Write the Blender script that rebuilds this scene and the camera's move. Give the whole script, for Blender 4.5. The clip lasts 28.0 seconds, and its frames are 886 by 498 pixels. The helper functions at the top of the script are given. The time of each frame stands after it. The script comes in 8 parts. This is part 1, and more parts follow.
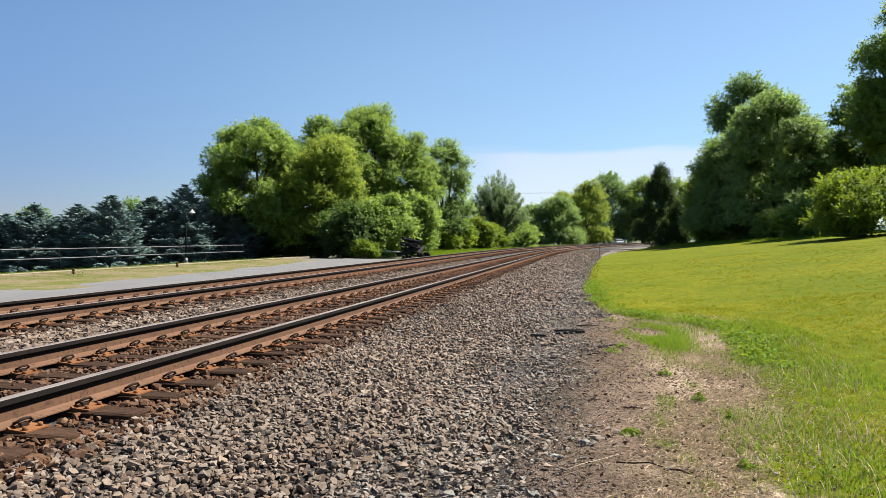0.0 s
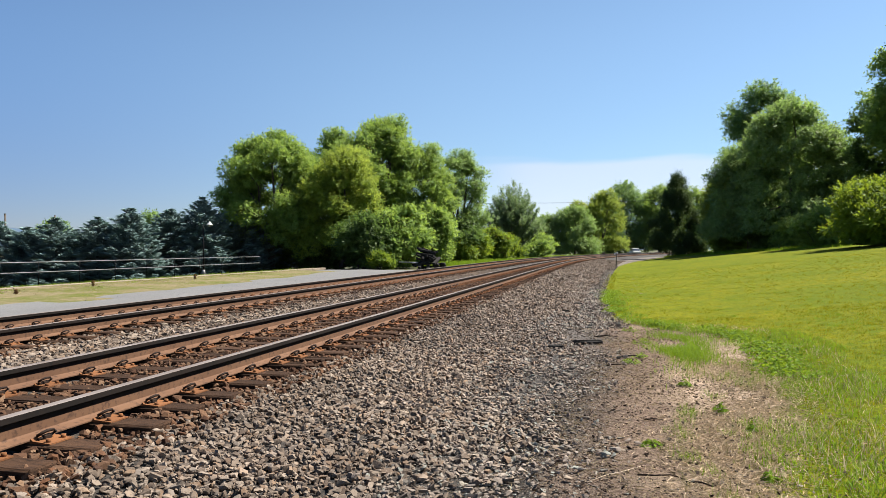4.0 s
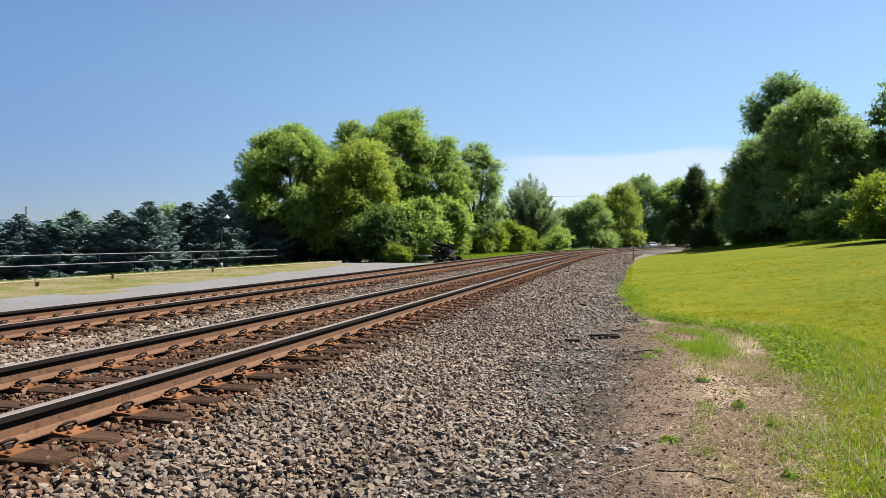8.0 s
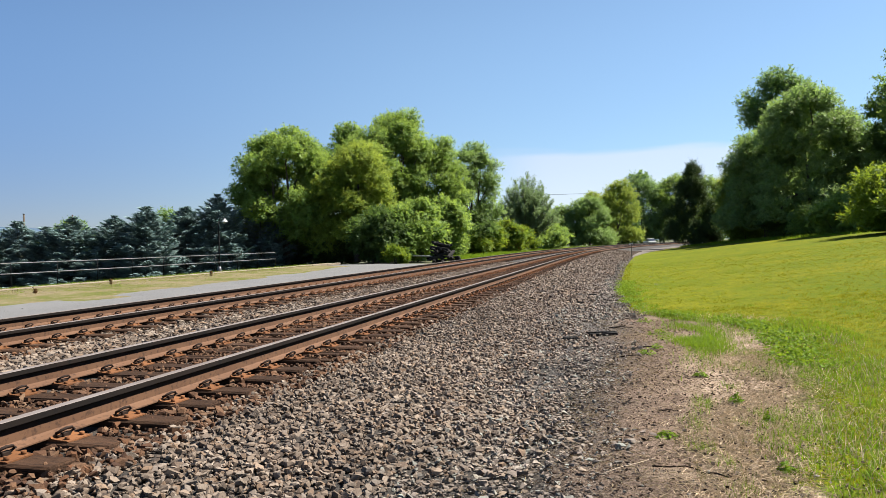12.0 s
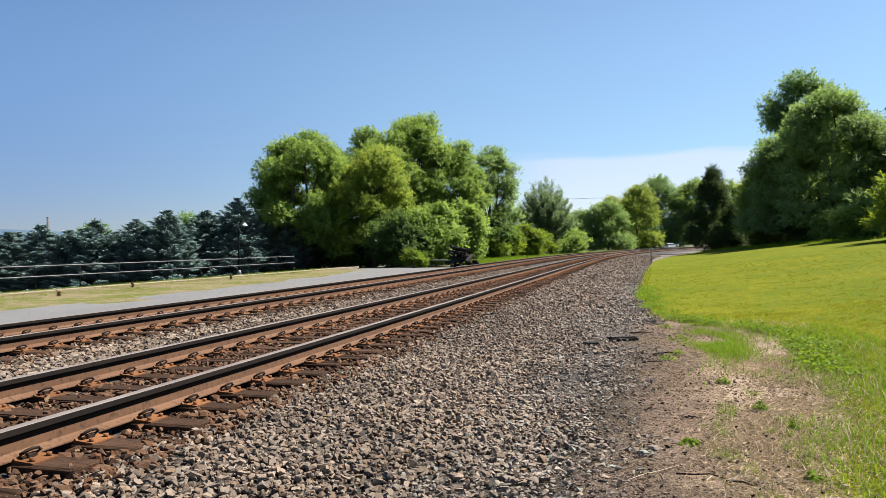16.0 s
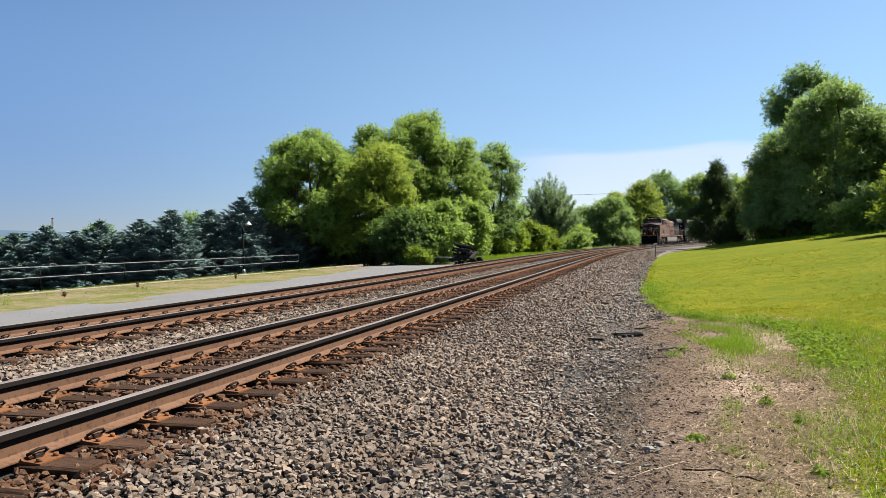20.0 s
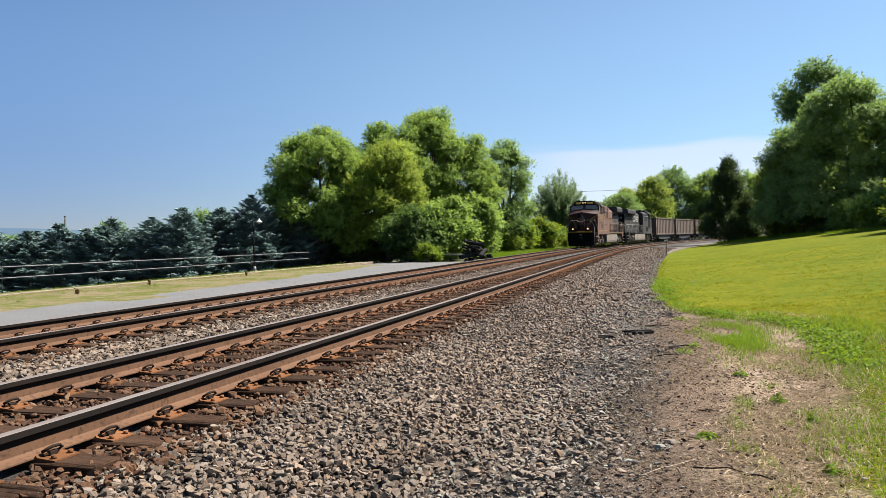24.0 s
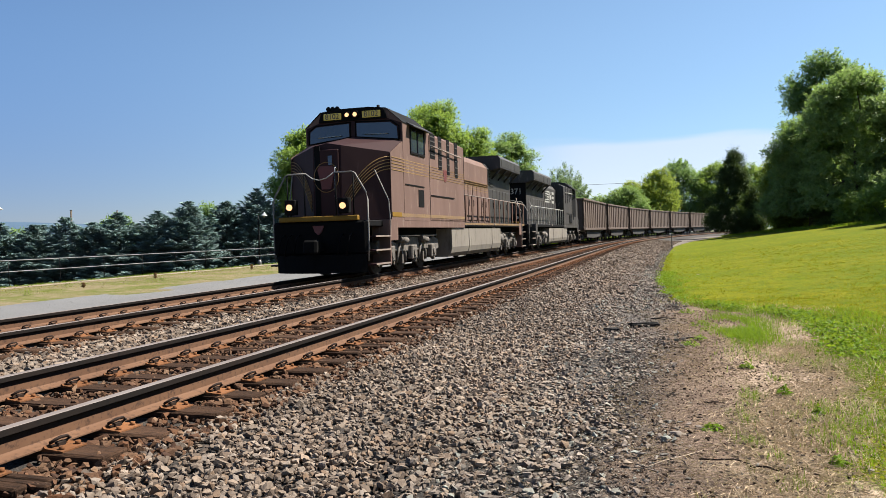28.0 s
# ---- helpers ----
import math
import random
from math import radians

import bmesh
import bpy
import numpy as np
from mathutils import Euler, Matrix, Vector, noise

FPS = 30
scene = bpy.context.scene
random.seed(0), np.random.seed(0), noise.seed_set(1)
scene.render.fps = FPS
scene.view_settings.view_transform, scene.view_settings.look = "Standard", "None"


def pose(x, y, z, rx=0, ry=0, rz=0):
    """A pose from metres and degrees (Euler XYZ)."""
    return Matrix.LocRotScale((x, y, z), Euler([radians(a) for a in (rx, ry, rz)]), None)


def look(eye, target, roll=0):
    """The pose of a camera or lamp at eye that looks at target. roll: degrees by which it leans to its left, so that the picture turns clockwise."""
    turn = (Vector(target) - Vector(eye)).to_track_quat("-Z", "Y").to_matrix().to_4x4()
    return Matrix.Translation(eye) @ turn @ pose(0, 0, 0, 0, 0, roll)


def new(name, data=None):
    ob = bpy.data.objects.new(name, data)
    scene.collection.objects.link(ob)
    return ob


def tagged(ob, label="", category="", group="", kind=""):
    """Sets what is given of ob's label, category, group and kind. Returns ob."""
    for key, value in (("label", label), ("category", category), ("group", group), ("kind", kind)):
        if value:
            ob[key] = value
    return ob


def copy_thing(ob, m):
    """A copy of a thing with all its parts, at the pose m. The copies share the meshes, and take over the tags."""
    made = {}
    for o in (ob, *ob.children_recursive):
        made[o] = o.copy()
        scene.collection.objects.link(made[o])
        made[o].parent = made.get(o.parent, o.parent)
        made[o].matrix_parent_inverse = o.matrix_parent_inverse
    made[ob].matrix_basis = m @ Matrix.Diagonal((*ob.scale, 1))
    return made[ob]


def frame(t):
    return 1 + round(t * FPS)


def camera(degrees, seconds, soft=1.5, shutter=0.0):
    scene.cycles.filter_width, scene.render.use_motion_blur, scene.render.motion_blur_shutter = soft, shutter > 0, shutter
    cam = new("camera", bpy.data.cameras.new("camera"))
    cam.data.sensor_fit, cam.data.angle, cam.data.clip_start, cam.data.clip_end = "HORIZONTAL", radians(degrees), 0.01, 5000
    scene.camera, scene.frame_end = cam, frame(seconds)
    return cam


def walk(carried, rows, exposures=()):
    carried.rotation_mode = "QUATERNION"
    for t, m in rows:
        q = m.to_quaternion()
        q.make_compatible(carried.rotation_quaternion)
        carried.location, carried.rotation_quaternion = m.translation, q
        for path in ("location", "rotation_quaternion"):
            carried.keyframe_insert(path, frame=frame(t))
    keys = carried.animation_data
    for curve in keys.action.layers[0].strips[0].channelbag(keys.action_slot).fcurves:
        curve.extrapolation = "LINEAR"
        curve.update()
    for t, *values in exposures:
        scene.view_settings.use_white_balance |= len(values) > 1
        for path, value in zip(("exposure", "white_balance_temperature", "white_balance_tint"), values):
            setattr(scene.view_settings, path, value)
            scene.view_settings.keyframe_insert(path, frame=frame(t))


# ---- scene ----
cam = camera(62.43, 28.0, soft=0.65)
PATH = [
    (0, pose(0.0291, -0.0072, 1.0604, 89.122, -0.119, -5.247)),
    (0.5, pose(0.0351, -0.0098, 1.0619, 89.218, -0.104, -5.138)),
    (1, pose(0.0324, -0.0104, 1.0565, 89.351, 0.491, -5.099)),
    (1.5, pose(0.0283, 0.0068, 1.0590, 89.432, 0.272, -5.188)),
    (2, pose(0.0184, 0.0017, 1.0642, 89.596, 0.109, -5.411)),
    (2.5, pose(0.0172, 0.0086, 1.0615, 89.689, -0.422, -5.435)),
    (3, pose(0.0169, 0.0051, 1.0648, 89.822, -0.264, -5.282)),
    (3.5, pose(0.0110, -0.0040, 1.0663, 89.985, 0.085, -4.685)),
    (5.5, pose(0.0040, -0.0156, 1.0706, 89.590, 0.088, -2.855)),
    (6, pose(0.0051, -0.0088, 1.0712, 89.489, 0.265, -2.772)),
    (6.5, pose(0.0033, -0.0037, 1.0695, 89.454, 0.094, -2.734)),
    (7, pose(-0.0008, 0.0025, 1.0710, 89.420, -0.013, -2.666)),
    (7.5, pose(-0.0022, 0.0007, 1.0762, 89.466, 0.181, -2.671)),
    (8, pose(-0.0000, 0.0012, 1.0745, 89.419, 0.112, -2.796)),
    (8.5, pose(0.0007, 0.0074, 1.0775, 89.285, 0.514, -3.178)),
    (9, pose(0.0032, 0.0029, 1.0783, 89.193, 0.688, -3.242)),
    (9.5, pose(0.0133, -0.0060, 1.0740, 89.133, 0.819, -3.201)),
    (10, pose(0.0085, 0.0015, 1.0757, 89.086, 1.123, -3.157)),
    (10.5, pose(0.0049, 0.0007, 1.0765, 89.206, 1.045, -3.044)),
    (11, pose(0.0120, -0.0016, 1.0743, 89.441, 0.996, -2.961)),
    (11.5, pose(0.0170, -0.0053, 1.0719, 89.564, 1.210, -2.961)),
    (12, pose(0.0314, -0.0123, 1.0721, 89.424, 1.088, -2.904)),
    (12.5, pose(0.0248, -0.0087, 1.0769, 89.281, 0.763, -2.554)),
    (14.5, pose(0.0061, -0.0006, 1.0765, 89.650, 0.640, -1.746)),
    (15, pose(0.0079, 0.0022, 1.0738, 89.710, 0.650, -1.630)),
    (15.5, pose(0.0060, -0.0000, 1.0747, 89.780, 0.882, -1.604)),
    (16, pose(0.0058, -0.0012, 1.0747, 89.771, 0.947, -1.505)),
    (16.5, pose(0.0056, 0.0007, 1.0781, 89.718, 0.806, -1.427)),
    (17, pose(0.0051, 0.0018, 1.0765, 89.704, 0.929, -1.329)),
    (17.5, pose(0.0021, 0.0029, 1.0755, 89.724, 0.985, -1.298)),
    (18, pose(0.0043, -0.0001, 1.0738, 89.706, 1.181, -1.274)),
    (18.5, pose(0.0043, -0.0010, 1.0746, 89.700, 1.205, -1.253)),
    (19, pose(0.0032, 0.0013, 1.0745, 89.643, 1.169, -1.218)),
    (19.5, pose(0.0033, 0.0035, 1.0777, 89.607, 1.321, -1.196)),
    (20, pose(0.0067, 0.0033, 1.0763, 89.566, 1.437, -1.188)),
    (20.5, pose(0.0060, 0.0008, 1.0800, 89.559, 1.429, -1.120)),
    (21, pose(0.0069, 0.0018, 1.0782, 89.473, 1.451, -1.001)),
    (21.5, pose(0.0058, 0.0011, 1.0808, 89.489, 1.446, -1.002)),
    (23.5, pose(0.0015, -0.0032, 1.0835, 89.375, 1.647, -0.580)),
    (24, pose(0.0046, -0.0055, 1.0846, 89.342, 1.566, -0.419)),
    (24.5, pose(0.0100, -0.0107, 1.0826, 89.360, 1.736, -0.333)),
    (25, pose(0.0062, -0.0060, 1.0837, 89.281, 1.791, -0.333)),
    (25.5, pose(0.0041, -0.0033, 1.0847, 89.239, 1.568, -0.436)),
    (26, pose(0.0045, -0.0071, 1.0852, 89.154, 1.373, -0.307)),
    (26.5, pose(0.0071, -0.0071, 1.0885, 89.065, 1.462, -0.187)),
    (27, pose(0.0069, -0.0056, 1.0782, 88.915, 1.584, -0.205)),
    (27.5, pose(0.0072, -0.0057, 1.0825, 88.705, 1.616, -0.129)),
    (28, pose(-0.0000, -0.0000, 1.0715, 88.851, 1.627, -0.033)),
]
walk(cam, PATH)

# ---------- world, sun ----------
SUN_AZ, SUN_EL = 72.0, 53.0      # degrees clockwise from +Y, above the horizon
scene.view_settings.exposure = 1.58
world = bpy.data.worlds.new("sky_world")
scene.world = world
world.use_nodes = True


def make_sky():
    nt = world.node_tree
    nt.nodes.clear()
    out = nt.nodes.new("ShaderNodeOutputWorld")
    bg = nt.nodes.new("ShaderNodeBackground")
    sky = nt.nodes.new("ShaderNodeTexSky")
    sky.sky_type = 'NISHITA'
    sky.sun_disc = False
    sky.sun_elevation = radians(SUN_EL)
    sky.sun_rotation = radians(SUN_AZ)
    sky.altitude = 1500
    sky.air_density, sky.dust_density, sky.ozone_density = 1.0, 0.5, 2.0
    tc = nt.nodes.new("ShaderNodeTexCoord")
    sep = nt.nodes.new("ShaderNodeSeparateXYZ")
    nt.links.new(tc.outputs["Generated"], sep.inputs[0])
    # thin bank of cloud, low over the horizon, and faint wisps higher up
    mp = nt.nodes.new("ShaderNodeMapping")
    mp.inputs["Scale"].default_value = (2.2, 2.2, 16.0)
    nz = nt.nodes.new("ShaderNodeTexNoise")
    nz.inputs["Scale"].default_value = 1.7
    nz.inputs["Detail"].default_value = 6.0
    nz.inputs["Roughness"].default_value = 0.40
    nt.links.new(tc.outputs["Generated"], mp.inputs[0])
    nt.links.new(mp.outputs[0], nz.inputs["Vector"])
    add = nt.nodes.new("ShaderNodeMath")
    add.operation = 'MULTIPLY_ADD'
    add.inputs[1].default_value = 0.07
    nt.links.new(nz.outputs["Fac"], add.inputs[0])
    nt.links.new(sep.outputs["Z"], add.inputs[2])
    low = nt.nodes.new("ShaderNodeMapRange")
    low.interpolation_type = 'SMOOTHSTEP'
    low.inputs["From Min"].default_value = 0.148
    low.inputs["From Max"].default_value = 0.134
    nt.links.new(add.outputs[0], low.inputs["Value"])
    side = nt.nodes.new("ShaderNodeMapRange")
    side.interpolation_type = 'SMOOTHSTEP'
    side.inputs["From Min"].default_value = 0.06
    side.inputs["From Max"].default_value = 0.20
    nt.links.new(sep.outputs["X"], side.inputs["Value"])
    both = nt.nodes.new("ShaderNodeMath")
    both.operation = 'MULTIPLY'
    nt.links.new(low.outputs[0], both.inputs[0])
    nt.links.new(side.outputs[0], both.inputs[1])
    half = nt.nodes.new("ShaderNodeMath")
    half.operation = 'MULTIPLY'
    half.inputs[1].default_value = 0.40
    nt.links.new(both.outputs[0], half.inputs[0])
    mix = nt.nodes.new("ShaderNodeMix")
    mix.data_type = 'RGBA'
    nt.links.new(half.outputs[0], mix.inputs["Factor"])
    tint = nt.nodes.new("ShaderNodeMix")
    tint.data_type = 'RGBA'
    tint.blend_type = 'MULTIPLY'
    tint.inputs["Factor"].default_value = 1.0
    # deeper blue away from the sun
    off = nt.nodes.new("ShaderNodeMapRange")
    off.interpolation_type = 'SMOOTHSTEP'
    off.inputs["From Min"].default_value = -0.75
    off.inputs["From Max"].default_value = 0.10
    nt.links.new(sep.outputs["X"], off.inputs["Value"])
    tcol = nt.nodes.new("ShaderNodeMix")
    tcol.data_type = 'RGBA'
    nt.links.new(off.outputs[0], tcol.inputs["Factor"])
    tcol.inputs["A"].default_value = (0.66, 0.79, 0.92, 1)
    tcol.inputs["B"].default_value = (1.02, 1.07, 1.03, 1)
    nt.links.new(tcol.outputs["Result"], tint.inputs["B"])
    nt.links.new(sky.outputs[0], tint.inputs["A"])
    # blue haze towards the horizon
    haze = nt.nodes.new("ShaderNodeMapRange")
    haze.interpolation_type = 'SMOOTHSTEP'
    haze.inputs["From Min"].default_value = 0.30
    haze.inputs["From Max"].default_value = 0.0
    nt.links.new(sep.outputs["Z"], haze.inputs["Value"])
    hz = nt.nodes.new("ShaderNodeMix")
    hz.data_type = 'RGBA'
    hz.blend_type = 'MULTIPLY'
    nt.links.new(haze.outputs[0], hz.inputs["Factor"])
    nt.links.new(tint.outputs["Result"], hz.inputs["A"])
    # denser and bluer away from the sun
    east = nt.nodes.new("ShaderNodeMapRange")
    east.interpolation_type = 'SMOOTHSTEP'
    east.inputs["From Min"].default_value = -0.65
    east.inputs["From Max"].default_value = 0.30
    nt.links.new(sep.outputs["X"], east.inputs["Value"])
    hcol = nt.nodes.new("ShaderNodeMix")
    hcol.data_type = 'RGBA'
    nt.links.new(east.outputs[0], hcol.inputs["Factor"])
    hcol.inputs["A"].default_value = (0.53, 0.49, 0.61, 1)
    hcol.inputs["B"].default_value = (0.68, 0.72, 0.82, 1)
    nt.links.new(hcol.outputs["Result"], hz.inputs["B"])
    nt.links.new(hz.outputs["Result"], mix.inputs["A"])
    mix.inputs["B"].default_value = (6.3, 6.1, 6.9, 1)
    nt.links.new(mix.outputs["Result"], bg.inputs["Color"])
    bg.inputs["Strength"].default_value = 0.0525
    nt.links.new(bg.outputs[0], out.inputs[0])


make_sky()
sun_data = bpy.data.lights.new("sun", 'SUN')
sun_data.energy = 5.0
sun_data.angle = radians(0.53)
sun_data.color = (1.0, 0.94, 0.84)
sun = new("sun", sun_data)
_az, _el = radians(SUN_AZ), radians(SUN_EL)
_dir = Vector((math.sin(_az) * math.cos(_el), math.cos(_az) * math.cos(_el), math.sin(_el)))
sun.matrix_world = look(tuple(_dir * 200), (0, 0, 0))


# ---------- materials ----------
def node(nt, kind, **props):
    n = nt.nodes.new(kind)
    for k, v in props.items():
        if k in n.inputs:
            n.inputs[k].default_value = v
    return n


BASE = 0.80                      # one reflectance scale for all base colours


def rgb(c):
    return (c[0] * BASE, c[1] * BASE, c[2] * BASE, 1.0)


def mix_rgb(nt, fac, a, b, blend='MIX'):
    m = nt.nodes.new("ShaderNodeMix")
    m.data_type = 'RGBA'
    m.blend_type = blend
    for sock, v in (("Factor", fac), ("A", a), ("B", b)):
        if isinstance(v, (int, float)):
            m.inputs[sock].default_value = v
        elif isinstance(v, tuple):
            m.inputs[sock].default_value = rgb(v)
        else:
            nt.links.new(v, m.inputs[sock])
    return m.outputs["Result"]


def ramp(nt, value, lo, hi):
    r = nt.nodes.new("ShaderNodeMapRange")
    r.interpolation_type = 'SMOOTHSTEP'
    r.inputs["From Min"].default_value = lo
    r.inputs["From Max"].default_value = hi
    nt.links.new(value, r.inputs["Value"])
    return r.outputs[0]


def noise_fac(nt, vec, scale, detail=4.0, rough=0.55):
    n = node(nt, "ShaderNodeTexNoise", Scale=scale, Detail=detail, Roughness=rough)
    nt.links.new(vec, n.inputs["Vector"])
    return n.outputs["Fac"]


def surface(name, c1, c2, scale=3.0, c3=None, fine=30.0, rough=0.8, rough2=None, metal=0.0, bump=0.3, depth=0.01,
            rand=0.0, island=0.0, stretch=(1, 1, 1), spec=0.5, cover=0.5):
    """Two colours in broad patches, a third in fine grain, relief from the fine grain."""
    m = bpy.data.materials.new(name)
    m.use_nodes = True
    nt = m.node_tree
    b = nt.nodes["Principled BSDF"]
    tc = nt.nodes.new("ShaderNodeTexCoord")
    mp = nt.nodes.new("ShaderNodeMapping")
    mp.inputs["Scale"].default_value = stretch
    nt.links.new(tc.outputs["Object"], mp.inputs[0])
    vec = mp.outputs[0]
    n1 = noise_fac(nt, vec, scale)
    n2 = noise_fac(nt, vec, fine, 5.0, 0.65)
    col = mix_rgb(nt, ramp(nt, n1, 0.5 - 0.22, 0.5 + 0.22), c1, c2)
    if c3:
        col = mix_rgb(nt, ramp(nt, n2, cover, cover + 0.18), col, c3)
    if rand or island:
        if rand:
            r = nt.nodes.new("ShaderNodeObjectInfo").outputs["Random"]
        else:
            r = nt.nodes.new("ShaderNodeNewGeometry").outputs["Random Per Island"]
        amt = rand or island
        hsv = nt.nodes.new("ShaderNodeHueSaturation")
        mr = nt.nodes.new("ShaderNodeMapRange")
        mr.inputs["To Min"].default_value = 1 - amt
        mr.inputs["To Max"].default_value = 1 + amt
        nt.links.new(r, mr.inputs["Value"])
        nt.links.new(mr.outputs[0], hsv.inputs["Value"])
        nt.links.new(col, hsv.inputs["Color"])
        col = hsv.outputs[0]
    nt.links.new(col, b.inputs["Base Color"])
    rr = nt.nodes.new("ShaderNodeMapRange")
    rr.inputs["To Min"].default_value = rough
    rr.inputs["To Max"].default_value = rough if rough2 is None else rough2
    nt.links.new(n1, rr.inputs["Value"])
    nt.links.new(rr.outputs[0], b.inputs["Roughness"])
    b.inputs["Metallic"].default_value = metal
    b.inputs["Specular IOR Level"].default_value = spec
    if bump:
        bp = nt.nodes.new("ShaderNodeBump")
        bp.inputs["Strength"].default_value = bump
        bp.inputs["Distance"].default_value = depth
        nt.links.new(n2, bp.inputs["Height"])
        nt.links.new(bp.outputs[0], b.inputs["Normal"])
    return m


def leafy(name, c1, c2, through_colour, share=0.4, rough=0.55, scale=0.6, island=0.14, spec=0.08):
    """Leaves: broad patches of two greens, each leaf a little different, light shining through."""
    m = bpy.data.materials.new(name)
    m.use_nodes = True
    nt = m.node_tree
    b = nt.nodes["Principled BSDF"]
    out = nt.nodes["Material Output"]
    tc = nt.nodes.new("ShaderNodeTexCoord")
    n1 = noise_fac(nt, tc.outputs["Object"], scale, 3.0)
    rnd = nt.nodes.new("ShaderNodeNewGeometry").outputs["Random Per Island"]
    col = mix_rgb(nt, ramp(nt, n1, 0.3, 0.7), c1, c2)
    hsv = nt.nodes.new("ShaderNodeHueSaturation")
    mr = nt.nodes.new("ShaderNodeMapRange")
    mr.inputs["To Min"].default_value = 1 - island
    mr.inputs["To Max"].default_value = 1 + island
    nt.links.new(rnd, mr.inputs["Value"])
    nt.links.new(mr.outputs[0], hsv.inputs["Value"])
    nt.links.new(col, hsv.inputs["Color"])
    nt.links.new(hsv.outputs[0], b.inputs["Base Color"])
    b.inputs["Roughness"].default_value = rough
    b.inputs["Specular IOR Level"].default_value = spec
    tr = nt.nodes.new("ShaderNodeBsdfTranslucent")
    tcol = mix_rgb(nt, rnd, tuple(v * 0.75 for v in through_colour), tuple(v * 1.2 for v in through_colour))
    nt.links.new(tcol, tr.inputs["Color"])
    mx = nt.nodes.new("ShaderNodeMixShader")
    mx.inputs[0].default_value = share
    nt.links.new(b.outputs[0], mx.inputs[1])
    nt.links.new(tr.outputs[0], mx.inputs[2])
    nt.links.new(mx.outputs[0], out.inputs["Surface"])
    return m


def glow(name, colour, strength):
    m = bpy.data.materials.new(name)
    m.use_nodes = True
    b = m.node_tree.nodes["Principled BSDF"]
    b.inputs["Base Color"].default_value = rgb(colour)
    b.inputs["Emission Color"].default_value = rgb(colour)
    b.inputs["Emission Strength"].default_value = strength
    b.inputs["Roughness"].default_value = 0.2
    return m


def plain(name, colour, rough=0.5, metal=0.0, spec=0.5):
    return surface(name, colour, tuple(c * 0.82 for c in colour), 2.0, tuple(c * 0.6 for c in colour), 40.0, rough,
                   min(1.0, rough + 0.15), metal, 0.08, 0.003, spec=spec, cover=0.58)


M = {}


def stone_mix(name, colours, seed_scale=60.0, amount=0.25):
    """Mixed stones: every piece takes one tint of a small palette, with grain and stains on it."""
    m = bpy.data.materials.new(name)
    m.use_nodes = True
    nt = m.node_tree
    b = nt.nodes["Principled BSDF"]
    tc = nt.nodes.new("ShaderNodeTexCoord")
    rnd = nt.nodes.new("ShaderNodeNewGeometry").outputs["Random Per Island"]
    cr = nt.nodes.new("ShaderNodeValToRGB")
    cr.color_ramp.interpolation = 'LINEAR'
    el = cr.color_ramp.elements
    while len(el) < len(colours):
        el.new(0.5)
    for k, c in enumerate(colours):
        el[k].position = k / (len(colours) - 1)
        el[k].color = rgb(c)
    nt.links.new(rnd, cr.inputs[0])
    n1 = noise_fac(nt, tc.outputs["Object"], 1.1, 4.0, 0.6)
    n2 = noise_fac(nt, tc.outputs["Object"], seed_scale, 5.0, 0.7)
    mr = nt.nodes.new("ShaderNodeMapRange")
    mr.inputs["From Min"].default_value, mr.inputs["From Max"].default_value = 0.3, 0.7
    mr.inputs["To Min"].default_value, mr.inputs["To Max"].default_value = 1 - amount, 1 + amount
    nt.links.new(n1, mr.inputs["Value"])
    hsv = nt.nodes.new("ShaderNodeHueSaturation")
    nt.links.new(mr.outputs[0], hsv.inputs["Value"])
    nt.links.new(cr.outputs[0], hsv.inputs["Color"])
    col = mix_rgb(nt, ramp(nt, n2, 0.50, 0.72), hsv.outputs[0], tuple(v * 0.42 for v in colours[0]))
    nt.links.new(col, b.inputs["Base Color"])
    b.inputs["Roughness"].default_value = 0.93
    b.inputs["Specular IOR Level"].default_value = 0.18
    bp = nt.nodes.new("ShaderNodeBump")
    bp.inputs["Strength"].default_value = 0.5
    bp.inputs["Distance"].default_value = 0.006
    nt.links.new(n2, bp.inputs["Height"])
    nt.links.new(bp.outputs[0], b.inputs["Normal"])
    return m


# bed kept near black: the shade between the stones is put into its colour
M["ballast_base_shaded"] = surface("ballast_base_shaded", (0.024, 0.018, 0.0135), (0.040, 0.030, 0.022), 0.7, (0.009, 0.007, 0.006), 16.0, 0.95, bump=1.0, depth=0.06, cover=0.46)
M["stone"] = stone_mix("ballast_stone", [(0.1713, 0.1307, 0.1002), (0.2176, 0.1725, 0.1361), (0.1204, 0.0858, 0.0625), (0.1805, 0.1484, 0.1243), (0.2777, 0.2227, 0.1779), (0.1988, 0.1319, 0.0866), (0.0970, 0.0732, 0.0578), (0.1850, 0.1400, 0.1059)])
M["stone_rusty"] = stone_mix("rusty_stone", [(0.0918, 0.0445, 0.0234), (0.1311, 0.0736, 0.0426), (0.0656, 0.0306, 0.0170), (0.1661, 0.1035, 0.0638), (0.1050, 0.0460, 0.0213), (0.0436, 0.0230, 0.0148), (0.1225, 0.0597, 0.0313)])
M["chip"] = stone_mix("grey_chip", [(0.2315, 0.1866, 0.1545), (0.2400, 0.2019, 0.1698), (0.1356, 0.1083, 0.0912), (0.2400, 0.1810, 0.1345), (0.2400, 0.2480, 0.2195), (0.1036, 0.0828, 0.0713), (0.2393, 0.1985, 0.1688)])
M["rail_side"] = surface("rusty_rail_steel", (0.136, 0.070, 0.038), (0.108, 0.054, 0.030), 1.6, (0.058, 0.030, 0.018), 22.0, 0.8, 0.92, 0.0, 0.25, 0.003, spec=0.25)
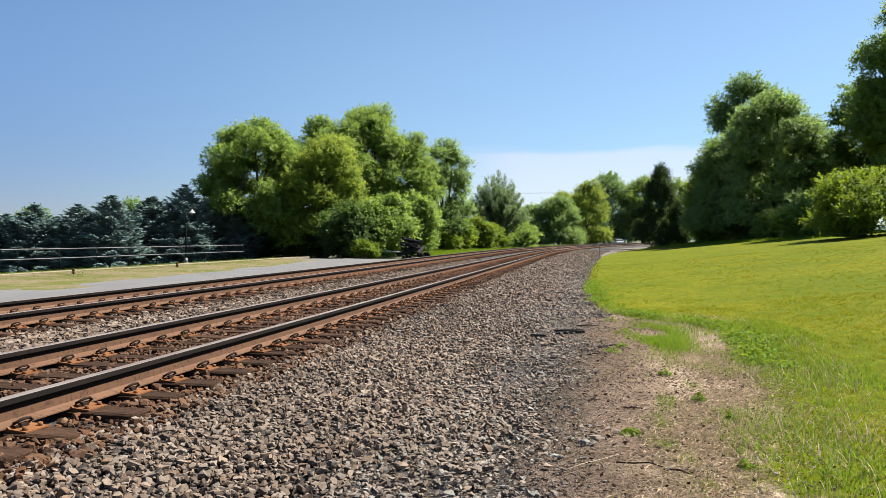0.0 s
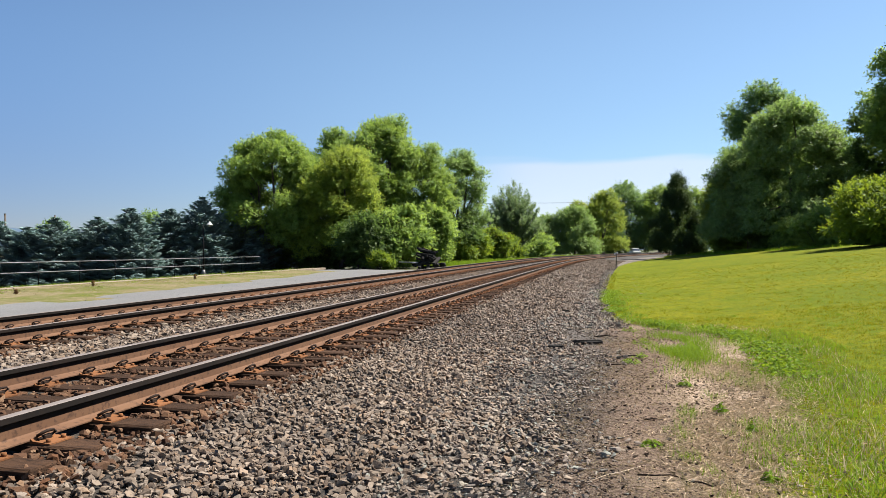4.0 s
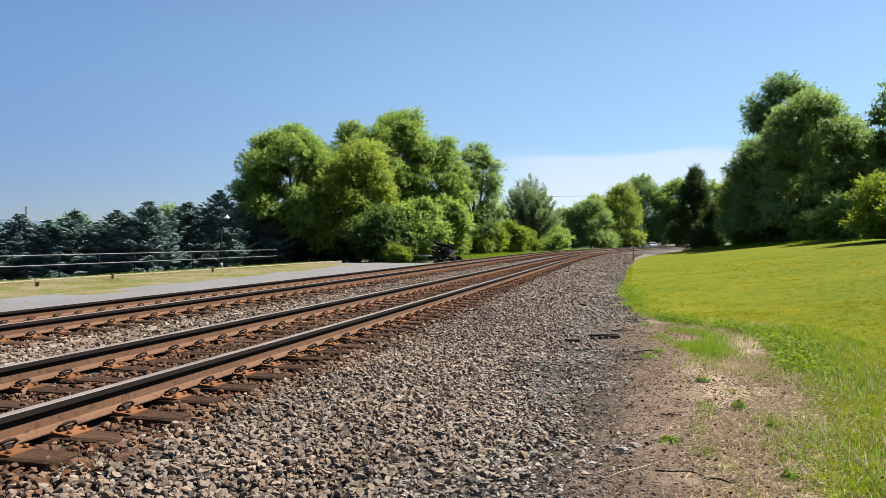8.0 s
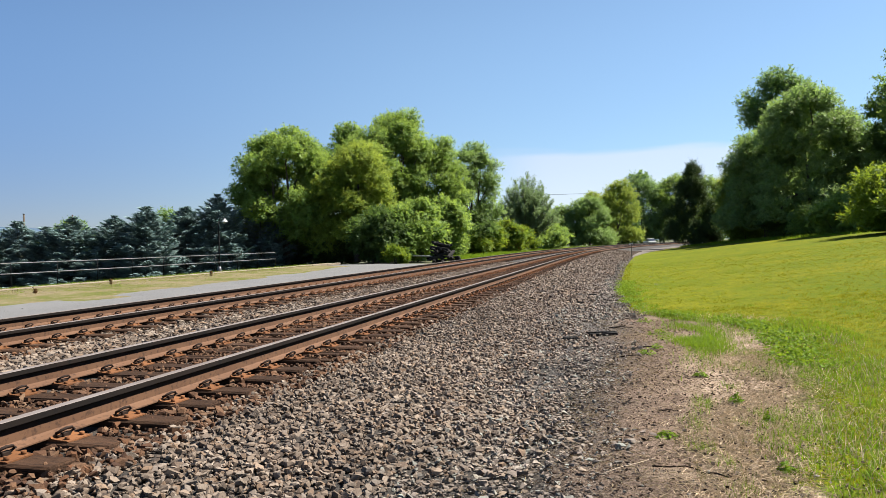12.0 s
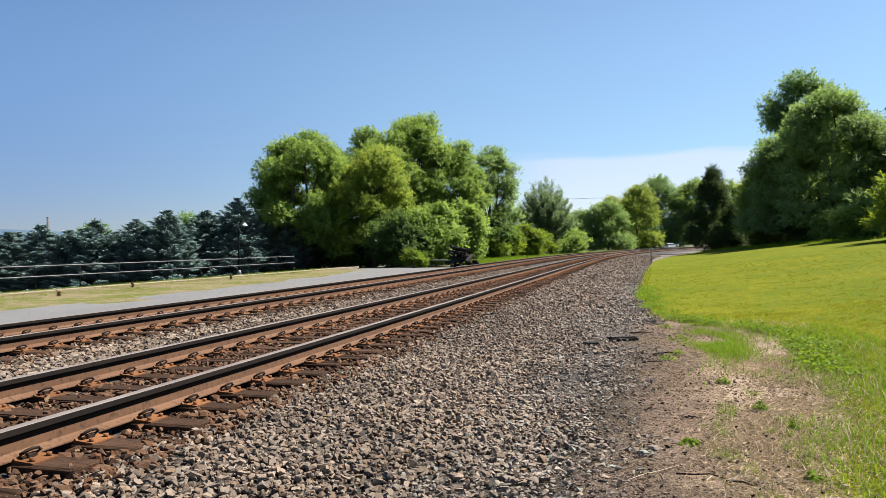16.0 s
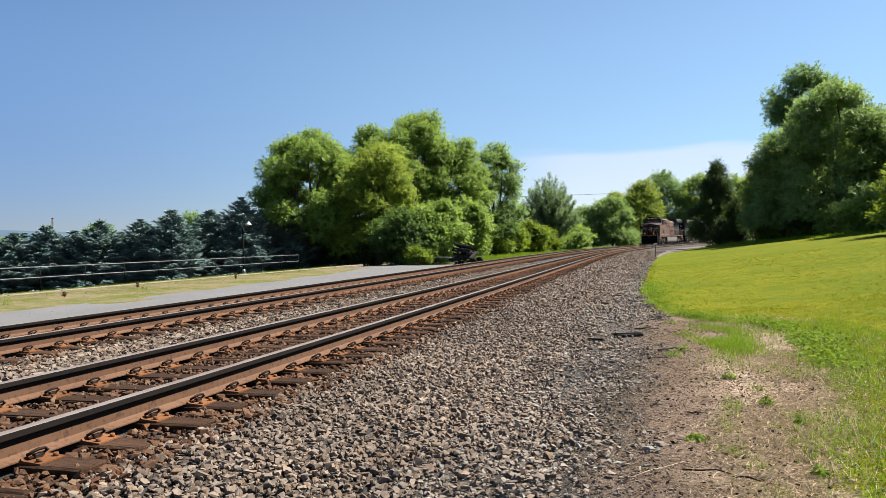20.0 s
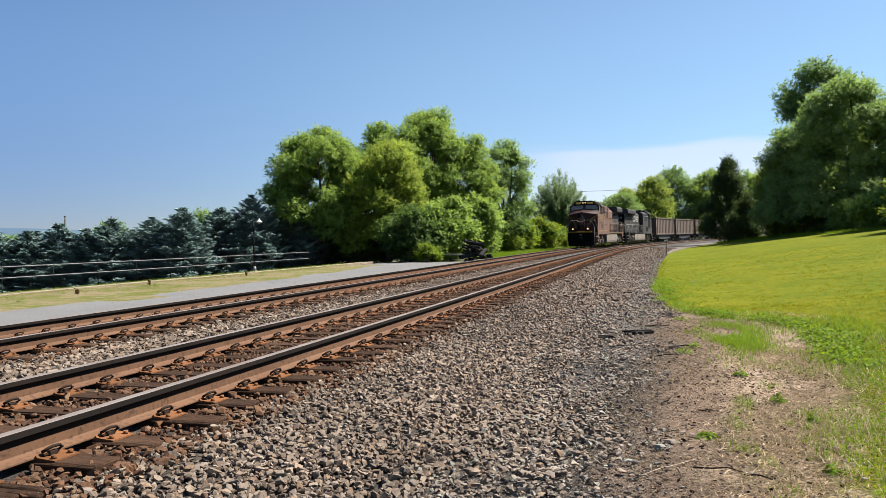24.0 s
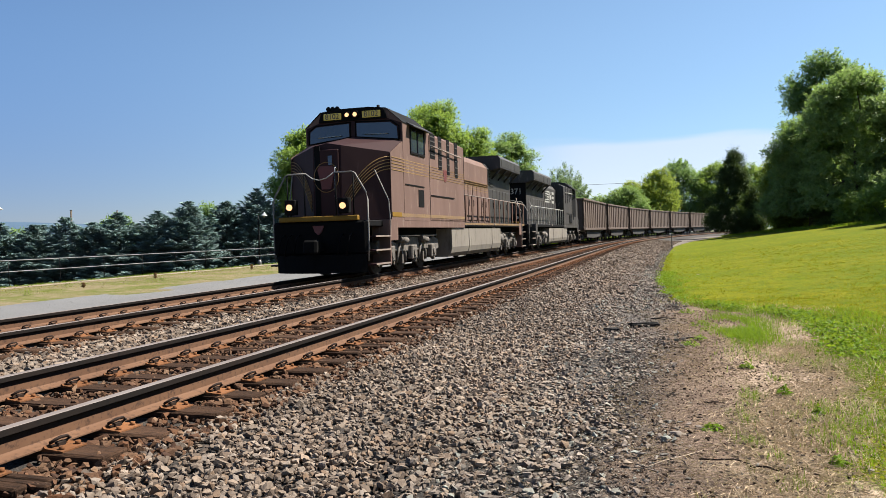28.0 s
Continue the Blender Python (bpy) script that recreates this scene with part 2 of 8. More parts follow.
M["rail_head"] = surface("worn_rail_steel", (0.20, 0.172, 0.160), (0.15, 0.122, 0.110), 2.0, (0.10, 0.070, 0.054), 12.0, 0.66, 0.80, 0.2, 0.05, 0.001, cover=0.60, spec=0.25)
# greasy head sides, plus the head's shade painted onto the upper web
M["rail_shoulder"] = surface("greasy_shaded_rail_steel", (0.010, 0.008, 0.007), (0.016, 0.011, 0.009), 2.0, (0.007, 0.006, 0.006), 14.0, 0.75, 0.9, 0.0, 0.1, 0.002, spec=0.12)
M["tie"] = surface("weathered_tie_wood", (0.038, 0.021, 0.0135), (0.064, 0.035, 0.021), 2.5, (0.010, 0.007, 0.005), 14.0, 0.92, bump=0.7, depth=0.012, rand=0.35, stretch=(1.0368, 6.6199, 5.7834), spec=0.10)
M["plate"] = surface("rusty_plate", (0.195, 0.083, 0.034), (0.145, 0.062, 0.027), 5.0, (0.0983, 0.0477, 0.0260), 40.0, 0.88, bump=0.3, depth=0.004, rand=0.2, spec=0.12)
M["clip"] = surface("dark_spring_steel", (0.018, 0.013, 0.011), (0.032, 0.020, 0.015), 6.0, (0.014, 0.012, 0.011), 40.0, 0.7, bump=0.15, depth=0.002, spec=0.08)
M["grey_gravel"] = surface("grey_lane_gravel", (0.1151, 0.1132, 0.1140), (0.1371, 0.1359, 0.1353), 0.5, (0.0783, 0.0765, 0.0769), 24.0, 0.95, bump=0.5, depth=0.02)
M["wood_grey"] = surface("weathered_kerb", (0.2448, 0.1958, 0.1459), (0.1958, 0.1523, 0.1104), 1.2, (0.1322, 0.1001, 0.0710), 12.0, 0.9, bump=0.4, depth=0.01)
M["steel_grey"] = plain("galvanised_steel", (0.374, 0.3808, 0.3876), 0.4, 0.6)
M["black_paint"] = plain("black_paint", (0.02, 0.02, 0.022), 0.45)
M["white_paint"] = plain("white_enamel", (0.544, 0.544, 0.5304), 0.35)
M["bark"] = surface("bark", (0.0816, 0.0646, 0.051), (0.1156, 0.0952, 0.0748), 2.0, (0.0408, 0.034, 0.0272), 10.0, 0.95, bump=0.8, depth=0.03, stretch=(3, 3, 0.6))
M["leaf_mid"] = leafy("broad_leaf", (0.1416, 0.2293, 0.0620), (0.2023, 0.2859, 0.0701), (0.4410, 0.6027, 0.0997), 0.40, 0.5)
M["leaf_cool"] = leafy("cool_leaf", (0.1240, 0.2066, 0.0854), (0.1722, 0.2548, 0.1033), (0.3388, 0.5082, 0.1155), 0.40, 0.5)
M["leaf_bright"] = leafy("bright_leaf", (0.1662, 0.2474, 0.0439), (0.2327, 0.3032, 0.0505), (0.4687, 0.5592, 0.0810), 0.42, 0.5)
# the deep shade under the trees is put into this darker green
M["leaf_dark"] = leafy("dark_shaded_leaf", (0.0684, 0.1172, 0.0390), (0.1026, 0.1514, 0.0470), (0.2268, 0.3654, 0.0693), 0.40, 0.5)
M["leaf_grey"] = leafy("greyish_leaf", (0.1774, 0.2538, 0.0926), (0.2306, 0.3099, 0.1157), (0.3930, 0.5706, 0.1374), 0.40, 0.5)
M["leaf_silver"] = leafy("silvery_leaf", (0.1510, 0.2156, 0.1079), (0.2012, 0.2660, 0.1409), (0.3300, 0.4650, 0.1650), 0.36, 0.5)
M["leaf_sumac"] = leafy("sumac_leaf", (0.1040, 0.1865, 0.0228), (0.1428, 0.2097, 0.0281), (0.3242, 0.4202, 0.0300), 0.45)
M["leaf_rust"] = leafy("reddish_seed_head", (0.1776, 0.0888, 0.037), (0.1628, 0.1258, 0.037), (0.222, 0.148, 0.037), 0.3)
M["needle_blue"] = leafy("blue_spruce_needle", (0.1620, 0.2513, 0.2466), (0.2592, 0.3590, 0.3487), (0.1085, 0.1802, 0.1069), 0.12, 0.6)
M["needle_dark"] = leafy("cedar_needle", (0.0446, 0.0770, 0.0287), (0.0766, 0.1157, 0.0399), (0.1166, 0.1771, 0.0332), 0.2, 0.7)
M["blade"] = leafy("grass_blade", (0.1628, 0.1852, 0.0062), (0.2071, 0.1989, 0.0075), (0.2925, 0.2848, 0.0079), 0.4, 0.6, 0.8, 0.35, spec=0.05)
M["blade_olive"] = leafy("half_dry_blade", (0.1156, 0.1156, 0.034), (0.1632, 0.1462, 0.0578), (0.1768, 0.1768, 0.0408), 0.3, 0.7, 0.8, 0.35)
M["blade_green"] = leafy("green_blade", (0.0982, 0.1830, 0.0122), (0.1474, 0.2225, 0.0153), (0.2597, 0.3954, 0.0208), 0.4, 0.6, 0.8, 0.35)
M["blade_dry"] = leafy("dry_blade", (0.34, 0.2788, 0.1768), (0.2856, 0.2244, 0.136), (0.272, 0.2108, 0.1156), 0.25, 0.8, 1.5, 0.35)
M["blade_pale"] = leafy("bleached_blade", (0.6038, 0.4813, 0.3438), (0.4987, 0.3875, 0.2625), (0.3840, 0.3120, 0.2040), 0.2, 0.8, 1.5, 0.3)
M["verge_straw"] = leafy("verge_straw", (0.21, 0.165, 0.085), (0.17, 0.135, 0.06), (0.17, 0.135, 0.06), 0.25, 0.8, 1.5, 0.35)
M["straw_brown"] = leafy("brown_straw", (0.17, 0.115, 0.075), (0.115, 0.075, 0.05), (0.13, 0.085, 0.05), 0.2, 0.8, 1.5, 0.4)
M["clover"] = leafy("low_weed_leaf", (0.0986, 0.1850, 0.0143), (0.1415, 0.2271, 0.0183), (0.2805, 0.3825, 0.0229), 0.36, 0.5, 1.0, 0.35, spec=0.05)
M["far_hill"] = surface("hazy_hill", (0.038, 0.080, 0.135), (0.046, 0.090, 0.148), 0.01, (0.033, 0.072, 0.122), 0.06, 1.0, bump=0.0)


def layered_ground(name, build):
    m = bpy.data.materials.new(name)
    m.use_nodes = True
    nt = m.node_tree
    b = nt.nodes["Principled BSDF"]
    b.inputs["Roughness"].default_value = 0.95
    b.inputs["Specular IOR Level"].default_value = 0.06
    tc = nt.nodes.new("ShaderNodeTexCoord")
    uv = nt.nodes.new("ShaderNodeSeparateXYZ")
    nt.links.new(tc.outputs["UV"], uv.inputs[0])
    col, height, depth = build(nt, tc.outputs["Object"], uv.outputs["X"], uv.outputs["Y"])
    nt.links.new(col, b.inputs["Base Color"])
    bp = nt.nodes.new("ShaderNodeBump")
    bp.inputs["Strength"].default_value = 0.6
    bp.inputs["Distance"].default_value = depth
    nt.links.new(height, bp.inputs["Height"])
    nt.links.new(bp.outputs[0], b.inputs["Normal"])
    return m


def dirt_colour(nt, vec):
    fine = noise_fac(nt, vec, 34.0, 6.0, 0.75)
    grit = noise_fac(nt, vec, 130.0, 4.0, 0.8)
    dry = noise_fac(nt, vec, 0.9, 3.0)
    d = mix_rgb(nt, ramp(nt, fine, 0.36, 0.64), (0.112, 0.075, 0.056), (0.312, 0.227, 0.169))
    d = mix_rgb(nt, ramp(nt, dry, 0.50, 0.66), d, (0.325, 0.242, 0.173))
    return mix_rgb(nt, ramp(nt, grit, 0.47, 0.62), d, (0.060, 0.043, 0.033)), grit


def thatch(nt, vec, under):
    """Bleached dead grass matted over the earth in patches."""
    a = noise_fac(nt, vec, 1.5, 5.0, 0.7)
    b = noise_fac(nt, vec, 48.0, 5.0, 0.75)
    pale = mix_rgb(nt, ramp(nt, b, 0.40, 0.62), (0.49, 0.38, 0.285), (0.25, 0.18, 0.128))
    return mix_rgb(nt, ramp(nt, a, 0.34, 0.50), under, pale)


def lawn_colours(nt, vec, s, o):
    """o: metres in from the ragged edge; earth and thatch show through there."""
    big = noise_fac(nt, vec, 0.22, 5.0, 0.65)
    mid = noise_fac(nt, vec, 1.3, 6.0, 0.75)
    tuft = noise_fac(nt, vec, 6.5, 5.0, 0.7)
    fine = noise_fac(nt, vec, 34.0, 6.0, 0.75)
    col = mix_rgb(nt, ramp(nt, big, 0.38, 0.62), (0.122, 0.148, 0.0029), (0.194, 0.184, 0.0043))
    col = mix_rgb(nt, ramp(nt, mid, 0.46, 0.66), col, (0.100, 0.146, 0.0036))
    col = mix_rgb(nt, ramp(nt, tuft, 0.50, 0.66), col, (0.070, 0.108, 0.0030))
    col = mix_rgb(nt, ramp(nt, tuft, 0.42, 0.30), col, (0.200, 0.195, 0.0056))
    col = mix_rgb(nt, ramp(nt, fine, 0.44, 0.62), col, (0.050, 0.064, 0.0028))
    bare = noise_fac(nt, vec, 0.5, 3.0)
    col = mix_rgb(nt, ramp(nt, bare, 0.71, 0.80), col, (0.1632, 0.146, 0.0308))
    dirt, grit = dirt_colour(nt, vec)
    dirt = thatch(nt, vec, dirt)
    edge = nt.nodes.new("ShaderNodeMath")
    edge.operation = 'MULTIPLY_ADD'
    edge.inputs[1].default_value = 2.6
    nt.links.new(noise_fac(nt, vec, 1.7, 6.0, 0.7), edge.inputs[0])
    nt.links.new(o, edge.inputs[2])
    col = mix_rgb(nt, ramp(nt, edge.outputs[0], 1.00, 1.45), dirt, col)
    return col, fine, 0.03


def verge_colours(nt, vec, s, o):
    big = noise_fac(nt, vec, 0.5, 4.0)
    mid = noise_fac(nt, vec, 2.6, 5.0, 0.65)
    fine = noise_fac(nt, vec, 22.0, 5.0, 0.7)
    col = mix_rgb(nt, ramp(nt, big, 0.36, 0.62), (0.180, 0.148, 0.084), (0.105, 0.116, 0.027))
    col = mix_rgb(nt, ramp(nt, mid, 0.46, 0.7), col, (0.225, 0.180, 0.118))
    col = mix_rgb(nt, ramp(nt, fine, 0.5, 0.74), col, (0.068, 0.0748, 0.0204))
    return col, fine, 0.05


def path_colours(nt, vec, s, o):
    # grey fines beside the ballast, dry trodden earth and thatch towards the grass
    mid = noise_fac(nt, vec, 1.1, 5.0, 0.6)
    fine = noise_fac(nt, vec, 34.0, 6.0, 0.75)
    sh = nt.nodes.new("ShaderNodeMath")
    sh.operation = 'MULTIPLY_ADD'
    sh.inputs[1].default_value = 1.5
    nt.links.new(mid, sh.inputs[0])
    nt.links.new(o, sh.inputs[2])
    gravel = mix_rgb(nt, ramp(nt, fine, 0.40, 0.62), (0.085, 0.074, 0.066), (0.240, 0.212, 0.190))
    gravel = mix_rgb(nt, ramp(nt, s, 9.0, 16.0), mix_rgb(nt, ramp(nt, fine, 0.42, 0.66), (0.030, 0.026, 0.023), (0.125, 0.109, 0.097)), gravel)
    dirt, grit = dirt_colour(nt, vec)
    bare = nt.nodes.new("ShaderNodeMath")
    bare.operation = 'MULTIPLY'
    nt.links.new(ramp(nt, sh.outputs[0], 3.95, 4.75), bare.inputs[0])
    nt.links.new(ramp(nt, s, 27.0, 18.0), bare.inputs[1])
    near_lawn = nt.nodes.new("ShaderNodeMath")
    near_lawn.operation = 'MULTIPLY'
    nt.links.new(ramp(nt, sh.outputs[0], 4.75, 5.45), near_lawn.inputs[0])
    nt.links.new(ramp(nt, s, 13.5, 10.0), near_lawn.inputs[1])
    dirt = mix_rgb(nt, near_lawn.outputs[0], dirt, thatch(nt, vec, dirt))
    col = mix_rgb(nt, bare.outputs[0], gravel, dirt)
    return col, grit, 0.035


M["lawn"] = layered_ground("mown_grass", lawn_colours)
M["verge"] = layered_ground("dry_verge", verge_colours)
M["path"] = layered_ground("trackside_fines", path_colours)
M["earth"] = surface("shaded_earth", (0.0612, 0.068, 0.0238), (0.0816, 0.0816, 0.0306), 0.3, (0.0408, 0.0374, 0.0204), 8.0, 0.95, bump=0.5, depth=0.05)

# ---------- mesh helpers ----------
def mesh_of(name, verts, faces, mats, mat_index=None, smooth=False, uv=None):
    """A mesh from numpy arrays; faces all of one size, or a list of such arrays."""
    me = bpy.data.meshes.new(name)
    if not isinstance(faces, list):
        faces = [faces]
    verts = np.asarray(verts, dtype=np.float32)
    me.vertices.add(len(verts))
    me.vertices.foreach_set("co", verts.ravel())
    idx = np.concatenate([np.asarray(f, dtype=np.int32).ravel() for f in faces])
    size = np.concatenate([np.full(len(f), f.shape[1], dtype=np.int32) for f in faces])
    start = np.concatenate([[0], np.cumsum(size)[:-1]]).astype(np.int32)
    me.loops.add(len(idx))
    me.loops.foreach_set("vertex_index", idx)
    me.polygons.add(len(size))
    me.polygons.foreach_set("loop_start", start)
    for m in (mats if isinstance(mats, (list, tuple)) else [mats]):
        me.materials.append(m)
    if mat_index is not None:
        me.polygons.foreach_set("material_index", np.asarray(mat_index, dtype=np.int32))
    me.polygons.foreach_set("use_smooth", np.full(len(size), smooth, dtype=bool))
    if uv is not None:
        layer = me.uv_layers.new(name="UVMap")
        layer.data.foreach_set("uv", np.asarray(uv, dtype=np.float32)[idx].ravel())
    me.update(calc_edges=True)
    return me


def part(name, bm, material, parent=None, label=""):
    """One mesh object from a bmesh, under a thing or a part."""
    me = bpy.data.meshes.new(name)
    bmesh.ops.recalc_face_normals(bm, faces=bm.faces[:])
    bm.to_mesh(me)
    bm.free()
    for m in (material if isinstance(material, (list, tuple)) else [material]):
        me.materials.append(m)
    ob = new(name, me)
    ob.parent = parent
    if label:
        tagged(ob, label)
    return ob


def shared(name, me, parent=None, label=""):
    ob = new(name, me)
    ob.parent = parent
    if label:
        tagged(ob, label)
    return ob


def thing(name, label, category, group="", kind="", m=None):
    ob = new(name)
    ob.empty_display_size = 0.2
    if m is not None:
        ob.matrix_basis = m
    return tagged(ob, label, category, group, kind)


def box(bm, x0, x1, y0, y1, z0, z1, bevel=0.0):
    b = bmesh.new() if bevel else bm
    v = [b.verts.new((x, y, z)) for x in (x0, x1) for y in (y0, y1) for z in (z0, z1)]
    for f in ((0, 1, 3, 2), (4, 6, 7, 5), (0, 4, 5, 1), (2, 3, 7, 6), (0, 2, 6, 4), (1, 5, 7, 3)):
        b.faces.new([v[i] for i in f])
    if bevel:
        bmesh.ops.recalc_face_normals(b, faces=b.faces[:])
        bmesh.ops.bevel(b, geom=b.edges[:], offset=bevel, segments=1, affect='EDGES')
        join(bm, b)
    return bm


def join(bm, other):
    table = {v: bm.verts.new(v.co) for v in other.verts}
    for f in other.faces:
        nf = bm.faces.new([table[v] for v in f.verts])
        nf.smooth = f.smooth
    other.free()


def prism(bm, outline, axis, a, b):
    """An outline of 2D points drawn out along an axis from a to b. axis x: points are (y, z); y: (x, z); z: (x, y)."""
    def at3(p, q):
        return {"x": (q, p[0], p[1]), "y": (p[0], q, p[1]), "z": (p[0], p[1], q)}[axis]
    lo = [bm.verts.new(at3(p, a)) for p in outline]
    hi = [bm.verts.new(at3(p, b)) for p in outline]
    n = len(outline)
    bm.faces.new(lo)
    bm.faces.new(hi[::-1])
    for i in range(n):
        bm.faces.new((lo[i], lo[(i + 1) % n], hi[(i + 1) % n], hi[i]))
    return bm


def tube(bm, pts, radius, sides=6, radius2=None):
    """A round bar along points, tapered if radius2 is given."""
    pts = [Vector(p) for p in pts]
    rings = []
    for i, p in enumerate(pts):
        d = (pts[min(i + 1, len(pts) - 1)] - pts[max(i - 1, 0)]).normalized()
        ref = Vector((0, 0, 1)) if abs(d.z) < 0.9 else Vector((1, 0, 0))
        u = d.cross(ref).normalized()
        w = d.cross(u)
        r = radius if radius2 is None else radius + (radius2 - radius) * i / max(1, len(pts) - 1)
        rings.append([bm.verts.new(p + u * (r * math.cos(k * math.tau / sides)) + w * (r * math.sin(k * math.tau / sides))) for k in range(sides)])
    for a, b in zip(rings, rings[1:]):
        for k in range(sides):
            bm.faces.new((a[k], a[(k + 1) % sides], b[(k + 1) % sides], b[k])).smooth = True
    bm.faces.new(rings[0][::-1])
    bm.faces.new(rings[-1])
    return bm


def disc(bm, centre, axis, radius, depth, sides=20, inner=None):
    c = Vector(centre)
    a = {"x": Vector((1, 0, 0)), "y": Vector((0, 1, 0)), "z": Vector((0, 0, 1))}[axis]
    return tube(bm, [c - a * depth / 2, c + a * depth / 2], radius, sides, inner)


# ---------- the line of the tracks ----------
NEAR_D, NEAR_TH, K0, K1, SPACING, GAUGE = 3.836, -0.31649, -0.0013975, 5.1293e-05, 4.2234, 1.505
STEP = 0.25
LS = np.arange(-60.0, 760.0, STEP)
_turn = np.cumsum(K0 + K1 * np.clip(LS, 0, 80)) * STEP
_zero = int(round(60 / STEP))
LA = NEAR_TH - (_turn - _turn[_zero])
LX = np.cumsum(-np.sin(LA)) * STEP
LY = np.cumsum(np.cos(LA)) * STEP
LX += -LX[_zero] - NEAR_D * math.cos(NEAR_TH)
LY += -LY[_zero] - NEAR_D * math.sin(NEAR_TH)


def line_at(s):
    """Place and heading angle of the near rail, s metres along it."""
    return np.interp(s, LS, LX), np.interp(s, LS, LY), np.interp(s, LS, LA)


def at(s, o, z=0.0):
    """The point s metres along the near rail and o metres to its right."""
    x, y, a = line_at(s)
    return np.stack(np.broadcast_arrays(x + o * np.cos(a), y + o * np.sin(a), z), -1)


def nearest(x, y):
    """(s, o) of points of the plan."""
    x, y = np.ravel(x), np.ravel(y)
    cx, cy, ca, cs = LX[::4], LY[::4], LA[::4], LS[::4]
    s_out, o_out = np.empty(len(x)), np.empty(len(x))
    for i in range(0, len(x), 2000):
        d = (x[i:i + 2000, None] - cx) ** 2 + (y[i:i + 2000, None] - cy) ** 2
        k = np.argmin(d, 1)
        s_out[i:i + 2000] = cs[k] + (y[i:i + 2000] - cy[k]) * np.cos(ca[k]) - (x[i:i + 2000] - cx[k]) * np.sin(ca[k])
        o_out[i:i + 2000] = (x[i:i + 2000] - cx[k]) * np.cos(ca[k]) + (y[i:i + 2000] - cy[k]) * np.sin(ca[k])
    return s_out, o_out


PROFILE_O = [-400, -60, -42, -30, -20.5, -9.0, -7.7, -6.45, -5.5, -4.2, -3.4, -2.4, -1.6, -0.7, 0.62, 1.5, 2.7, 3.4, 5.0, 6.5, 8.0, 26.0, 34.0, 60.0, 400.0]
PROFILE_Z = [-3.4, -3.2, -3.0, -2.6, -0.54, -0.55, -0.52, -0.255, -0.250, -0.250, -0.28, -0.28, -0.245, -0.245, -0.262, -0.338, -0.445, -0.46, -0.43, -0.31, -0.13, 1.80, 2.1, 2.4, 3.0]


def ground_z(o):
    return np.interp(o, PROFILE_O, PROFILE_Z)


def ground_at(x, y):
    return float(ground_z(nearest([x], [y])[1])[0])


EDGE_S = [-20, 4, 5.2, 7.0, 8.4, 10.8, 12.4, 13.4, 14.4, 15.5, 18, 22, 28, 41, 61, 80, 101, 130]
EDGE_O = [4.7, 4.75, 4.9, 5.25, 5.5, 5.65, 5.55, 5.2, 4.5, 3.85, 3.65, 3.5, 3.45, 3.6, 3.9, 4.8, 6.5, 7.5]


def grass_edge(s):
    return np.interp(s, EDGE_S, EDGE_O)


def sheet(name, s_list, rows_o, dz, material, label, category, bumpy=0.0, seed=0):
    """A strip of ground: for each s a row of offsets, draped on the profile."""
    s_list = np.asarray(s_list, float)
    o = np.stack([np.asarray(rows_o(s), float) for s in s_list])
    s = np.repeat(s_list[:, None], o.shape[1], 1)
    z = ground_z(o) + dz
    if bumpy:
        rng = np.random.default_rng(seed)
        z = z + rng.normal(0, bumpy, z.shape)
    v = at(s.ravel(), o.ravel(), z.ravel())
    n, m = o.shape
    i = (np.arange(n - 1)[:, None] * m + np.arange(m - 1)).ravel()
    f = np.stack([i, i + 1, i + m + 1, i + m], -1)
    me = mesh_of(name, v, f, material, uv=np.stack([s.ravel(), o.ravel()], -1), smooth=True)
    return tagged(new(name, me), label, category, kind="structure")


def scatter(name, protos, pos, size, yaw, tilt, material, label, category, seed=0, stretch=0.3, kind="stuff"):
    """Many small pieces in one mesh: every piece a turned, scaled copy of one of the given small shapes."""
    rng = np.random.default_rng(seed)
    which = rng.integers(0, len(protos), len(pos))
    vs, fs, base = [], [], 0
    for k, (pv, pf) in enumerate(protos):
        sel = which == k
        n = int(sel.sum())
        if not n:
            continue
        cz, sz = np.cos(yaw[sel]), np.sin(yaw[sel])
        cx, sx = np.cos(tilt[sel]), np.sin(tilt[sel])
        p = pv[None] * (size[sel][:, None] * (1 + stretch * rng.uniform(-1, 1, (n, 3))))[:, None]
        y = p[..., 1] * cx[:, None] - p[..., 2] * sx[:, None]
        z = p[..., 1] * sx[:, None] + p[..., 2] * cx[:, None]
        x = p[..., 0] * cz[:, None] - y * sz[:, None]
        y = p[..., 0] * sz[:, None] + y * cz[:, None]
        v = np.stack([x, y, z], -1) + pos[sel][:, None]
        vs.append(v.reshape(-1, 3))
        fs.append((pf[None] + (np.arange(n) * len(pv))[:, None, None] + base).reshape(-1, pf.shape[1]))
        base += n * len(pv)
    me = mesh_of(name, np.concatenate(vs), fs, material)
    ob = new(name, me)
    return tagged(ob, label, category, kind=kind)


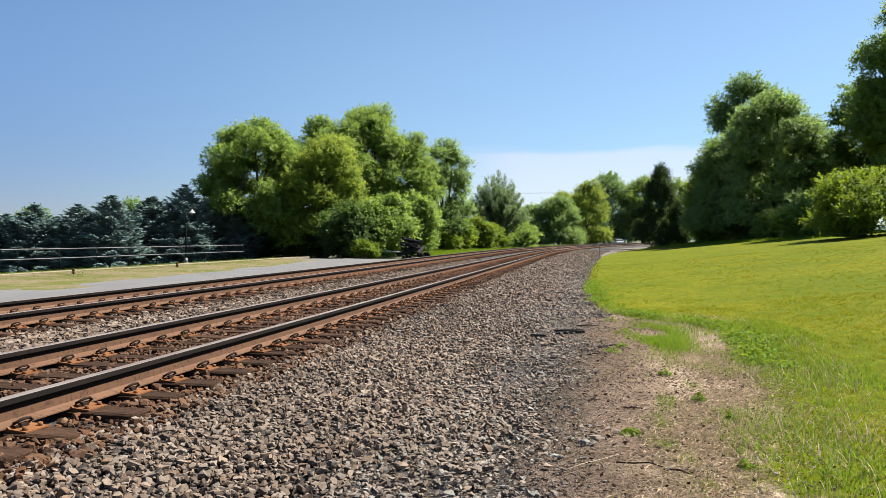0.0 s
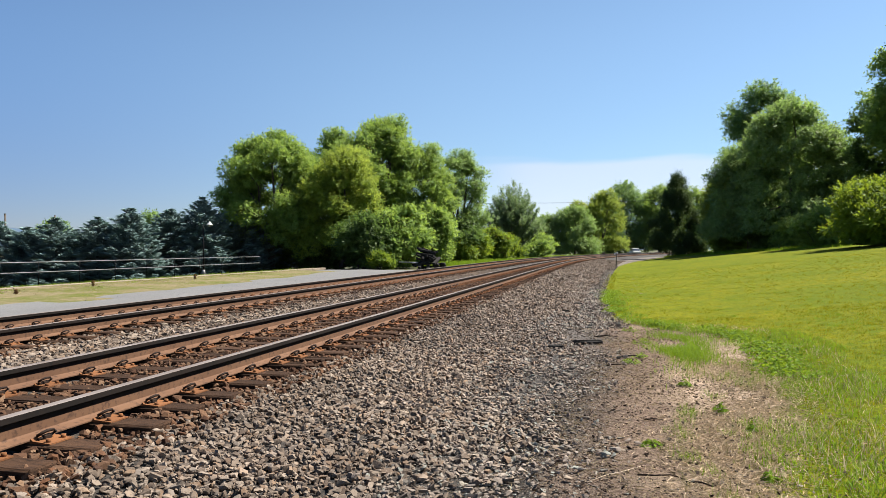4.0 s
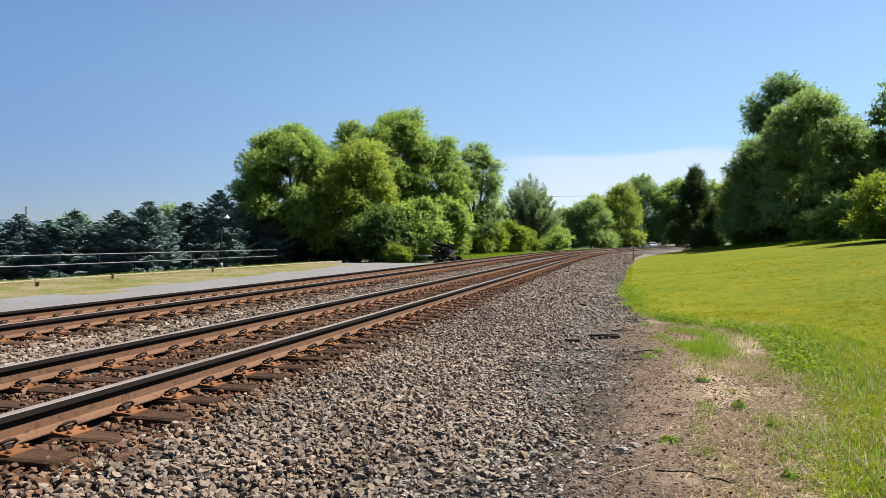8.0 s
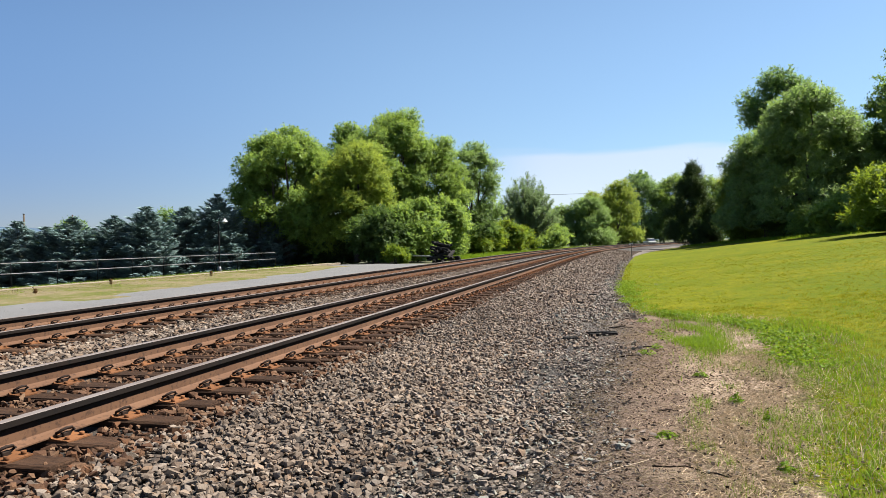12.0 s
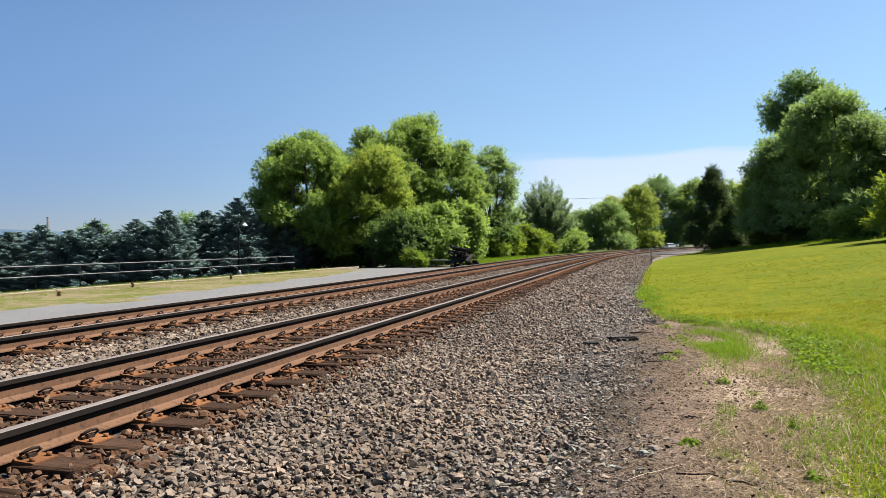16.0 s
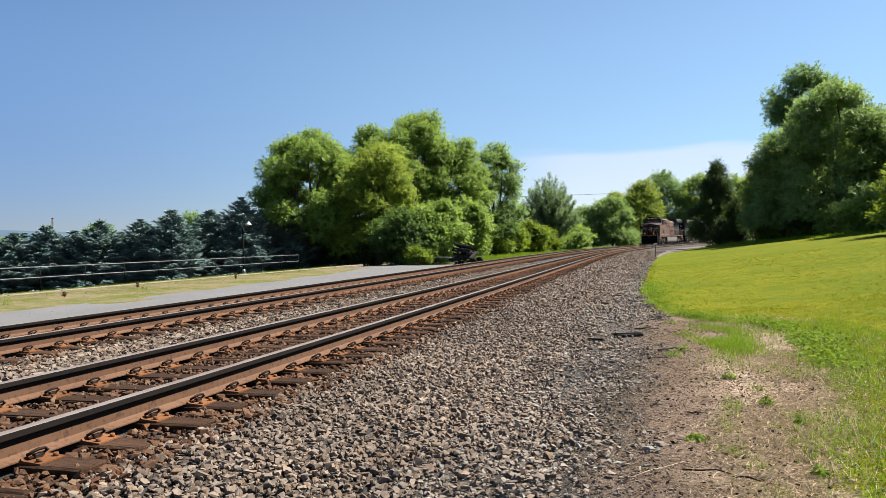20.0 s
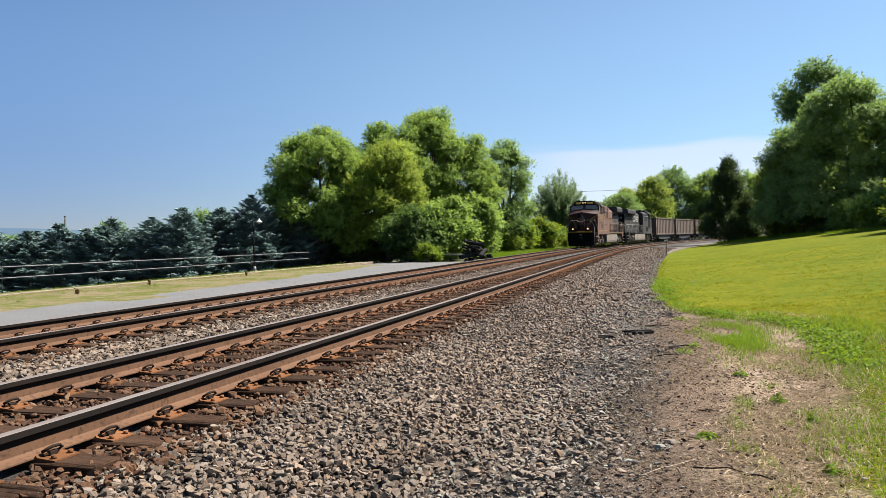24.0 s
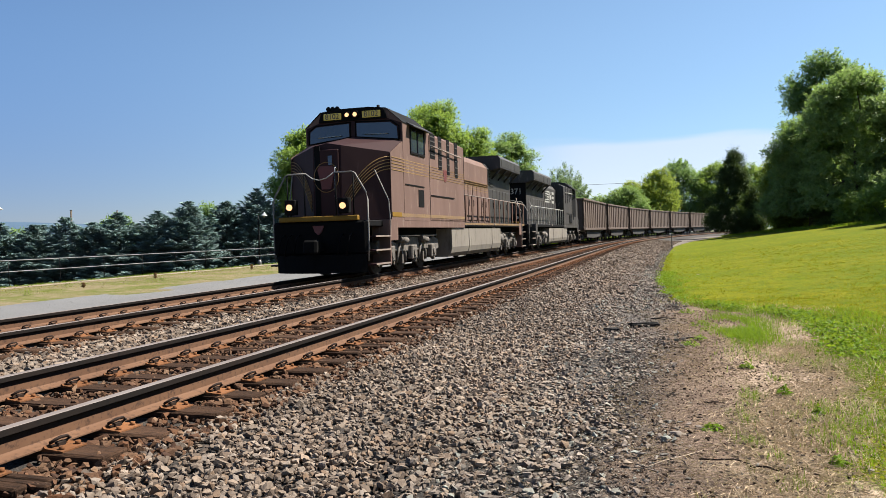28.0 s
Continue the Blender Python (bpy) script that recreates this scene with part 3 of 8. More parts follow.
def stone_shapes(rng, count, flat=0.62, points=11):
    """Crushed stone: the hulls of a few points scattered on a rough block, so flat broken faces meet in sharp edges."""
    out = []
    for _ in range(count):
        d = rng.normal(size=(points, 3))
        d /= (np.abs(d) ** 3.2).sum(1, keepdims=True) ** (1 / 3.2)
        p = d * rng.uniform(0.78, 1.0, (points, 1)) * np.array([1.0, rng.uniform(0.55, 0.9), flat * rng.uniform(0.75, 1.25)])
        p[:, 0] += 0.3 * rng.uniform(-1, 1) * p[:, 2]
        p[:, 1] += 0.3 * rng.uniform(-1, 1) * p[:, 0]
        bm = bmesh.new()
        for q in p:
            bm.verts.new(q)
        bmesh.ops.convex_hull(bm, input=bm.verts[:])
        bmesh.ops.delete(bm, geom=[v for v in bm.verts if not v.link_faces], context='VERTS')
        bmesh.ops.triangulate(bm, faces=bm.faces[:])
        bm.verts.index_update()
        out.append((np.array([tuple(v.co) for v in bm.verts]), np.array([[v.index for v in f.verts] for f in bm.faces])))
        bm.free()
    return out


# ---------- ground ----------
def graded(lo, hi, near_lo, near_hi, step):
    mid = list(np.arange(near_lo, near_hi + step / 2, step))
    out_lo, out_hi, g = [], [], step
    p = near_lo
    while p > lo:
        g *= 1.35
        p -= g
        out_lo.append(max(p, lo))
    p, g = near_hi, step
    while p < hi:
        g *= 1.35
        p += g
        out_hi.append(min(p, hi))
    return np.array(out_lo[::-1] + mid + out_hi)


def build_ground():
    gx = graded(-3000, 3000, -60, 90, 3.0)
    gy = graded(-3000, 3000, -40, 160, 3.0)
    x, y = np.meshgrid(gx, gy, indexing="ij")
    s, o = nearest(x, y)
    z = ground_z(o) - 0.14
    far = np.hypot(x.ravel(), y.ravel())
    z = np.where(far > 350, np.maximum(z, -3.2) * np.clip((900 - far) / 550, 0, 1) - 2.5 * (1 - np.clip((900 - far) / 550, 0, 1)), z)
    v = np.stack([x.ravel(), y.ravel(), z], -1)
    n, m = x.shape
    i = (np.arange(n - 1)[:, None] * m + np.arange(m - 1)).ravel()
    f = np.stack([i, i + m, i + m + 1, i + 1], -1)
    me = mesh_of("ground", v, f, M["earth"], smooth=True)
    tagged(new("ground", me), "rough grassy ground running out to the horizon", "ground", kind="structure")


build_ground()
S_NEAR = np.concatenate([np.arange(-14, 60, 1.0), np.arange(60, 300, 4.0)])
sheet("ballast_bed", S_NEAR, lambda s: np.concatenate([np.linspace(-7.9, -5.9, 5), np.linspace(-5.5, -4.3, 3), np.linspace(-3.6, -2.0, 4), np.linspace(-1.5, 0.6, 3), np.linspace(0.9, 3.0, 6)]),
      0.0, M["ballast_base_shaded"], "brown-grey crushed stone ballast under two tracks", "ballast", 0.008, 1)
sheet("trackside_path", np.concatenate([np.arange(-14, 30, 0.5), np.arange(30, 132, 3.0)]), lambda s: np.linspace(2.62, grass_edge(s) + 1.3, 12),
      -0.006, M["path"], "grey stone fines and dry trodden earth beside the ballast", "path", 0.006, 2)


def lawn():
    """Mown slope; its texture coordinates count from the ragged edge inwards."""
    ss = np.concatenate([np.arange(-14, 40, 0.5), np.arange(40, 150, 2.0)])
    steps = np.concatenate([[-0.9, -0.5, -0.1, 0.3, 0.8, 1.4], np.linspace(2.2, 21, 14), [26, 33, 42, 55]])
    s, d = np.meshgrid(ss, steps, indexing="ij")
    d = np.where(d < 0, d * np.interp(s, [13, 20], [1.0, 0.25]), d)
    o = grass_edge(s) + d
    z = ground_z(o) + np.where(steps[None] < -0.4, -0.03, 0.004)
    v = at(s.ravel(), o.ravel(), z.ravel())
    n, m = s.shape
    i = (np.arange(n - 1)[:, None] * m + np.arange(m - 1)).ravel()
    f = np.stack([i, i + 1, i + m + 1, i + m], -1)
    me = mesh_of("lawn", v, f, M["lawn"], uv=np.stack([s.ravel(), (d + np.interp(s, [13, 20], [0, 0.8])).ravel()], -1), smooth=True)
    tagged(new("lawn", me), "sunlit mown lawn, yellow-green, sloping up from the tracks", "lawn", kind="structure")


lawn()

# the gravel lane, the dry verge and the platform beyond the far track
KERB_K, KERB_C = 0.336, -24.96           # x = K * y + C along the kerb


def kerb_point(y, off=0.0, z=0.0):
    """A point of the kerb line; off: metres away from the tracks."""
    n = math.hypot(1, KERB_K)
    return (KERB_K * y + KERB_C - off / n, y + off * KERB_K / n, z)


sheet("gravel_lane", np.arange(-14, 52.1, 2.0), lambda s: np.linspace(-17.5 if s > 42 else -13.5 - max(0, s - 30) * 0.2, -7.6, 8), 0.012, M["grey_gravel"],
      "pale grey fine gravel lane beside the far track", "gravel lane", 0.01, 4)


def verge():
    ys = np.concatenate([np.arange(4, 40, 1.5), np.arange(40, 54, 1.0)])
    rows = []
    for y in ys:
        k = np.array(kerb_point(y))
        s, o = nearest([k[0]], [k[1]])
        edge = np.interp(s[0], [0, 14, 20, 26, 32, 40, 47], [-12.4, -12.4, -11.9, -12.4, -13.2, -13.6, -14.2]) + 0.15 * math.sin(y * 1.7)
        e = at(s[0], edge)
        t = np.linspace(0, 1, 8)[:, None]
        p = k[None] * (1 - t) + e[None] * t
        p[:, 2] = -0.475 + 0.02 * np.sin(t[:, 0] * 3.1) - 0.085 * t[:, 0] + 0.004 * np.sin(y * 5.3 + t[:, 0] * 9) * t[:, 0]
        rows.append(p)
    v = np.array(rows)
    n, m = v.shape[:2]
    i = (np.arange(n - 1)[:, None] * m + np.arange(m - 1)).ravel()
    f = np.stack([i, i + 1, i + m + 1, i + m], -1)
    me = mesh_of("verge", v.reshape(-1, 3), f, M["verge"], uv=v.reshape(-1, 3)[:, :2], smooth=True)
    tagged(new("verge", me), "half-dry weedy grass verge below the kerb", "verge", kind="structure")
    # platform behind the kerb
    rows = []
    for y in np.concatenate([np.arange(4, 59, 2.0)]):
        rows.append([kerb_point(y, d, z) for d, z in ((0.19, -0.445), (0.9, -0.45), (1.6, -0.50), (2.6, -0.85), (5, -1.8), (9, -2.7))])
    v = np.array(rows)
    n, m = v.shape[:2]
    i = (np.arange(n - 1)[:, None] * m + np.arange(m - 1)).ravel()
    f = np.stack([i, i + m, i + m + 1, i + 1], -1)
    me = mesh_of("platform_lawn", v.reshape(-1, 3), f, M["verge"], uv=v.reshape(-1, 3)[:, :2], smooth=True)
    tagged(new("platform_lawn", me), "strip of worn grass behind the kerb and under the fence", "grass", kind="structure")


verge()


def kerb():
    """Low timber kerb in lengths, each slightly out of line."""
    th = thing("kerb", "weathered pale timber kerb along the grass platform", "kerb", kind="structure")
    rng = random.Random(5)
    y = 6.0
    while y < 58.5:
        y1 = min(y + 2.4, 59.2)
        a, b = Vector(kerb_point(y, 0, 0)), Vector(kerb_point(y1 - 0.02, 0, 0))
        ang = math.atan2(-(b.x - a.x), b.y - a.y)
        bm = bmesh.new()
        box(bm, -0.22, 0.0, 0, (b - a).length, -0.62, -0.435 + rng.uniform(-0.014, 0.010), 0.015)
        ob = part("kerb_timber", bm, M["wood_grey"], th)
        ob.matrix_basis = Matrix.Translation(a) @ Matrix.Rotation(ang + rng.uniform(-0.006, 0.006), 4, 'Z')
        y = y1


kerb()

# ---------- tracks ----------
RAIL_H = 0.185
RAIL_PROFILE = [(-0.0385, -0.003), (-0.032, 0.0), (0.032, 0.0), (0.0385, -0.003), (0.039, -0.042), (0.009, -0.052), (0.0082, -0.092), (0.0075, -0.150), (0.022, -0.163), (0.076, -0.176), (0.076, -0.185),
                (-0.076, -0.185), (-0.076, -0.176), (-0.022, -0.163), (-0.0075, -0.150), (-0.0082, -0.092), (-0.009, -0.052), (-0.039, -0.042)]


def rail(parent, off):
    s = np.concatenate([np.arange(-20, 60, 1.0), np.arange(60, 620, 4.0)])
    x, y, a = line_at(s)
    pr = np.array(RAIL_PROFILE)
    o = off + pr[:, 0]
    v = np.stack([x[:, None] + o * np.cos(a)[:, None], y[:, None] + o * np.sin(a)[:, None], np.broadcast_to(pr[:, 1], (len(s), len(pr)))], -1)
    n, m = len(s), len(pr)
    i = np.arange(n - 1)[:, None] * m
    j = np.arange(m)
    f = np.stack([i + j, i + (j + 1) % m, i + m + (j + 1) % m, i + m + j], -1).reshape(-1, 4)
    # index 2: head sides, underside and upper web, where the head's shade is painted
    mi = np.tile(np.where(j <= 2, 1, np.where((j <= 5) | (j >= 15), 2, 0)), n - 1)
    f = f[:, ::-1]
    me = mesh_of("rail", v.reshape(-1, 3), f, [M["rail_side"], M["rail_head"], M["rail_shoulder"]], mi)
    shared("rail", me, parent, "rusty rail with a worn bright running head")


def tie_mesh():
    bm = bmesh.new()
    box(bm, -1.30, 1.30, -0.115, 0.115, -0.175, 0.0, 0.012)
    rng = random.Random(3)
    for v in bm.verts:
        v.co += Vector((rng.uniform(-0.012, 0.012), rng.uniform(-0.006, 0.006), rng.uniform(-0.004, 0.004)))
    me = bpy.data.meshes.new("tie")
    bm.to_mesh(me)
    bm.free()
    me.materials.append(M["tie"])
    return me


def split_tie_mesh():
    """An old tie with a split, frayed end."""
    bm = bmesh.new()
    box(bm, -1.30, 1.22, -0.115, -0.02, -0.175, 0.0, 0.012)
    box(bm, -1.24, 1.33, -0.015, 0.05, -0.175, -0.008, 0.010)
    box(bm, -1.30, 1.27, 0.055, 0.115, -0.175, -0.004, 0.010)
    me = bpy.data.meshes.new("tie")
    bm.to_mesh(me)
    bm.free()
    me.materials.append(M["tie"])
    return me


def plate_mesh(full):
    bm = bmesh.new()
    prism(bm, [(-0.23, 0.0), (-0.23, 0.010), (-0.095, 0.020), (-0.083, 0.032), (-0.077, 0.032), (-0.077, 0.016), (0.077, 0.016), (0.077, 0.032), (0.083, 0.032), (0.095, 0.020), (0.23, 0.010), (0.23, 0.0)], "y", -0.098, 0.098)
    for x in (-0.19, 0.19):
        for y in (-0.065, 0.065):
            disc(bm, (x, y, 0.022), "z", 0.016, 0.026, 8)
    if not full:
        for sx in (-1, 1):
            tube(bm, clip_points(sx), 0.012, 4)
    me = bpy.data.meshes.new("tie_plate")
    bmesh.ops.recalc_face_normals(bm, faces=bm.faces[:])
    bm.to_mesh(me)
    bm.free()
    me.materials.append(M["plate"])
    return me


def clip_points(sx):
    """Spring clip: a bent bar that loops up beside the rail and bears on its foot."""
    return [(sx * 0.112, -0.070, 0.026), (sx * 0.114, -0.020, 0.028), (sx * 0.122, 0.035, 0.036), (sx * 0.134, 0.060, 0.054), (sx * 0.138, 0.035, 0.070),
            (sx * 0.134, -0.010, 0.074), (sx * 0.122, -0.048, 0.064), (sx * 0.098, -0.060, 0.048), (sx * 0.076, -0.035, 0.040), (sx * 0.064, 0.010, 0.036)]


def clip_mesh(sx):
    bm = bmesh.new()
    tube(bm, clip_points(sx), 0.0108, 6)
    box(bm, sx * 0.118 - 0.016, sx * 0.118 + 0.016, -0.035, 0.030, 0.010, 0.046, 0.005)
    me = bpy.data.meshes.new("rail_clip")
    bmesh.ops.recalc_face_normals(bm, faces=bm.faces[:])
    bm.to_mesh(me)
    bm.free()
    me.materials.append(M["clip"])
    return me


TIE_S = []


def build_tracks():
    ties = [tie_mesh(), tie_mesh(), split_tie_mesh()]
    full, far_plate = plate_mesh(True), plate_mesh(False)
    clips = {1: clip_mesh(1), -1: clip_mesh(-1)}
    rng = random.Random(11)
    rests = []
    for centre, label, near_limit, first in ((-GAUGE / 2, "rusty railway track on worn timber ties, beside the footpath", 24, 0.35 - 20 * 0.535),
                                             (-SPACING - GAUGE / 2, "rusty railway track that the train runs on", 17, 0.1 - 20 * 0.535)):
        th = thing("railway_track", label, "railway track", "tracks")
        rail(th, centre - GAUGE / 2)
        rail(th, centre + GAUGE / 2)
        s, pitch = first, 0.535
        count = 0
        far_v = []
        while s < 300:
            jit = rng.uniform(-0.03, 0.03)
            side = rng.uniform(-0.04, 0.04)
            px, py, pa = line_at(s + jit)
            turn = pa + rng.uniform(-0.02, 0.02)
            m = Matrix.Translation((px + (centre + side) * math.cos(pa), py + (centre + side) * math.sin(pa), -RAIL_H - 0.016 + rng.uniform(-0.004, 0.004))) @ Matrix.Rotation(turn, 4, 'Z')
            if centre > -2:
                TIE_S.append(s + jit)
            if count < 290:
                t = shared("tie", ties[rng.choice((0, 0, 1, 1, 2))], th)
                t.matrix_basis = m
                if s < 75:
                    for k in (-1, 1):
                        pl = shared("tie_plate", full if s < near_limit else far_plate, t)
                        pl.matrix_basis = Matrix.Translation((k * GAUGE / 2 - side, 0, 0.001))
                        if s < near_limit:
                            for sx in (-1, 1):
                                c = shared("rail_clip", clips[sx], t)
                                c.matrix_basis = Matrix.Translation((k * GAUGE / 2 - side, 0.0, 0.001)) @ Matrix.Rotation(rng.choice((0, math.pi)) * 0, 4, 'Z')
            else:
                rests.append(m)
            count += 1
            s += pitch + rng.uniform(-0.02, 0.02)
    if rests:
        cube = np.array([(x, y, z) for x in (-1.3, 1.3) for y in (-0.115, 0.115) for z in (-0.175, 0)])
        cf = np.array([(0, 1, 3, 2), (4, 6, 7, 5), (0, 4, 5, 1), (2, 3, 7, 6), (1, 5, 7, 3)])
        mats = np.array([[list(r) for r in m] for m in rests])
        v = np.einsum("nij,kj->nki", mats[:, :3, :3], cube) + mats[:, None, :3, 3]
        f = (cf[None] + (np.arange(len(rests)) * 8)[:, None, None]).reshape(-1, 4)
        tagged(new("distant_ties", mesh_of("distant_ties", v.reshape(-1, 3), f, M["tie"])), "timber ties of the tracks round the far bend", "ties", kind="stuff")


build_tracks()


# ---------- ballast stones ----------
def spread(rng, s0, s1, o0, o1, n):
    """n places in a stretch of the plan, denser towards its near end."""
    return rng.uniform(s0, s1, n), rng.uniform(o0, o1, n)


M["lane_stone"] = surface("lane_stone", (0.13, 0.13, 0.133), (0.16, 0.16, 0.162), 2.0, (0.132, 0.1287, 0.1254), 40.0, 0.9, bump=0.2, depth=0.004, island=0.4)
M["litter"] = stone_mix("bark_litter", [(0.030, 0.020, 0.014), (0.055, 0.036, 0.024), (0.018, 0.013, 0.010), (0.10, 0.066, 0.044), (0.026, 0.018, 0.013), (0.19, 0.14, 0.10), (0.040, 0.026, 0.018)])
M["crumb"] = stone_mix("earth_crumb", [(0.11, 0.072, 0.048), (0.20, 0.145, 0.10), (0.07, 0.045, 0.032), (0.16, 0.10, 0.065), (0.28, 0.22, 0.16), (0.13, 0.09, 0.06)])


def build_stones():
    rng = np.random.default_rng(21)
    big = stone_shapes(rng, 24, 0.66, 14)
    chips = stone_shapes(rng, 14, 0.38, 11)
    far = stone_shapes(rng, 10, 0.6, 7)

    def lay(name, protos, areas, lo, hi, sink, material, label, seed, keep=None):
        r = np.random.default_rng(seed)
        ss, oo, zz = [], [], []
        for s0, s1, o0, o1, density in areas:
            n = int((s1 - s0) * (o1 - o0) * density)
            a, b = spread(r, s0, s1, o0, o1, n)
            ss.append(a), oo.append(b)
        s, o = np.concatenate(ss), np.concatenate(oo)
        if keep is not None:
            k = keep(s, o, r)
            s, o = s[k], o[k]
        n = len(s)
        size = r.uniform(lo, hi, n) * r.choice([0.75, 1.0, 1.0, 1.25], n)
        pos = at(s, o, ground_z(o) + size * sink + r.uniform(-0.016, 0.022, n))
        scatter(name, protos, pos, size, r.uniform(0, 6.28, n), r.normal(0, 0.55, n), material, label, "stones", seed)

    def off_rails(s, o, r):
        ok = np.ones(len(s), bool)
        for ro in (0, -GAUGE, -SPACING, -SPACING - GAUGE):
            ok &= np.abs(o - ro) > 0.115
        # most ties of the near track lie clear of stones
        ties = np.array(TIE_S)
        gap = np.abs(s - ties[np.clip(np.searchsorted(ties, s), 1, len(ties) - 1)])
        gap = np.minimum(gap, np.abs(s - ties[np.clip(np.searchsorted(ties, s) - 1, 0, len(ties) - 1)]))
        ok &= ~((gap < 0.13) & (o < 0.62) & (o > -2.15) & (r.uniform(0, 1, len(s)) < np.where(o > 0.42, 0.30, np.where(o > 0.1, 0.66, 0.55))))
        return ok

    def thin_out(s, o, r):
        return r.uniform(0, 1, len(s)) < np.clip((3.2 + 0.3 * np.sin(s * 1.3) - o) / 1.0, 0.0, 1.0)

    lay("ballast_stones", big, [(2.2, 9.5, 0.55, 3.6, 1080), (9.5, 16, 0.55, 3.5, 620)], 0.015, 0.034, 0.35, M["stone"],
        "angular buff-grey ballast stones on the shoulder", 31, thin_out)
    lay("ballast_stones", far, [(16, 30, 0.6, 2.9, 640), (8, 26, -4.0, -1.72, 380), (26, 44, -4.0, -1.72, 220),
                                (-9, 2.3, 0.6, 2.9, 330), (-9, 8.2, -4.0, -1.72, 200)], 0.03, 0.055, 0.3, M["stone"],
        "angular buff-grey ballast stones along the tracks", 32)
    lay("ballast_stones", far, [(30, 50, 0.6, 3.1, 260), (50, 85, 0.6, 3.6, 110)], 0.045, 0.075, 0.3, M["stone"], "angular buff-grey ballast stones towards the bend", 42)
    lay("ballast_stones", big, [(2.6, 9.0, -3.9, -1.72, 260)], 0.026, 0.05, 0.25, M["stone"], "angular pale ballast stones between the tracks", 33)
    lay("rusty_ballast_stones", big, [(2.2, 9.0, -1.4, -0.1, 560), (2.2, 10.0, 0.05, 0.80, 620), (2.2, 9.5, -2.1, -1.55, 420)], 0.018, 0.040, 0.5, M["stone_rusty"],
        "rust-stained ballast stones among the ties", 34, off_rails)
    lay("rusty_ballast_stones", far, [(-9, 2.2, -1.4, 0.7, 300), (9, 30, -1.4, -0.1, 560), (10, 30, 0.05, 0.75, 460), (5, 40, -5.62, -4.3, 240), (5, 40, -4.15, -3.5, 220), (30, 50, -1.4, -0.1, 120), (5, 40, -6.5, -5.7, 100)], 0.024, 0.042, 0.55, M["stone_rusty"],
        "rust-stained ballast stones among the ties", 35, off_rails)

    def fade(s, o, r):
        return ((s < 14) | (o < grass_edge(s) + 0.02)) & (r.uniform(0, 1, len(s)) < np.clip((np.where(s > 14, grass_edge(s) + 0.6, np.minimum(3.85, grass_edge(s) - 0.2)) + 0.35 * np.sin(s * 1.9 + 1) * np.sin(s * 0.7) - o) / 0.8, 0.0, 1.0) * np.where(np.sin(s * 1.1 + o * 2.3) + np.sin(o * 3.1 - s * 0.7) + r.normal(0, 0.5, len(s)) > 0.55, 0.50, 0.95))

    lay("gravel_chips", chips, [(2.5, 8, 2.2, 4.1, 900), (8, 14, 2.1, 4.1, 600)], 0.010, 0.034, 0.3, M["chip"],
        "loose dark grey stone chips on the path", 36, fade)
    lay("gravel_chips", far, [(-9, 2.5, 2.3, 3.9, 300), (14, 30, 2.4, 4.0, 640), (30, 60, 2.4, 4.2, 200)], 0.022, 0.045, 0.3, M["chip"],
        "loose dark grey stone chips on the path", 37, fade)
    lay("stone_fines", far, [(2.6, 9, 2.5, 3.7, 900), (9, 15, 2.5, 3.7, 450)], 0.004, 0.012, 0.3, M["chip"], "fine dark grit between the larger chips", 41)
    lay("gravel_chips", chips, [(2.5, 12, 3.3, 5.2, 45)], 0.006, 0.016, 0.3, M["chip"], "scattered small stones on the dry earth", 38)
    lay("earth_crumbs", far, [(2.5, 9, 3.2, 5.6, 520), (9, 14, 3.4, 5.2, 260)], 0.003, 0.011, 0.3, M["crumb"], "brown crumbs and bark bits on the dry earth", 39)
    lay("bark_litter", chips, [(2.5, 9, 3.3, 5.3, 190), (9, 14, 3.3, 4.7, 120)], 0.006, 0.019, 0.25, M["litter"], "dark bark bits and dead leaves on the dry earth", 43)
    lay("lane_gravel", far, [(10, 50, -13.0, -7.7, 40)], 0.005, 0.013, 0.05, M["lane_stone"], "pale grey gravel on the lane", 40)


build_stones()

# ---------- plants ----------
def leaf_mesh(centres, normals, ups, size, ratio=0.55, fold=0.16):
    """Folded kite-shaped leaves: arrays of places, facing directions, and pointing directions."""
    n = normals / np.maximum(np.linalg.norm(normals, axis=1, keepdims=True), 1e-6)
    u = ups - n * np.sum(ups * n, 1, keepdims=True)
    u /= np.maximum(np.linalg.norm(u, axis=1, keepdims=True), 1e-6)
    w = np.cross(n, u)
    s = size[:, None]
    base = centres - u * s * 0.5
    tip = centres + u * s * 0.5 - n * s * 0.08
    lft = centres + w * s * ratio * 0.5 + n * s * fold - u * s * 0.05
    rgt = centres - w * s * ratio * 0.5 + n * s * fold - u * s * 0.05
    v = np.stack([base, lft, tip, rgt], 1).reshape(-1, 3)
    i = np.arange(len(centres))[:, None] * 4
    f = np.concatenate([i + np.array([0, 2, 1]), i + np.array([0, 3, 2])])
    return v, f


def lobes_in(rng, centre, radii, count, size, taper=0.0):
    """Clumps of a crown: spread over its whole height, mostly near its skin, of uneven size."""
    out = []
    c, r = np.array(centre, float), np.array(radii, float)
    for k in range(count):
        t = (k + rng.uniform(0, 1)) / count * 2 - 1
        env = math.sqrt(max(0.05, 1 - abs((t + 0.12) / 1.14) ** 2.6))
        a = rng.uniform(0, math.tau)
        q = env * math.sqrt(rng.uniform(0.25, 1.0)) * 0.78 * (1 - taper * max(0, t + 0.4) / 1.4)
        p = c + np.array([math.cos(a) * q, math.sin(a) * q, t * 0.86]) * r
        rr = np.array([r[0], r[1], 0.5 * (r[0] + r[2])]) * size * rng.uniform(0.7, 1.3)
        rr[2] *= rng.uniform(0.6, 0.9)
        out.append((p, rr))
    return out


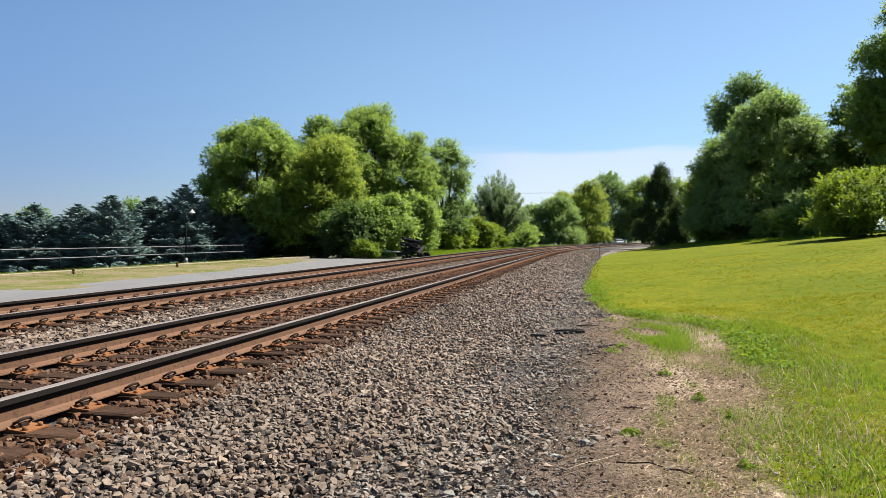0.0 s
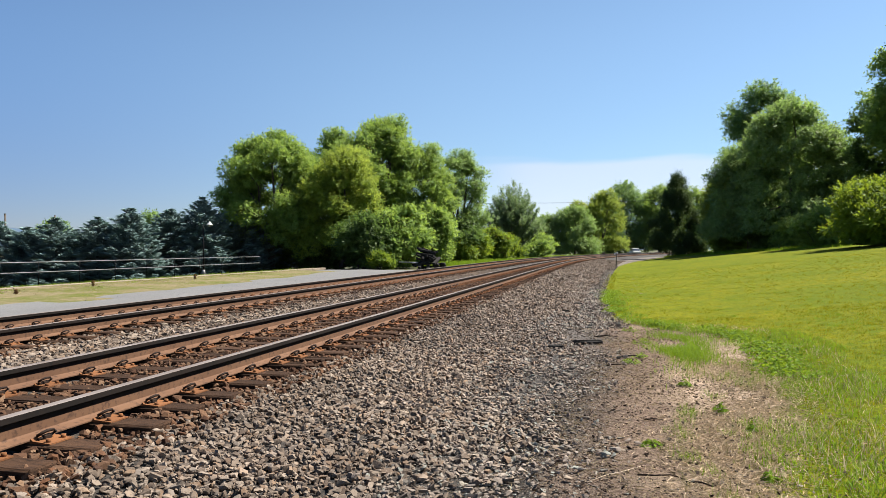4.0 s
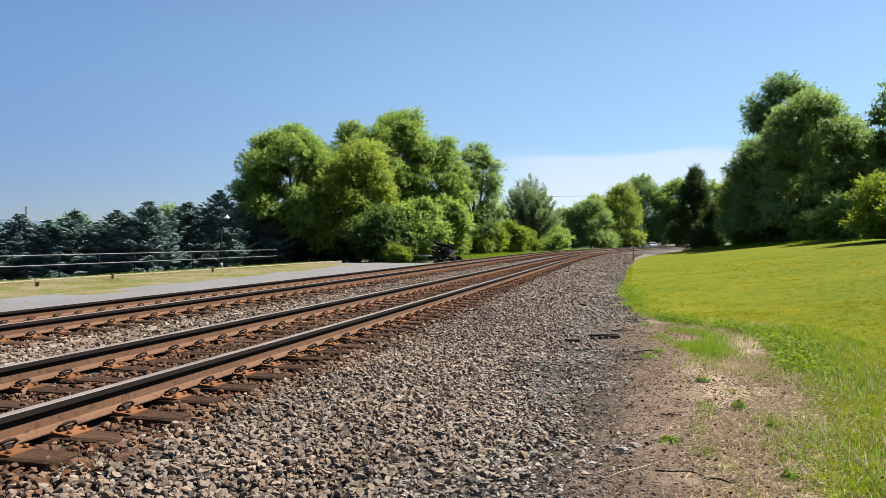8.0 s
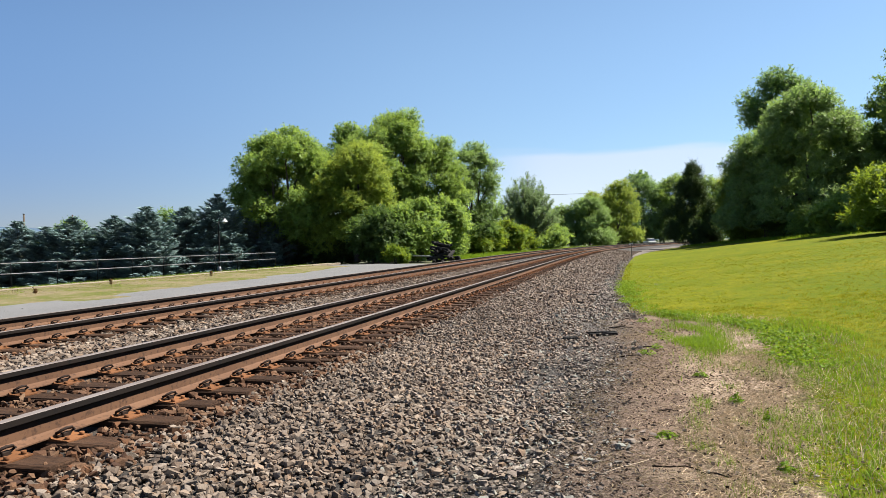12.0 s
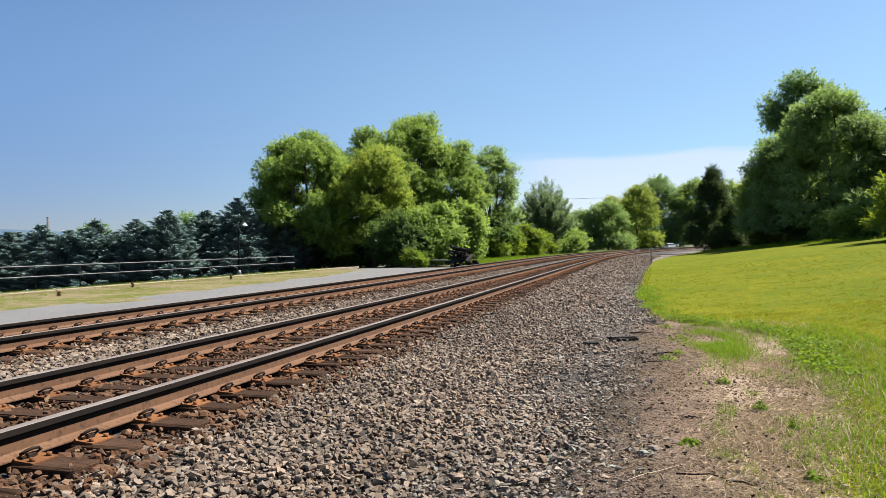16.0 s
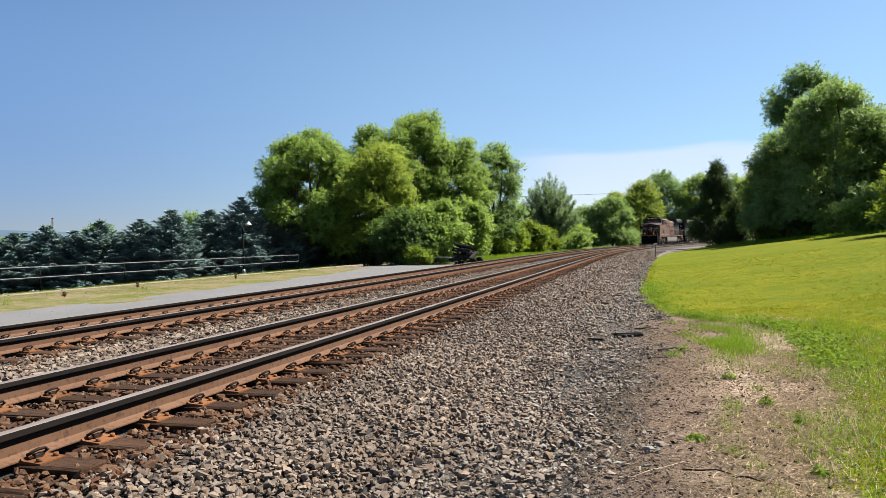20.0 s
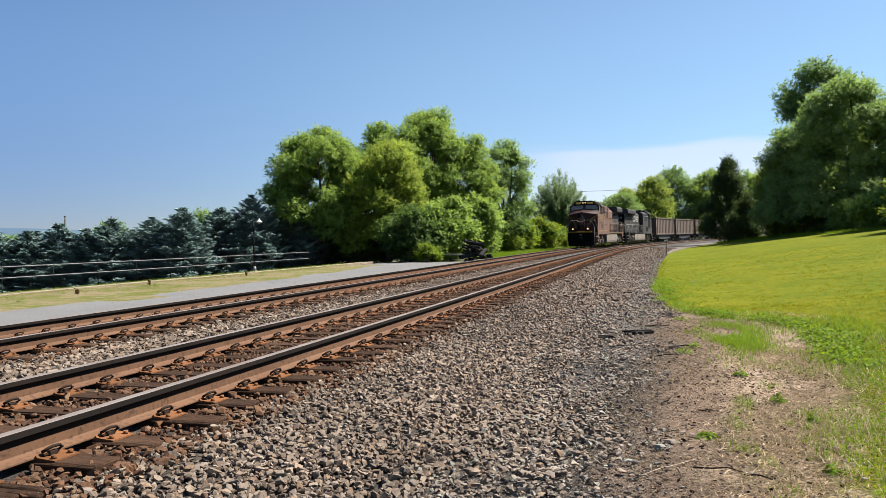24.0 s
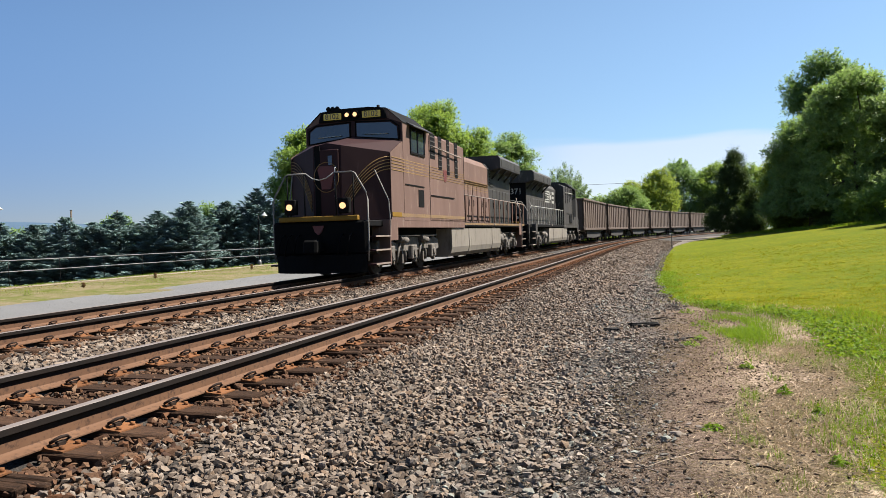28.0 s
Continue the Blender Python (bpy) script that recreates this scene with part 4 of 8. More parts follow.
def leaves_on(rng, lobes, count, size, droop=0.0, skin=(0.5, 1.15), ratio=0.68, bunch=11):
    """Leaves in bunches: twigs spread through the outer part of every clump, each with a handful of leaves."""
    area = np.array([r[0] * r[1] + r[0] * r[2] for _, r in lobes])
    share = np.maximum(3, (count / bunch * area / area.sum()).astype(int))
    cs, ns, us = [], [], []
    for (p, r), k in zip(lobes, share):
        d = rng.normal(size=(k, 3))
        d /= np.linalg.norm(d, axis=1, keepdims=True)
        d[:, 2] = np.where(d[:, 2] < -0.5, -d[:, 2], d[:, 2])
        q = rng.uniform(skin[0] ** 2, skin[1] ** 2, (k, 1)) ** 0.5
        twig = p + d * r * q
        rc = size * rng.uniform(0.8, 1.7, (k, 1, 1))
        off = rng.normal(0, 0.62, (k, bunch, 3)) * rc * np.array([1, 1, 0.65])
        c = twig[:, None] + off
        face = d[:, None] * 0.85 + np.array([0, 0, 0.45]) + rng.normal(0, 0.42, (k, bunch, 3))
        way = d[:, None] * 0.3 + off / (size + 1e-6) * 0.6 + rng.normal(0, 0.8, (k, bunch, 3)) + np.array([0, 0, -droop])
        cs.append(c.reshape(-1, 3))
        ns.append(face.reshape(-1, 3))
        us.append(way.reshape(-1, 3))
    c = np.concatenate(cs)
    return leaf_mesh(c, np.concatenate(ns), np.concatenate(us), size * rng.uniform(0.6, 1.35, len(c)), ratio)


def sprays_on(rng, lobes, count, size, length, droop=0.0, skin=(0.45, 0.95), ratio=0.5, per=14, rise=0.4, core=0):
    """Leafy twigs: shoots that grow outwards and up from every clump, with leaves set along both sides of each."""
    area = np.array([r[0] * r[1] + r[0] * r[2] for _, r in lobes])
    share = np.maximum(2, (count / per * area / area.sum()).astype(int))
    base, out = [], []
    for (p, r), k in zip(lobes, share):
        d = rng.normal(size=(k, 3))
        d /= np.linalg.norm(d, axis=1, keepdims=True)
        d[:, 2] = np.where(d[:, 2] < -0.45, -d[:, 2], d[:, 2])
        q = rng.uniform(skin[0] ** 2, skin[1] ** 2, (k, 1)) ** 0.5
        base.append(p + d * r * q)
        out.append(d)
    base, out = np.concatenate(base), np.concatenate(out)
    n = len(base)

    def unit(a):
        return a / np.maximum(np.linalg.norm(a, axis=-1, keepdims=True), 1e-6)
    t = unit(out * 0.75 + np.array([0, 0, rise]) + rng.normal(0, 0.38, (n, 3)))
    face = unit(out * 0.75 + np.array([0, 0, 0.75]) + rng.normal(0, 0.20, (n, 3)))
    side = unit(np.cross(t, face + rng.normal(0, 0.2, (n, 3))))
    L = length * rng.uniform(0.55, 1.3, (n, 1))
    u = (np.arange(per) + 0.6) / per
    lu = L * u
    sign = np.where(np.arange(per) % 2, 1.0, -1.0)[None, :, None]
    b = base[:, None] + t[:, None] * lu[..., None] + rng.normal(0, 0.25, (n, per, 3)) * size
    b[..., 2] -= droop * lu ** 2
    way = unit(t[:, None] * 0.55 + side[:, None] * sign * (1.05 - 0.6 * u)[None, :, None] + rng.normal(0, 0.32, (n, per, 3)))
    way[..., 2] -= droop * 0.5
    up = unit(face[:, None] + rng.normal(0, 0.20, (n, per, 3)))
    w = unit(np.cross(up, way))
    s = (size * rng.uniform(0.65, 1.3, (n, per)) * (1.1 - 0.35 * u))[..., None]
    v = np.stack([b, b + way * s * 0.62 + w * s * ratio * 0.62, b + way * s - w * s * ratio * 0.38], 2).reshape(-1, 3)
    if core:
        # larger leaves deep inside the clumps, which keep the crown dark within
        k = core // len(lobes)
        c = np.concatenate([p + np.clip(rng.normal(0, 0.24, (k, 3)), -0.45, 0.40) * r for p, r in lobes])
        d, e = unit(rng.normal(0, 1, (len(c), 3))), unit(rng.normal(0, 1, (len(c), 3)))
        inner = np.stack([c, c + d * size * 1.7, c + d * size * 0.8 + e * size * 1.3], 1).reshape(-1, 3)
        v = np.concatenate([v, inner])
    return v, np.arange(len(v)).reshape(-1, 3)


def limb_points(a, b, rng, sag=0.12):
    a, b = np.array(a, float), np.array(b, float)
    pts = []
    for t in (0, 0.3, 0.65, 1.0):
        j = rng.normal(0, 0.04, 3) * np.linalg.norm(b - a) * (0 < t < 1)
        pts.append(tuple(a + (b - a) * t + j + np.array([0, 0, sag * math.sin(t * math.pi) * np.linalg.norm(b - a)])))
    return pts


def broadleaf(name, x, y, top, radius, leaf, label, seed, count=9000, leaf_size=0.26, crown_low=0.22, lobes=34, lobe=0.34, group="trees", shape=None, extra=None, lean=(0, 0), skirt=False, skin=(0.5, 1.12), taper=0.0):
    """A tree with a tapered trunk, limbs and a lumpy crown of single leaves; its base stands on the ground."""
    rng = np.random.default_rng(seed)
    zb = ground_at(x, y) - 0.1
    h = top - zb
    th = thing(name, label, "tree", group, m=Matrix.Translation((x, y, zb)))
    cl = h * crown_low
    cz = (h + cl) / 2
    rad = np.array([radius, radius, (h - cl) / 2])
    ls = lobes_in(rng, (lean[0], lean[1], cz), rad * 0.92, int(lobes * 2.1), lobe * 0.76, taper)
    # the very top and some low side clumps, so that the outline is uneven
    ls.append((np.array([lean[0] + rng.uniform(-0.2, 0.2) * radius, lean[1], h - rad[2] * 0.16]), rad * np.array([0.34, 0.34, 0.17])))
    if skirt:
        for k in range(10):
            a = rng.uniform(0, math.tau)
            ls.append((np.array([math.cos(a) * radius * 0.75, math.sin(a) * radius * 0.75, rng.uniform(0.10, 0.28) * h]), np.array([radius, radius, radius * 0.7]) * 0.33))
    if extra:
        ls += [(np.array(p, float), np.array(r, float)) for p, r in extra]
    v, f = sprays_on(rng, ls, int(count * 4.6), leaf_size * 0.84, leaf_size * 2.5, 0.12, skin=(skin[0] * 1.0, skin[1] * 0.86), ratio=0.66, core=int(count * 0.45))
    bm = bmesh.new()
    tr = 0.028 * h + 0.03
    fork = (lean[0] * 0.4, lean[1] * 0.4, cl + rad[2] * 0.45)
    tube(bm, [(0, 0, 0), (lean[0] * 0.1, 0, cl * 0.5), (lean[0] * 0.25, lean[1] * 0.2, cl), fork], tr, 8, tr * 0.6)
    part("trunk", bm, M["bark"], th)
    bm = bmesh.new()
    for p, r in sorted(ls, key=lambda q: -q[1][0])[:12]:
        a = (fork[0] * rng.uniform(0.5, 1), fork[1] * rng.uniform(0.5, 1), fork[2] * rng.uniform(0.55, 1.0))
        tube(bm, limb_points(a, p, rng), tr * 0.42, 5, tr * 0.08)
    part("limb_frame", bm, M["bark"], th)
    shared("crown", mesh_of("crown", v, f, M[leaf]), th)
    return th


def shrub(name, x, y, top, radius, leaf, label, seed, count=2500, leaf_size=0.2, lobes=12, group="shrubs", heads=None, wide=(1, 1), ratio=0.5):
    rng = np.random.default_rng(seed)
    zb = ground_at(x, y) - 0.08
    h = top - zb
    th = thing(name, label, "shrub", group, m=Matrix.Translation((x, y, zb)))
    rad = np.array([radius * wide[0], radius * wide[1], h * 0.52])
    ls = lobes_in(rng, (0, 0, h * 0.46), rad * 0.9, lobes, 0.42)
    v, f = sprays_on(rng, ls, int(count * 2.7), leaf_size * 1.1, leaf_size * 2.8, 0.25, skin=(0.35, 0.95), ratio=ratio + 0.1, core=int(count * 0.4))
    v[:, 2] = np.maximum(v[:, 2], 0.05)
    bm = bmesh.new()
    for p, r in ls[:7]:
        tube(bm, limb_points((p[0] * 0.25, p[1] * 0.25, 0), p, rng, 0.05), 0.035 + 0.004 * h, 5, 0.012)
    part("stem_clump", bm, M["bark"], th)
    shared("foliage", mesh_of("foliage", v, f, M[leaf]), th)
    if heads:
        v, f = leaves_on(rng, [(p + np.array([0, 0, r[2] * 0.7]), r * 0.55) for p, r in ls], heads, leaf_size * 0.7, ratio=0.4)
        shared("seed_heads", mesh_of("seed_heads", v, f, M["leaf_rust"]), th, "reddish seed heads among the leaves")
    return th


def spruce_parts(th, seed, h, radius):
    """Shelves of boughs, each a flat fan of needle twigs that droops and turns up at its tip."""
    rng = np.random.default_rng(seed)
    bm = bmesh.new()
    tube(bm, [(0, 0, 0), (0, 0, h * 0.5), (0, 0, h * 0.99)], 0.13, 7, 0.015)
    part("trunk", bm, M["bark"], th)
    cs, ns, us, sz = [], [], [], []
    z = 0.04 * h
    while z < h * 0.985:
        t = z / h
        reach = radius * min((1 - t) ** 0.70, (1 - t) * 1.45 + 0.01) * rng.uniform(0.86, 1.12) + 0.05
        n = max(5, int(14 * (1 - t) + 5))
        a0 = rng.uniform(0, math.tau)
        for k in range(n):
            a = a0 + (k + rng.uniform(-0.35, 0.35)) * math.tau / n
            L = reach * rng.uniform(0.72, 1.15)
            zk = z + rng.normal(0, 0.06)
            d = np.array([math.cos(a), math.sin(a), 0.0])
            sd = np.array([-d[1], d[0], 0.0])
            m = int(40 + 230 * L / radius)
            q = np.sqrt(rng.uniform(0.03, 1, m))
            wide = rng.uniform(-1, 1, m) * (0.10 + 0.34 * L * np.clip(1.2 - q, 0.1, 0.8))
            lift = 0.30 * L * (1 - t) * -q + 0.28 * L * q ** 3 - 0.20 * np.abs(wide) + rng.normal(0, 0.025, m) + 0.5 * t * L * q
            cs.append(d * (q * L)[:, None] + sd * wide[:, None] + np.array([0, 0, 1.0]) * (zk + lift)[:, None])
            ns.append(np.array([0, 0, 1.0]) + d * 0.35 + rng.normal(0, 0.30, (m, 3)))
            us.append(d + sd * np.sign(wide)[:, None] * 0.75 + rng.normal(0, 0.25, (m, 3)) + np.array([0, 0, 0.12]))
            sz.append(rng.uniform(0.16, 0.34, m))
        z += h * 0.050 * rng.uniform(0.75, 1.25) * (1.15 - 0.5 * t)
    c, n, u, size = np.concatenate(cs), np.concatenate(ns), np.concatenate(us), np.concatenate(sz)[:, None]
    n /= np.linalg.norm(n, axis=1, keepdims=True)
    u /= np.linalg.norm(u, axis=1, keepdims=True)
    w = np.cross(n, u)
    v = np.stack([c - u * size * 0.4 + w * size * 0.14, c - u * size * 0.4 - w * size * 0.14, c + u * size * 0.6], 1).reshape(-1, 3)
    shared("foliage", mesh_of("foliage", v, np.arange(len(v)).reshape(-1, 3), M["needle_blue"]), th)


def build_spruces():
    protos = []
    spots = [(-30.9, 60.0, 3.3, 2.7), (-28.7, 60.0, 2.8, 2.5), (-26.5, 60.0, 3.5, 2.7), (-23.4, 60.2, 3.5, 2.7), (-20.8, 60.0, 4.3, 2.8), (-18.5, 62.8, 4.4, 2.8), (-16.0, 63.4, 5.3, 2.8),
             (-33.2, 59.4, 2.7, 2.6), (-35.6, 59.0, 2.9, 2.6), (-38.0, 58.6, 2.6, 2.6), (-40.6, 58.0, 2.8, 2.6), (-43.5, 57.5, 2.6, 2.6),
             (-29.6, 64.0, 2.9, 2.8), (-25.0, 64.4, 3.5, 2.8), (-22.0, 64.5, 3.8, 2.8), (-19.2, 65.0, 4.3, 2.9), (-16.4, 66.0, 4.9, 2.9), (-13.0, 66.4, 5.2, 2.9), (-34.8, 63.5, 2.8, 2.8),
             (-14.6, 71.0, 5.5, 3.0), (-11.0, 72.0, 4.4, 3.0)]
    H, R = 6.5, 2.7
    for i, (x, y, top, r) in enumerate(spots):
        zb = ground_at(x, y) - 0.1
        if i < 4:
            th = thing("blue_spruce", "blue-green spruce in a row behind the fence", "tree", "row of spruces")
            spruce_parts(th, 100 + i, H, R)
            protos.append(th)
        else:
            th = copy_thing(protos[(i * 3 + i // 4) % 4], Matrix.Identity(4))
        th.matrix_basis = Matrix.LocRotScale((x, y, zb), Euler((0, 0, i * 2.1)), (1.42 * r / R, 1.36 * r / R, (top - zb + 0.1) / H))


build_spruces()


def fan_tree(x, y, top):
    """A young tree whose many limbs rise in a feathery fan to a pointed top."""
    rng = np.random.default_rng(7)
    zb = ground_at(x, y) - 0.1
    h = top - zb
    th = thing("broadleaf_tree", "single grey-green tree with a pointed feathery crown", "tree", "trees beyond the lane", m=Matrix.Translation((x, y, zb)))
    frame_bm, ls = bmesh.new(), []
    for k in range(120):
        a = k * 2.39996
        tilt = math.radians(64) * ((k + 0.5) / 120) ** 0.62
        start = np.array([0, 0, h * rng.uniform(0.04, 0.40)])
        length = (h * 0.99 - start[2]) * (1.0 - 0.50 * (tilt / 1.19) ** 0.8) * rng.uniform(0.85, 1.0)
        d = np.array([math.cos(a) * math.sin(tilt), math.sin(a) * math.sin(tilt), math.cos(tilt)])
        tube(frame_bm, [tuple(start), tuple(start + d * length * 0.5 - np.array([0, 0, 0.15])), tuple(start + d * length)], 0.05, 4, 0.012)
        for q in (0.3, 0.5, 0.66, 0.8, 0.91, 0.98):
            r = (0.46 - 0.30 * q)
            ls.append((start + d * length * q, np.array([r, r, r * 1.5])))
    v, f = sprays_on(rng, ls, 120000, 0.24, 0.60, 0.0, skin=(0.1, 0.8), ratio=0.42, rise=1.1)
    bm = bmesh.new()
    tube(bm, [(0, 0, 0), (0, 0, h * 0.3), (0, 0, h * 0.6)], 0.2, 8, 0.05)
    part("trunk", bm, M["bark"], th)
    part("limb_frame", frame_bm, M["bark"], th)
    shared("crown", mesh_of("crown", v, f, M["leaf_silver"]), th)


def build_trees():
    b = broadleaf
    # the group beyond the gravel lane
    b("broadleaf_tree", -10.9, 67.5, 11.5, 5.5, "leaf_mid", "large rounded broadleaf tree beside the spruce row", 1, 19000, 0.27, 0.20, 32, 0.34, group="trees beyond the lane")
    b("broadleaf_tree", -4.4, 66.5, 10.0, 4.5, "leaf_bright", "yellow-green broadleaf tree in full sun", 2, 15000, 0.26, 0.06, 36, 0.33, group="trees beyond the lane", skirt=True)
    b("broadleaf_tree", -0.4, 74.5, 14.2, 5.0, "leaf_mid", "tall broadleaf tree that tops the group", 3, 16000, 0.28, 0.18, 30, 0.35, group="trees beyond the lane", lean=(-0.3, 0))
    b("broadleaf_tree", -5.6, 77.5, 13.4, 3.2, "leaf_mid", "slender broadleaf tree standing behind the group", 4, 7000, 0.27, 0.35, 20, 0.36, group="trees beyond the lane")
    b("broadleaf_tree", 7.2, 80.0, 11.6, 4.5, "leaf_grey", "loose grey-green broadleaf tree with gaps in its crown", 5, 9500, 0.25, 0.12, 34, 0.27, group="trees beyond the lane", skin=(0.4, 1.2))
    b("broadleaf_tree", 3.2, 75.0, 11.6, 4.0, "leaf_mid", "broadleaf tree half hidden among its neighbours", 6, 7500, 0.26, 0.12, 22, 0.35, group="trees beyond the lane")
    fan_tree(17.3, 103.6, 11.0)
    b("broadleaf_tree", -3.2, 71.5, 12.2, 4.0, "leaf_mid", "broadleaf tree filling the middle of the group", 8, 9000, 0.27, 0.10, 26, 0.34, group="trees beyond the lane")
    b("broadleaf_tree", -8.2, 74.0, 10.6, 4.2, "leaf_dark", "darker broadleaf tree behind the group", 9, 8000, 0.28, 0.05, 24, 0.35, group="trees beyond the lane", skirt=True)
    for x, y, top, seed in ((-31.6, 71.0, 3.6, 10), (-22.7, 71.0, 4.4, 11), (-40.8, 71.0, 2.4, 12)):
        b("broadleaf_tree", x, y, top, 2.6, "leaf_cool", "pale green tree behind the row of spruces", seed, 3200, 0.26, 0.15, 16, 0.38, group="trees behind the spruces")
    shr = shrub
    # leaf_dark shrubs fill the see-through gaps; their green carries the shade there
    shr("shrub", -14.0, 73.5, 3.0, 3.0, "leaf_dark", "dark leafy shrub behind the trees", 34, 3000, 0.28, 12)
    shr("shrub", 2.6, 71.5, 4.4, 3.0, "leaf_dark", "dark leafy shrub behind the tall shrub", 35, 3000, 0.28, 12)
    shr("shrub", 7.0, 76.8, 4.2, 3.0, "leaf_dark", "dark leafy shrub below the loose tree", 36, 3000, 0.28, 12)
    shr("shrub", -6.0, 68.2, 3.2, 3.0, "leaf_dark", "dark leafy shrub between the trunks", 37, 3000, 0.28, 12)
    shr("shrub", 11.4, 88.5, 3.4, 2.8, "leaf_mid", "leafy shrub behind the sumac", 38, 2600, 0.3, 11)
    shr("shrub", 22.5, 112.0, 3.0, 3.0, "leaf_mid", "leafy shrub beside the far track", 39, 2400, 0.32, 11)
    shr("shrub", -2.5, 61.6, 3.7, 2.6, "leaf_dark", "big-leaved shrub at the edge of the lane", 22, 4800, 0.30, 16)
    shr("shrub", 0.9, 63.6, 4.7, 2.7, "leaf_mid", "tall big-leaved shrub beside the timber pile", 23, 4600, 0.32, 16)
    shr("shrub", 4.0, 69.6, 5.2, 2.1, "leaf_mid", "pale-leaved shrub below the trees", 24, 4600, 0.30, 16)
    shr("shrub", -0.7, 57.0, 0.75, 1.05, "leaf_sumac", "small light green bush at the end of the lane", 25, 1300, 0.16, 9)
    shr("shrub", 6.6, 75.4, 1.7, 1.8, "leaf_sumac", "low yellow-green sumac beside the track", 26, 1900, 0.28, 9)
    shr("shrub", 8.9, 82.4, 2.7, 2.5, "leaf_sumac", "yellow-green sumac with reddish heads", 27, 2600, 0.28, 11, heads=1500)
    shr("shrub", 12.2, 87.4, 2.8, 2.4, "leaf_sumac", "yellow-green sumac with reddish heads", 28, 2400, 0.28, 11, heads=1700)
    shr("shrub", 15.4, 92.6, 2.6, 2.5, "leaf_sumac", "yellow-green sumac beside the track", 29, 2500, 0.28, 11)
    shr("shrub", 20.0, 98.5, 1.8, 2.2, "leaf_mid", "low green shrub beside the track", 30, 1800, 0.28, 9)
    shr("shrub", -9.4, 71.0, 3.6, 3.4, "leaf_dark", "dark leafy shrub under the trees", 32, 3200, 0.26, 12)
    shr("shrub", -2.0, 69.0, 4.6, 3.2, "leaf_dark", "dark leafy shrub under the trees", 33, 3200, 0.26, 12)
    # round the far bend
    g = "trees round the bend"
    b("broadleaf_tree", 29.6, 137.5, 7.0, 4.6, "leaf_grey", "low grey-green tree at the bend", 41, 6500, 0.36, 0.02, 22, 0.36, group=g, skirt=True)
    b("broadleaf_tree", 34.6, 136.0, 8.6, 5.0, "leaf_grey", "rounded grey-green tree at the bend", 42, 7500, 0.36, 0.02, 24, 0.36, group=g, skirt=True)
    b("broadleaf_tree", 42.6, 145.0, 12.5, 4.9, "leaf_bright", "sunlit yellow-green tree at the bend", 43, 8000, 0.36, 0.02, 26, 0.33, group=g, skirt=True)
    b("broadleaf_tree", 38.6, 148.5, 10.4, 4.8, "leaf_bright", "sunlit tree at the bend", 44, 6500, 0.36, 0.02, 24, 0.34, group=g, skirt=True)
    b("broadleaf_tree", 67.0, 204.5, 19.4, 8.6, "leaf_cool", "dark tall tree beyond the bend", 45, 7500, 0.55, 0.05, 26, 0.33, group=g, skirt=True)
    b("broadleaf_tree", 76.0, 203.0, 18.5, 8.4, "leaf_mid", "tall tree beyond the bend", 46, 7500, 0.55, 0.05, 26, 0.33, group=g, skirt=True)
    b("broadleaf_tree", 87.5, 205.0, 17.8, 9.0, "leaf_mid", "tall tree beyond the bend", 47, 7500, 0.55, 0.05, 26, 0.33, group=g, skirt=True)
    b("broadleaf_tree", 58.5, 198.0, 14.0, 7.0, "leaf_dark", "dark tree beyond the bend", 48, 6000, 0.5, 0.05, 22, 0.35, group=g, skirt=True)
    b("broadleaf_tree", 100.0, 196.0, 17.0, 8.5, "leaf_dark", "dark tree beyond the bend", 49, 6500, 0.55, 0.05, 22, 0.35, group=g, skirt=True)
    # the wood above the lawn
    g = "trees above the lawn"
    b("broadleaf_tree", 43.4, 82.5, 20.3, 6.4, "leaf_cool", "tall broadleaf tree above the lawn", 61, 17000, 0.32, 0.04, 34, 0.34, group=g, skirt=True)
    b("broadleaf_tree", 38.4, 76.0, 12.6, 5.0, "leaf_grey", "leafy tree at the edge of the lawn", 62, 12000, 0.30, 0.05, 32, 0.33, group=g, skirt=True)
    b("broadleaf_tree", 39.2, 68.8, 15.2, 6.4, "leaf_grey", "broad light green tree at the edge of the lawn", 63, 19000, 0.30, 0.08, 30, 0.35, group=g, skirt=True)
    b("broadleaf_tree", 41.5, 88.5, 9.8, 3.2, "leaf_bright", "sunlit young tree behind the cedar", 64, 5500, 0.28, 0.05, 20, 0.36, group=g)
    b("broadleaf_tree", 45.0, 58.5, 21.5, 5.6, "leaf_mid", "very tall leafy tree at the top of the lawn", 65, 16000, 0.32, 0.15, 28, 0.35, group=g)
    b("broadleaf_tree", 48.5, 68.0, 16.5, 6.0, "leaf_dark", "dark tree standing deeper in the wood", 66, 9000, 0.34, 0.05, 28, 0.34, group=g)
    b("broadleaf_tree", 50.0, 52.0, 19.5, 6.5, "leaf_dark", "dark tree standing deeper in the wood", 67, 9000, 0.36, 0.05, 28, 0.34, group=g)
    b("broadleaf_tree", 54.0, 88.0, 16.0, 7.0, "leaf_dark", "dark tree standing deeper in the wood", 68, 8000, 0.38, 0.04, 26, 0.35, group=g, skirt=True)
    b("broadleaf_tree", 52.0, 100.0, 13.0, 6.0, "leaf_mid", "tree standing behind the cedar", 69, 7000, 0.36, 0.04, 24, 0.35, group=g, skirt=True)
    b("broadleaf_tree", 56.0, 38.0, 18.0, 7.0, "leaf_dark", "dark tree standing deeper in the wood", 70, 7000, 0.4, 0.04, 26, 0.35, group=g)
    shr("shrub", 31.0, 43.5, 5.3, 3.6, "leaf_sumac", "sunlit yellow-green sumac thicket on the lawn's edge", 71, 6500, 0.26, 20, ratio=0.35)
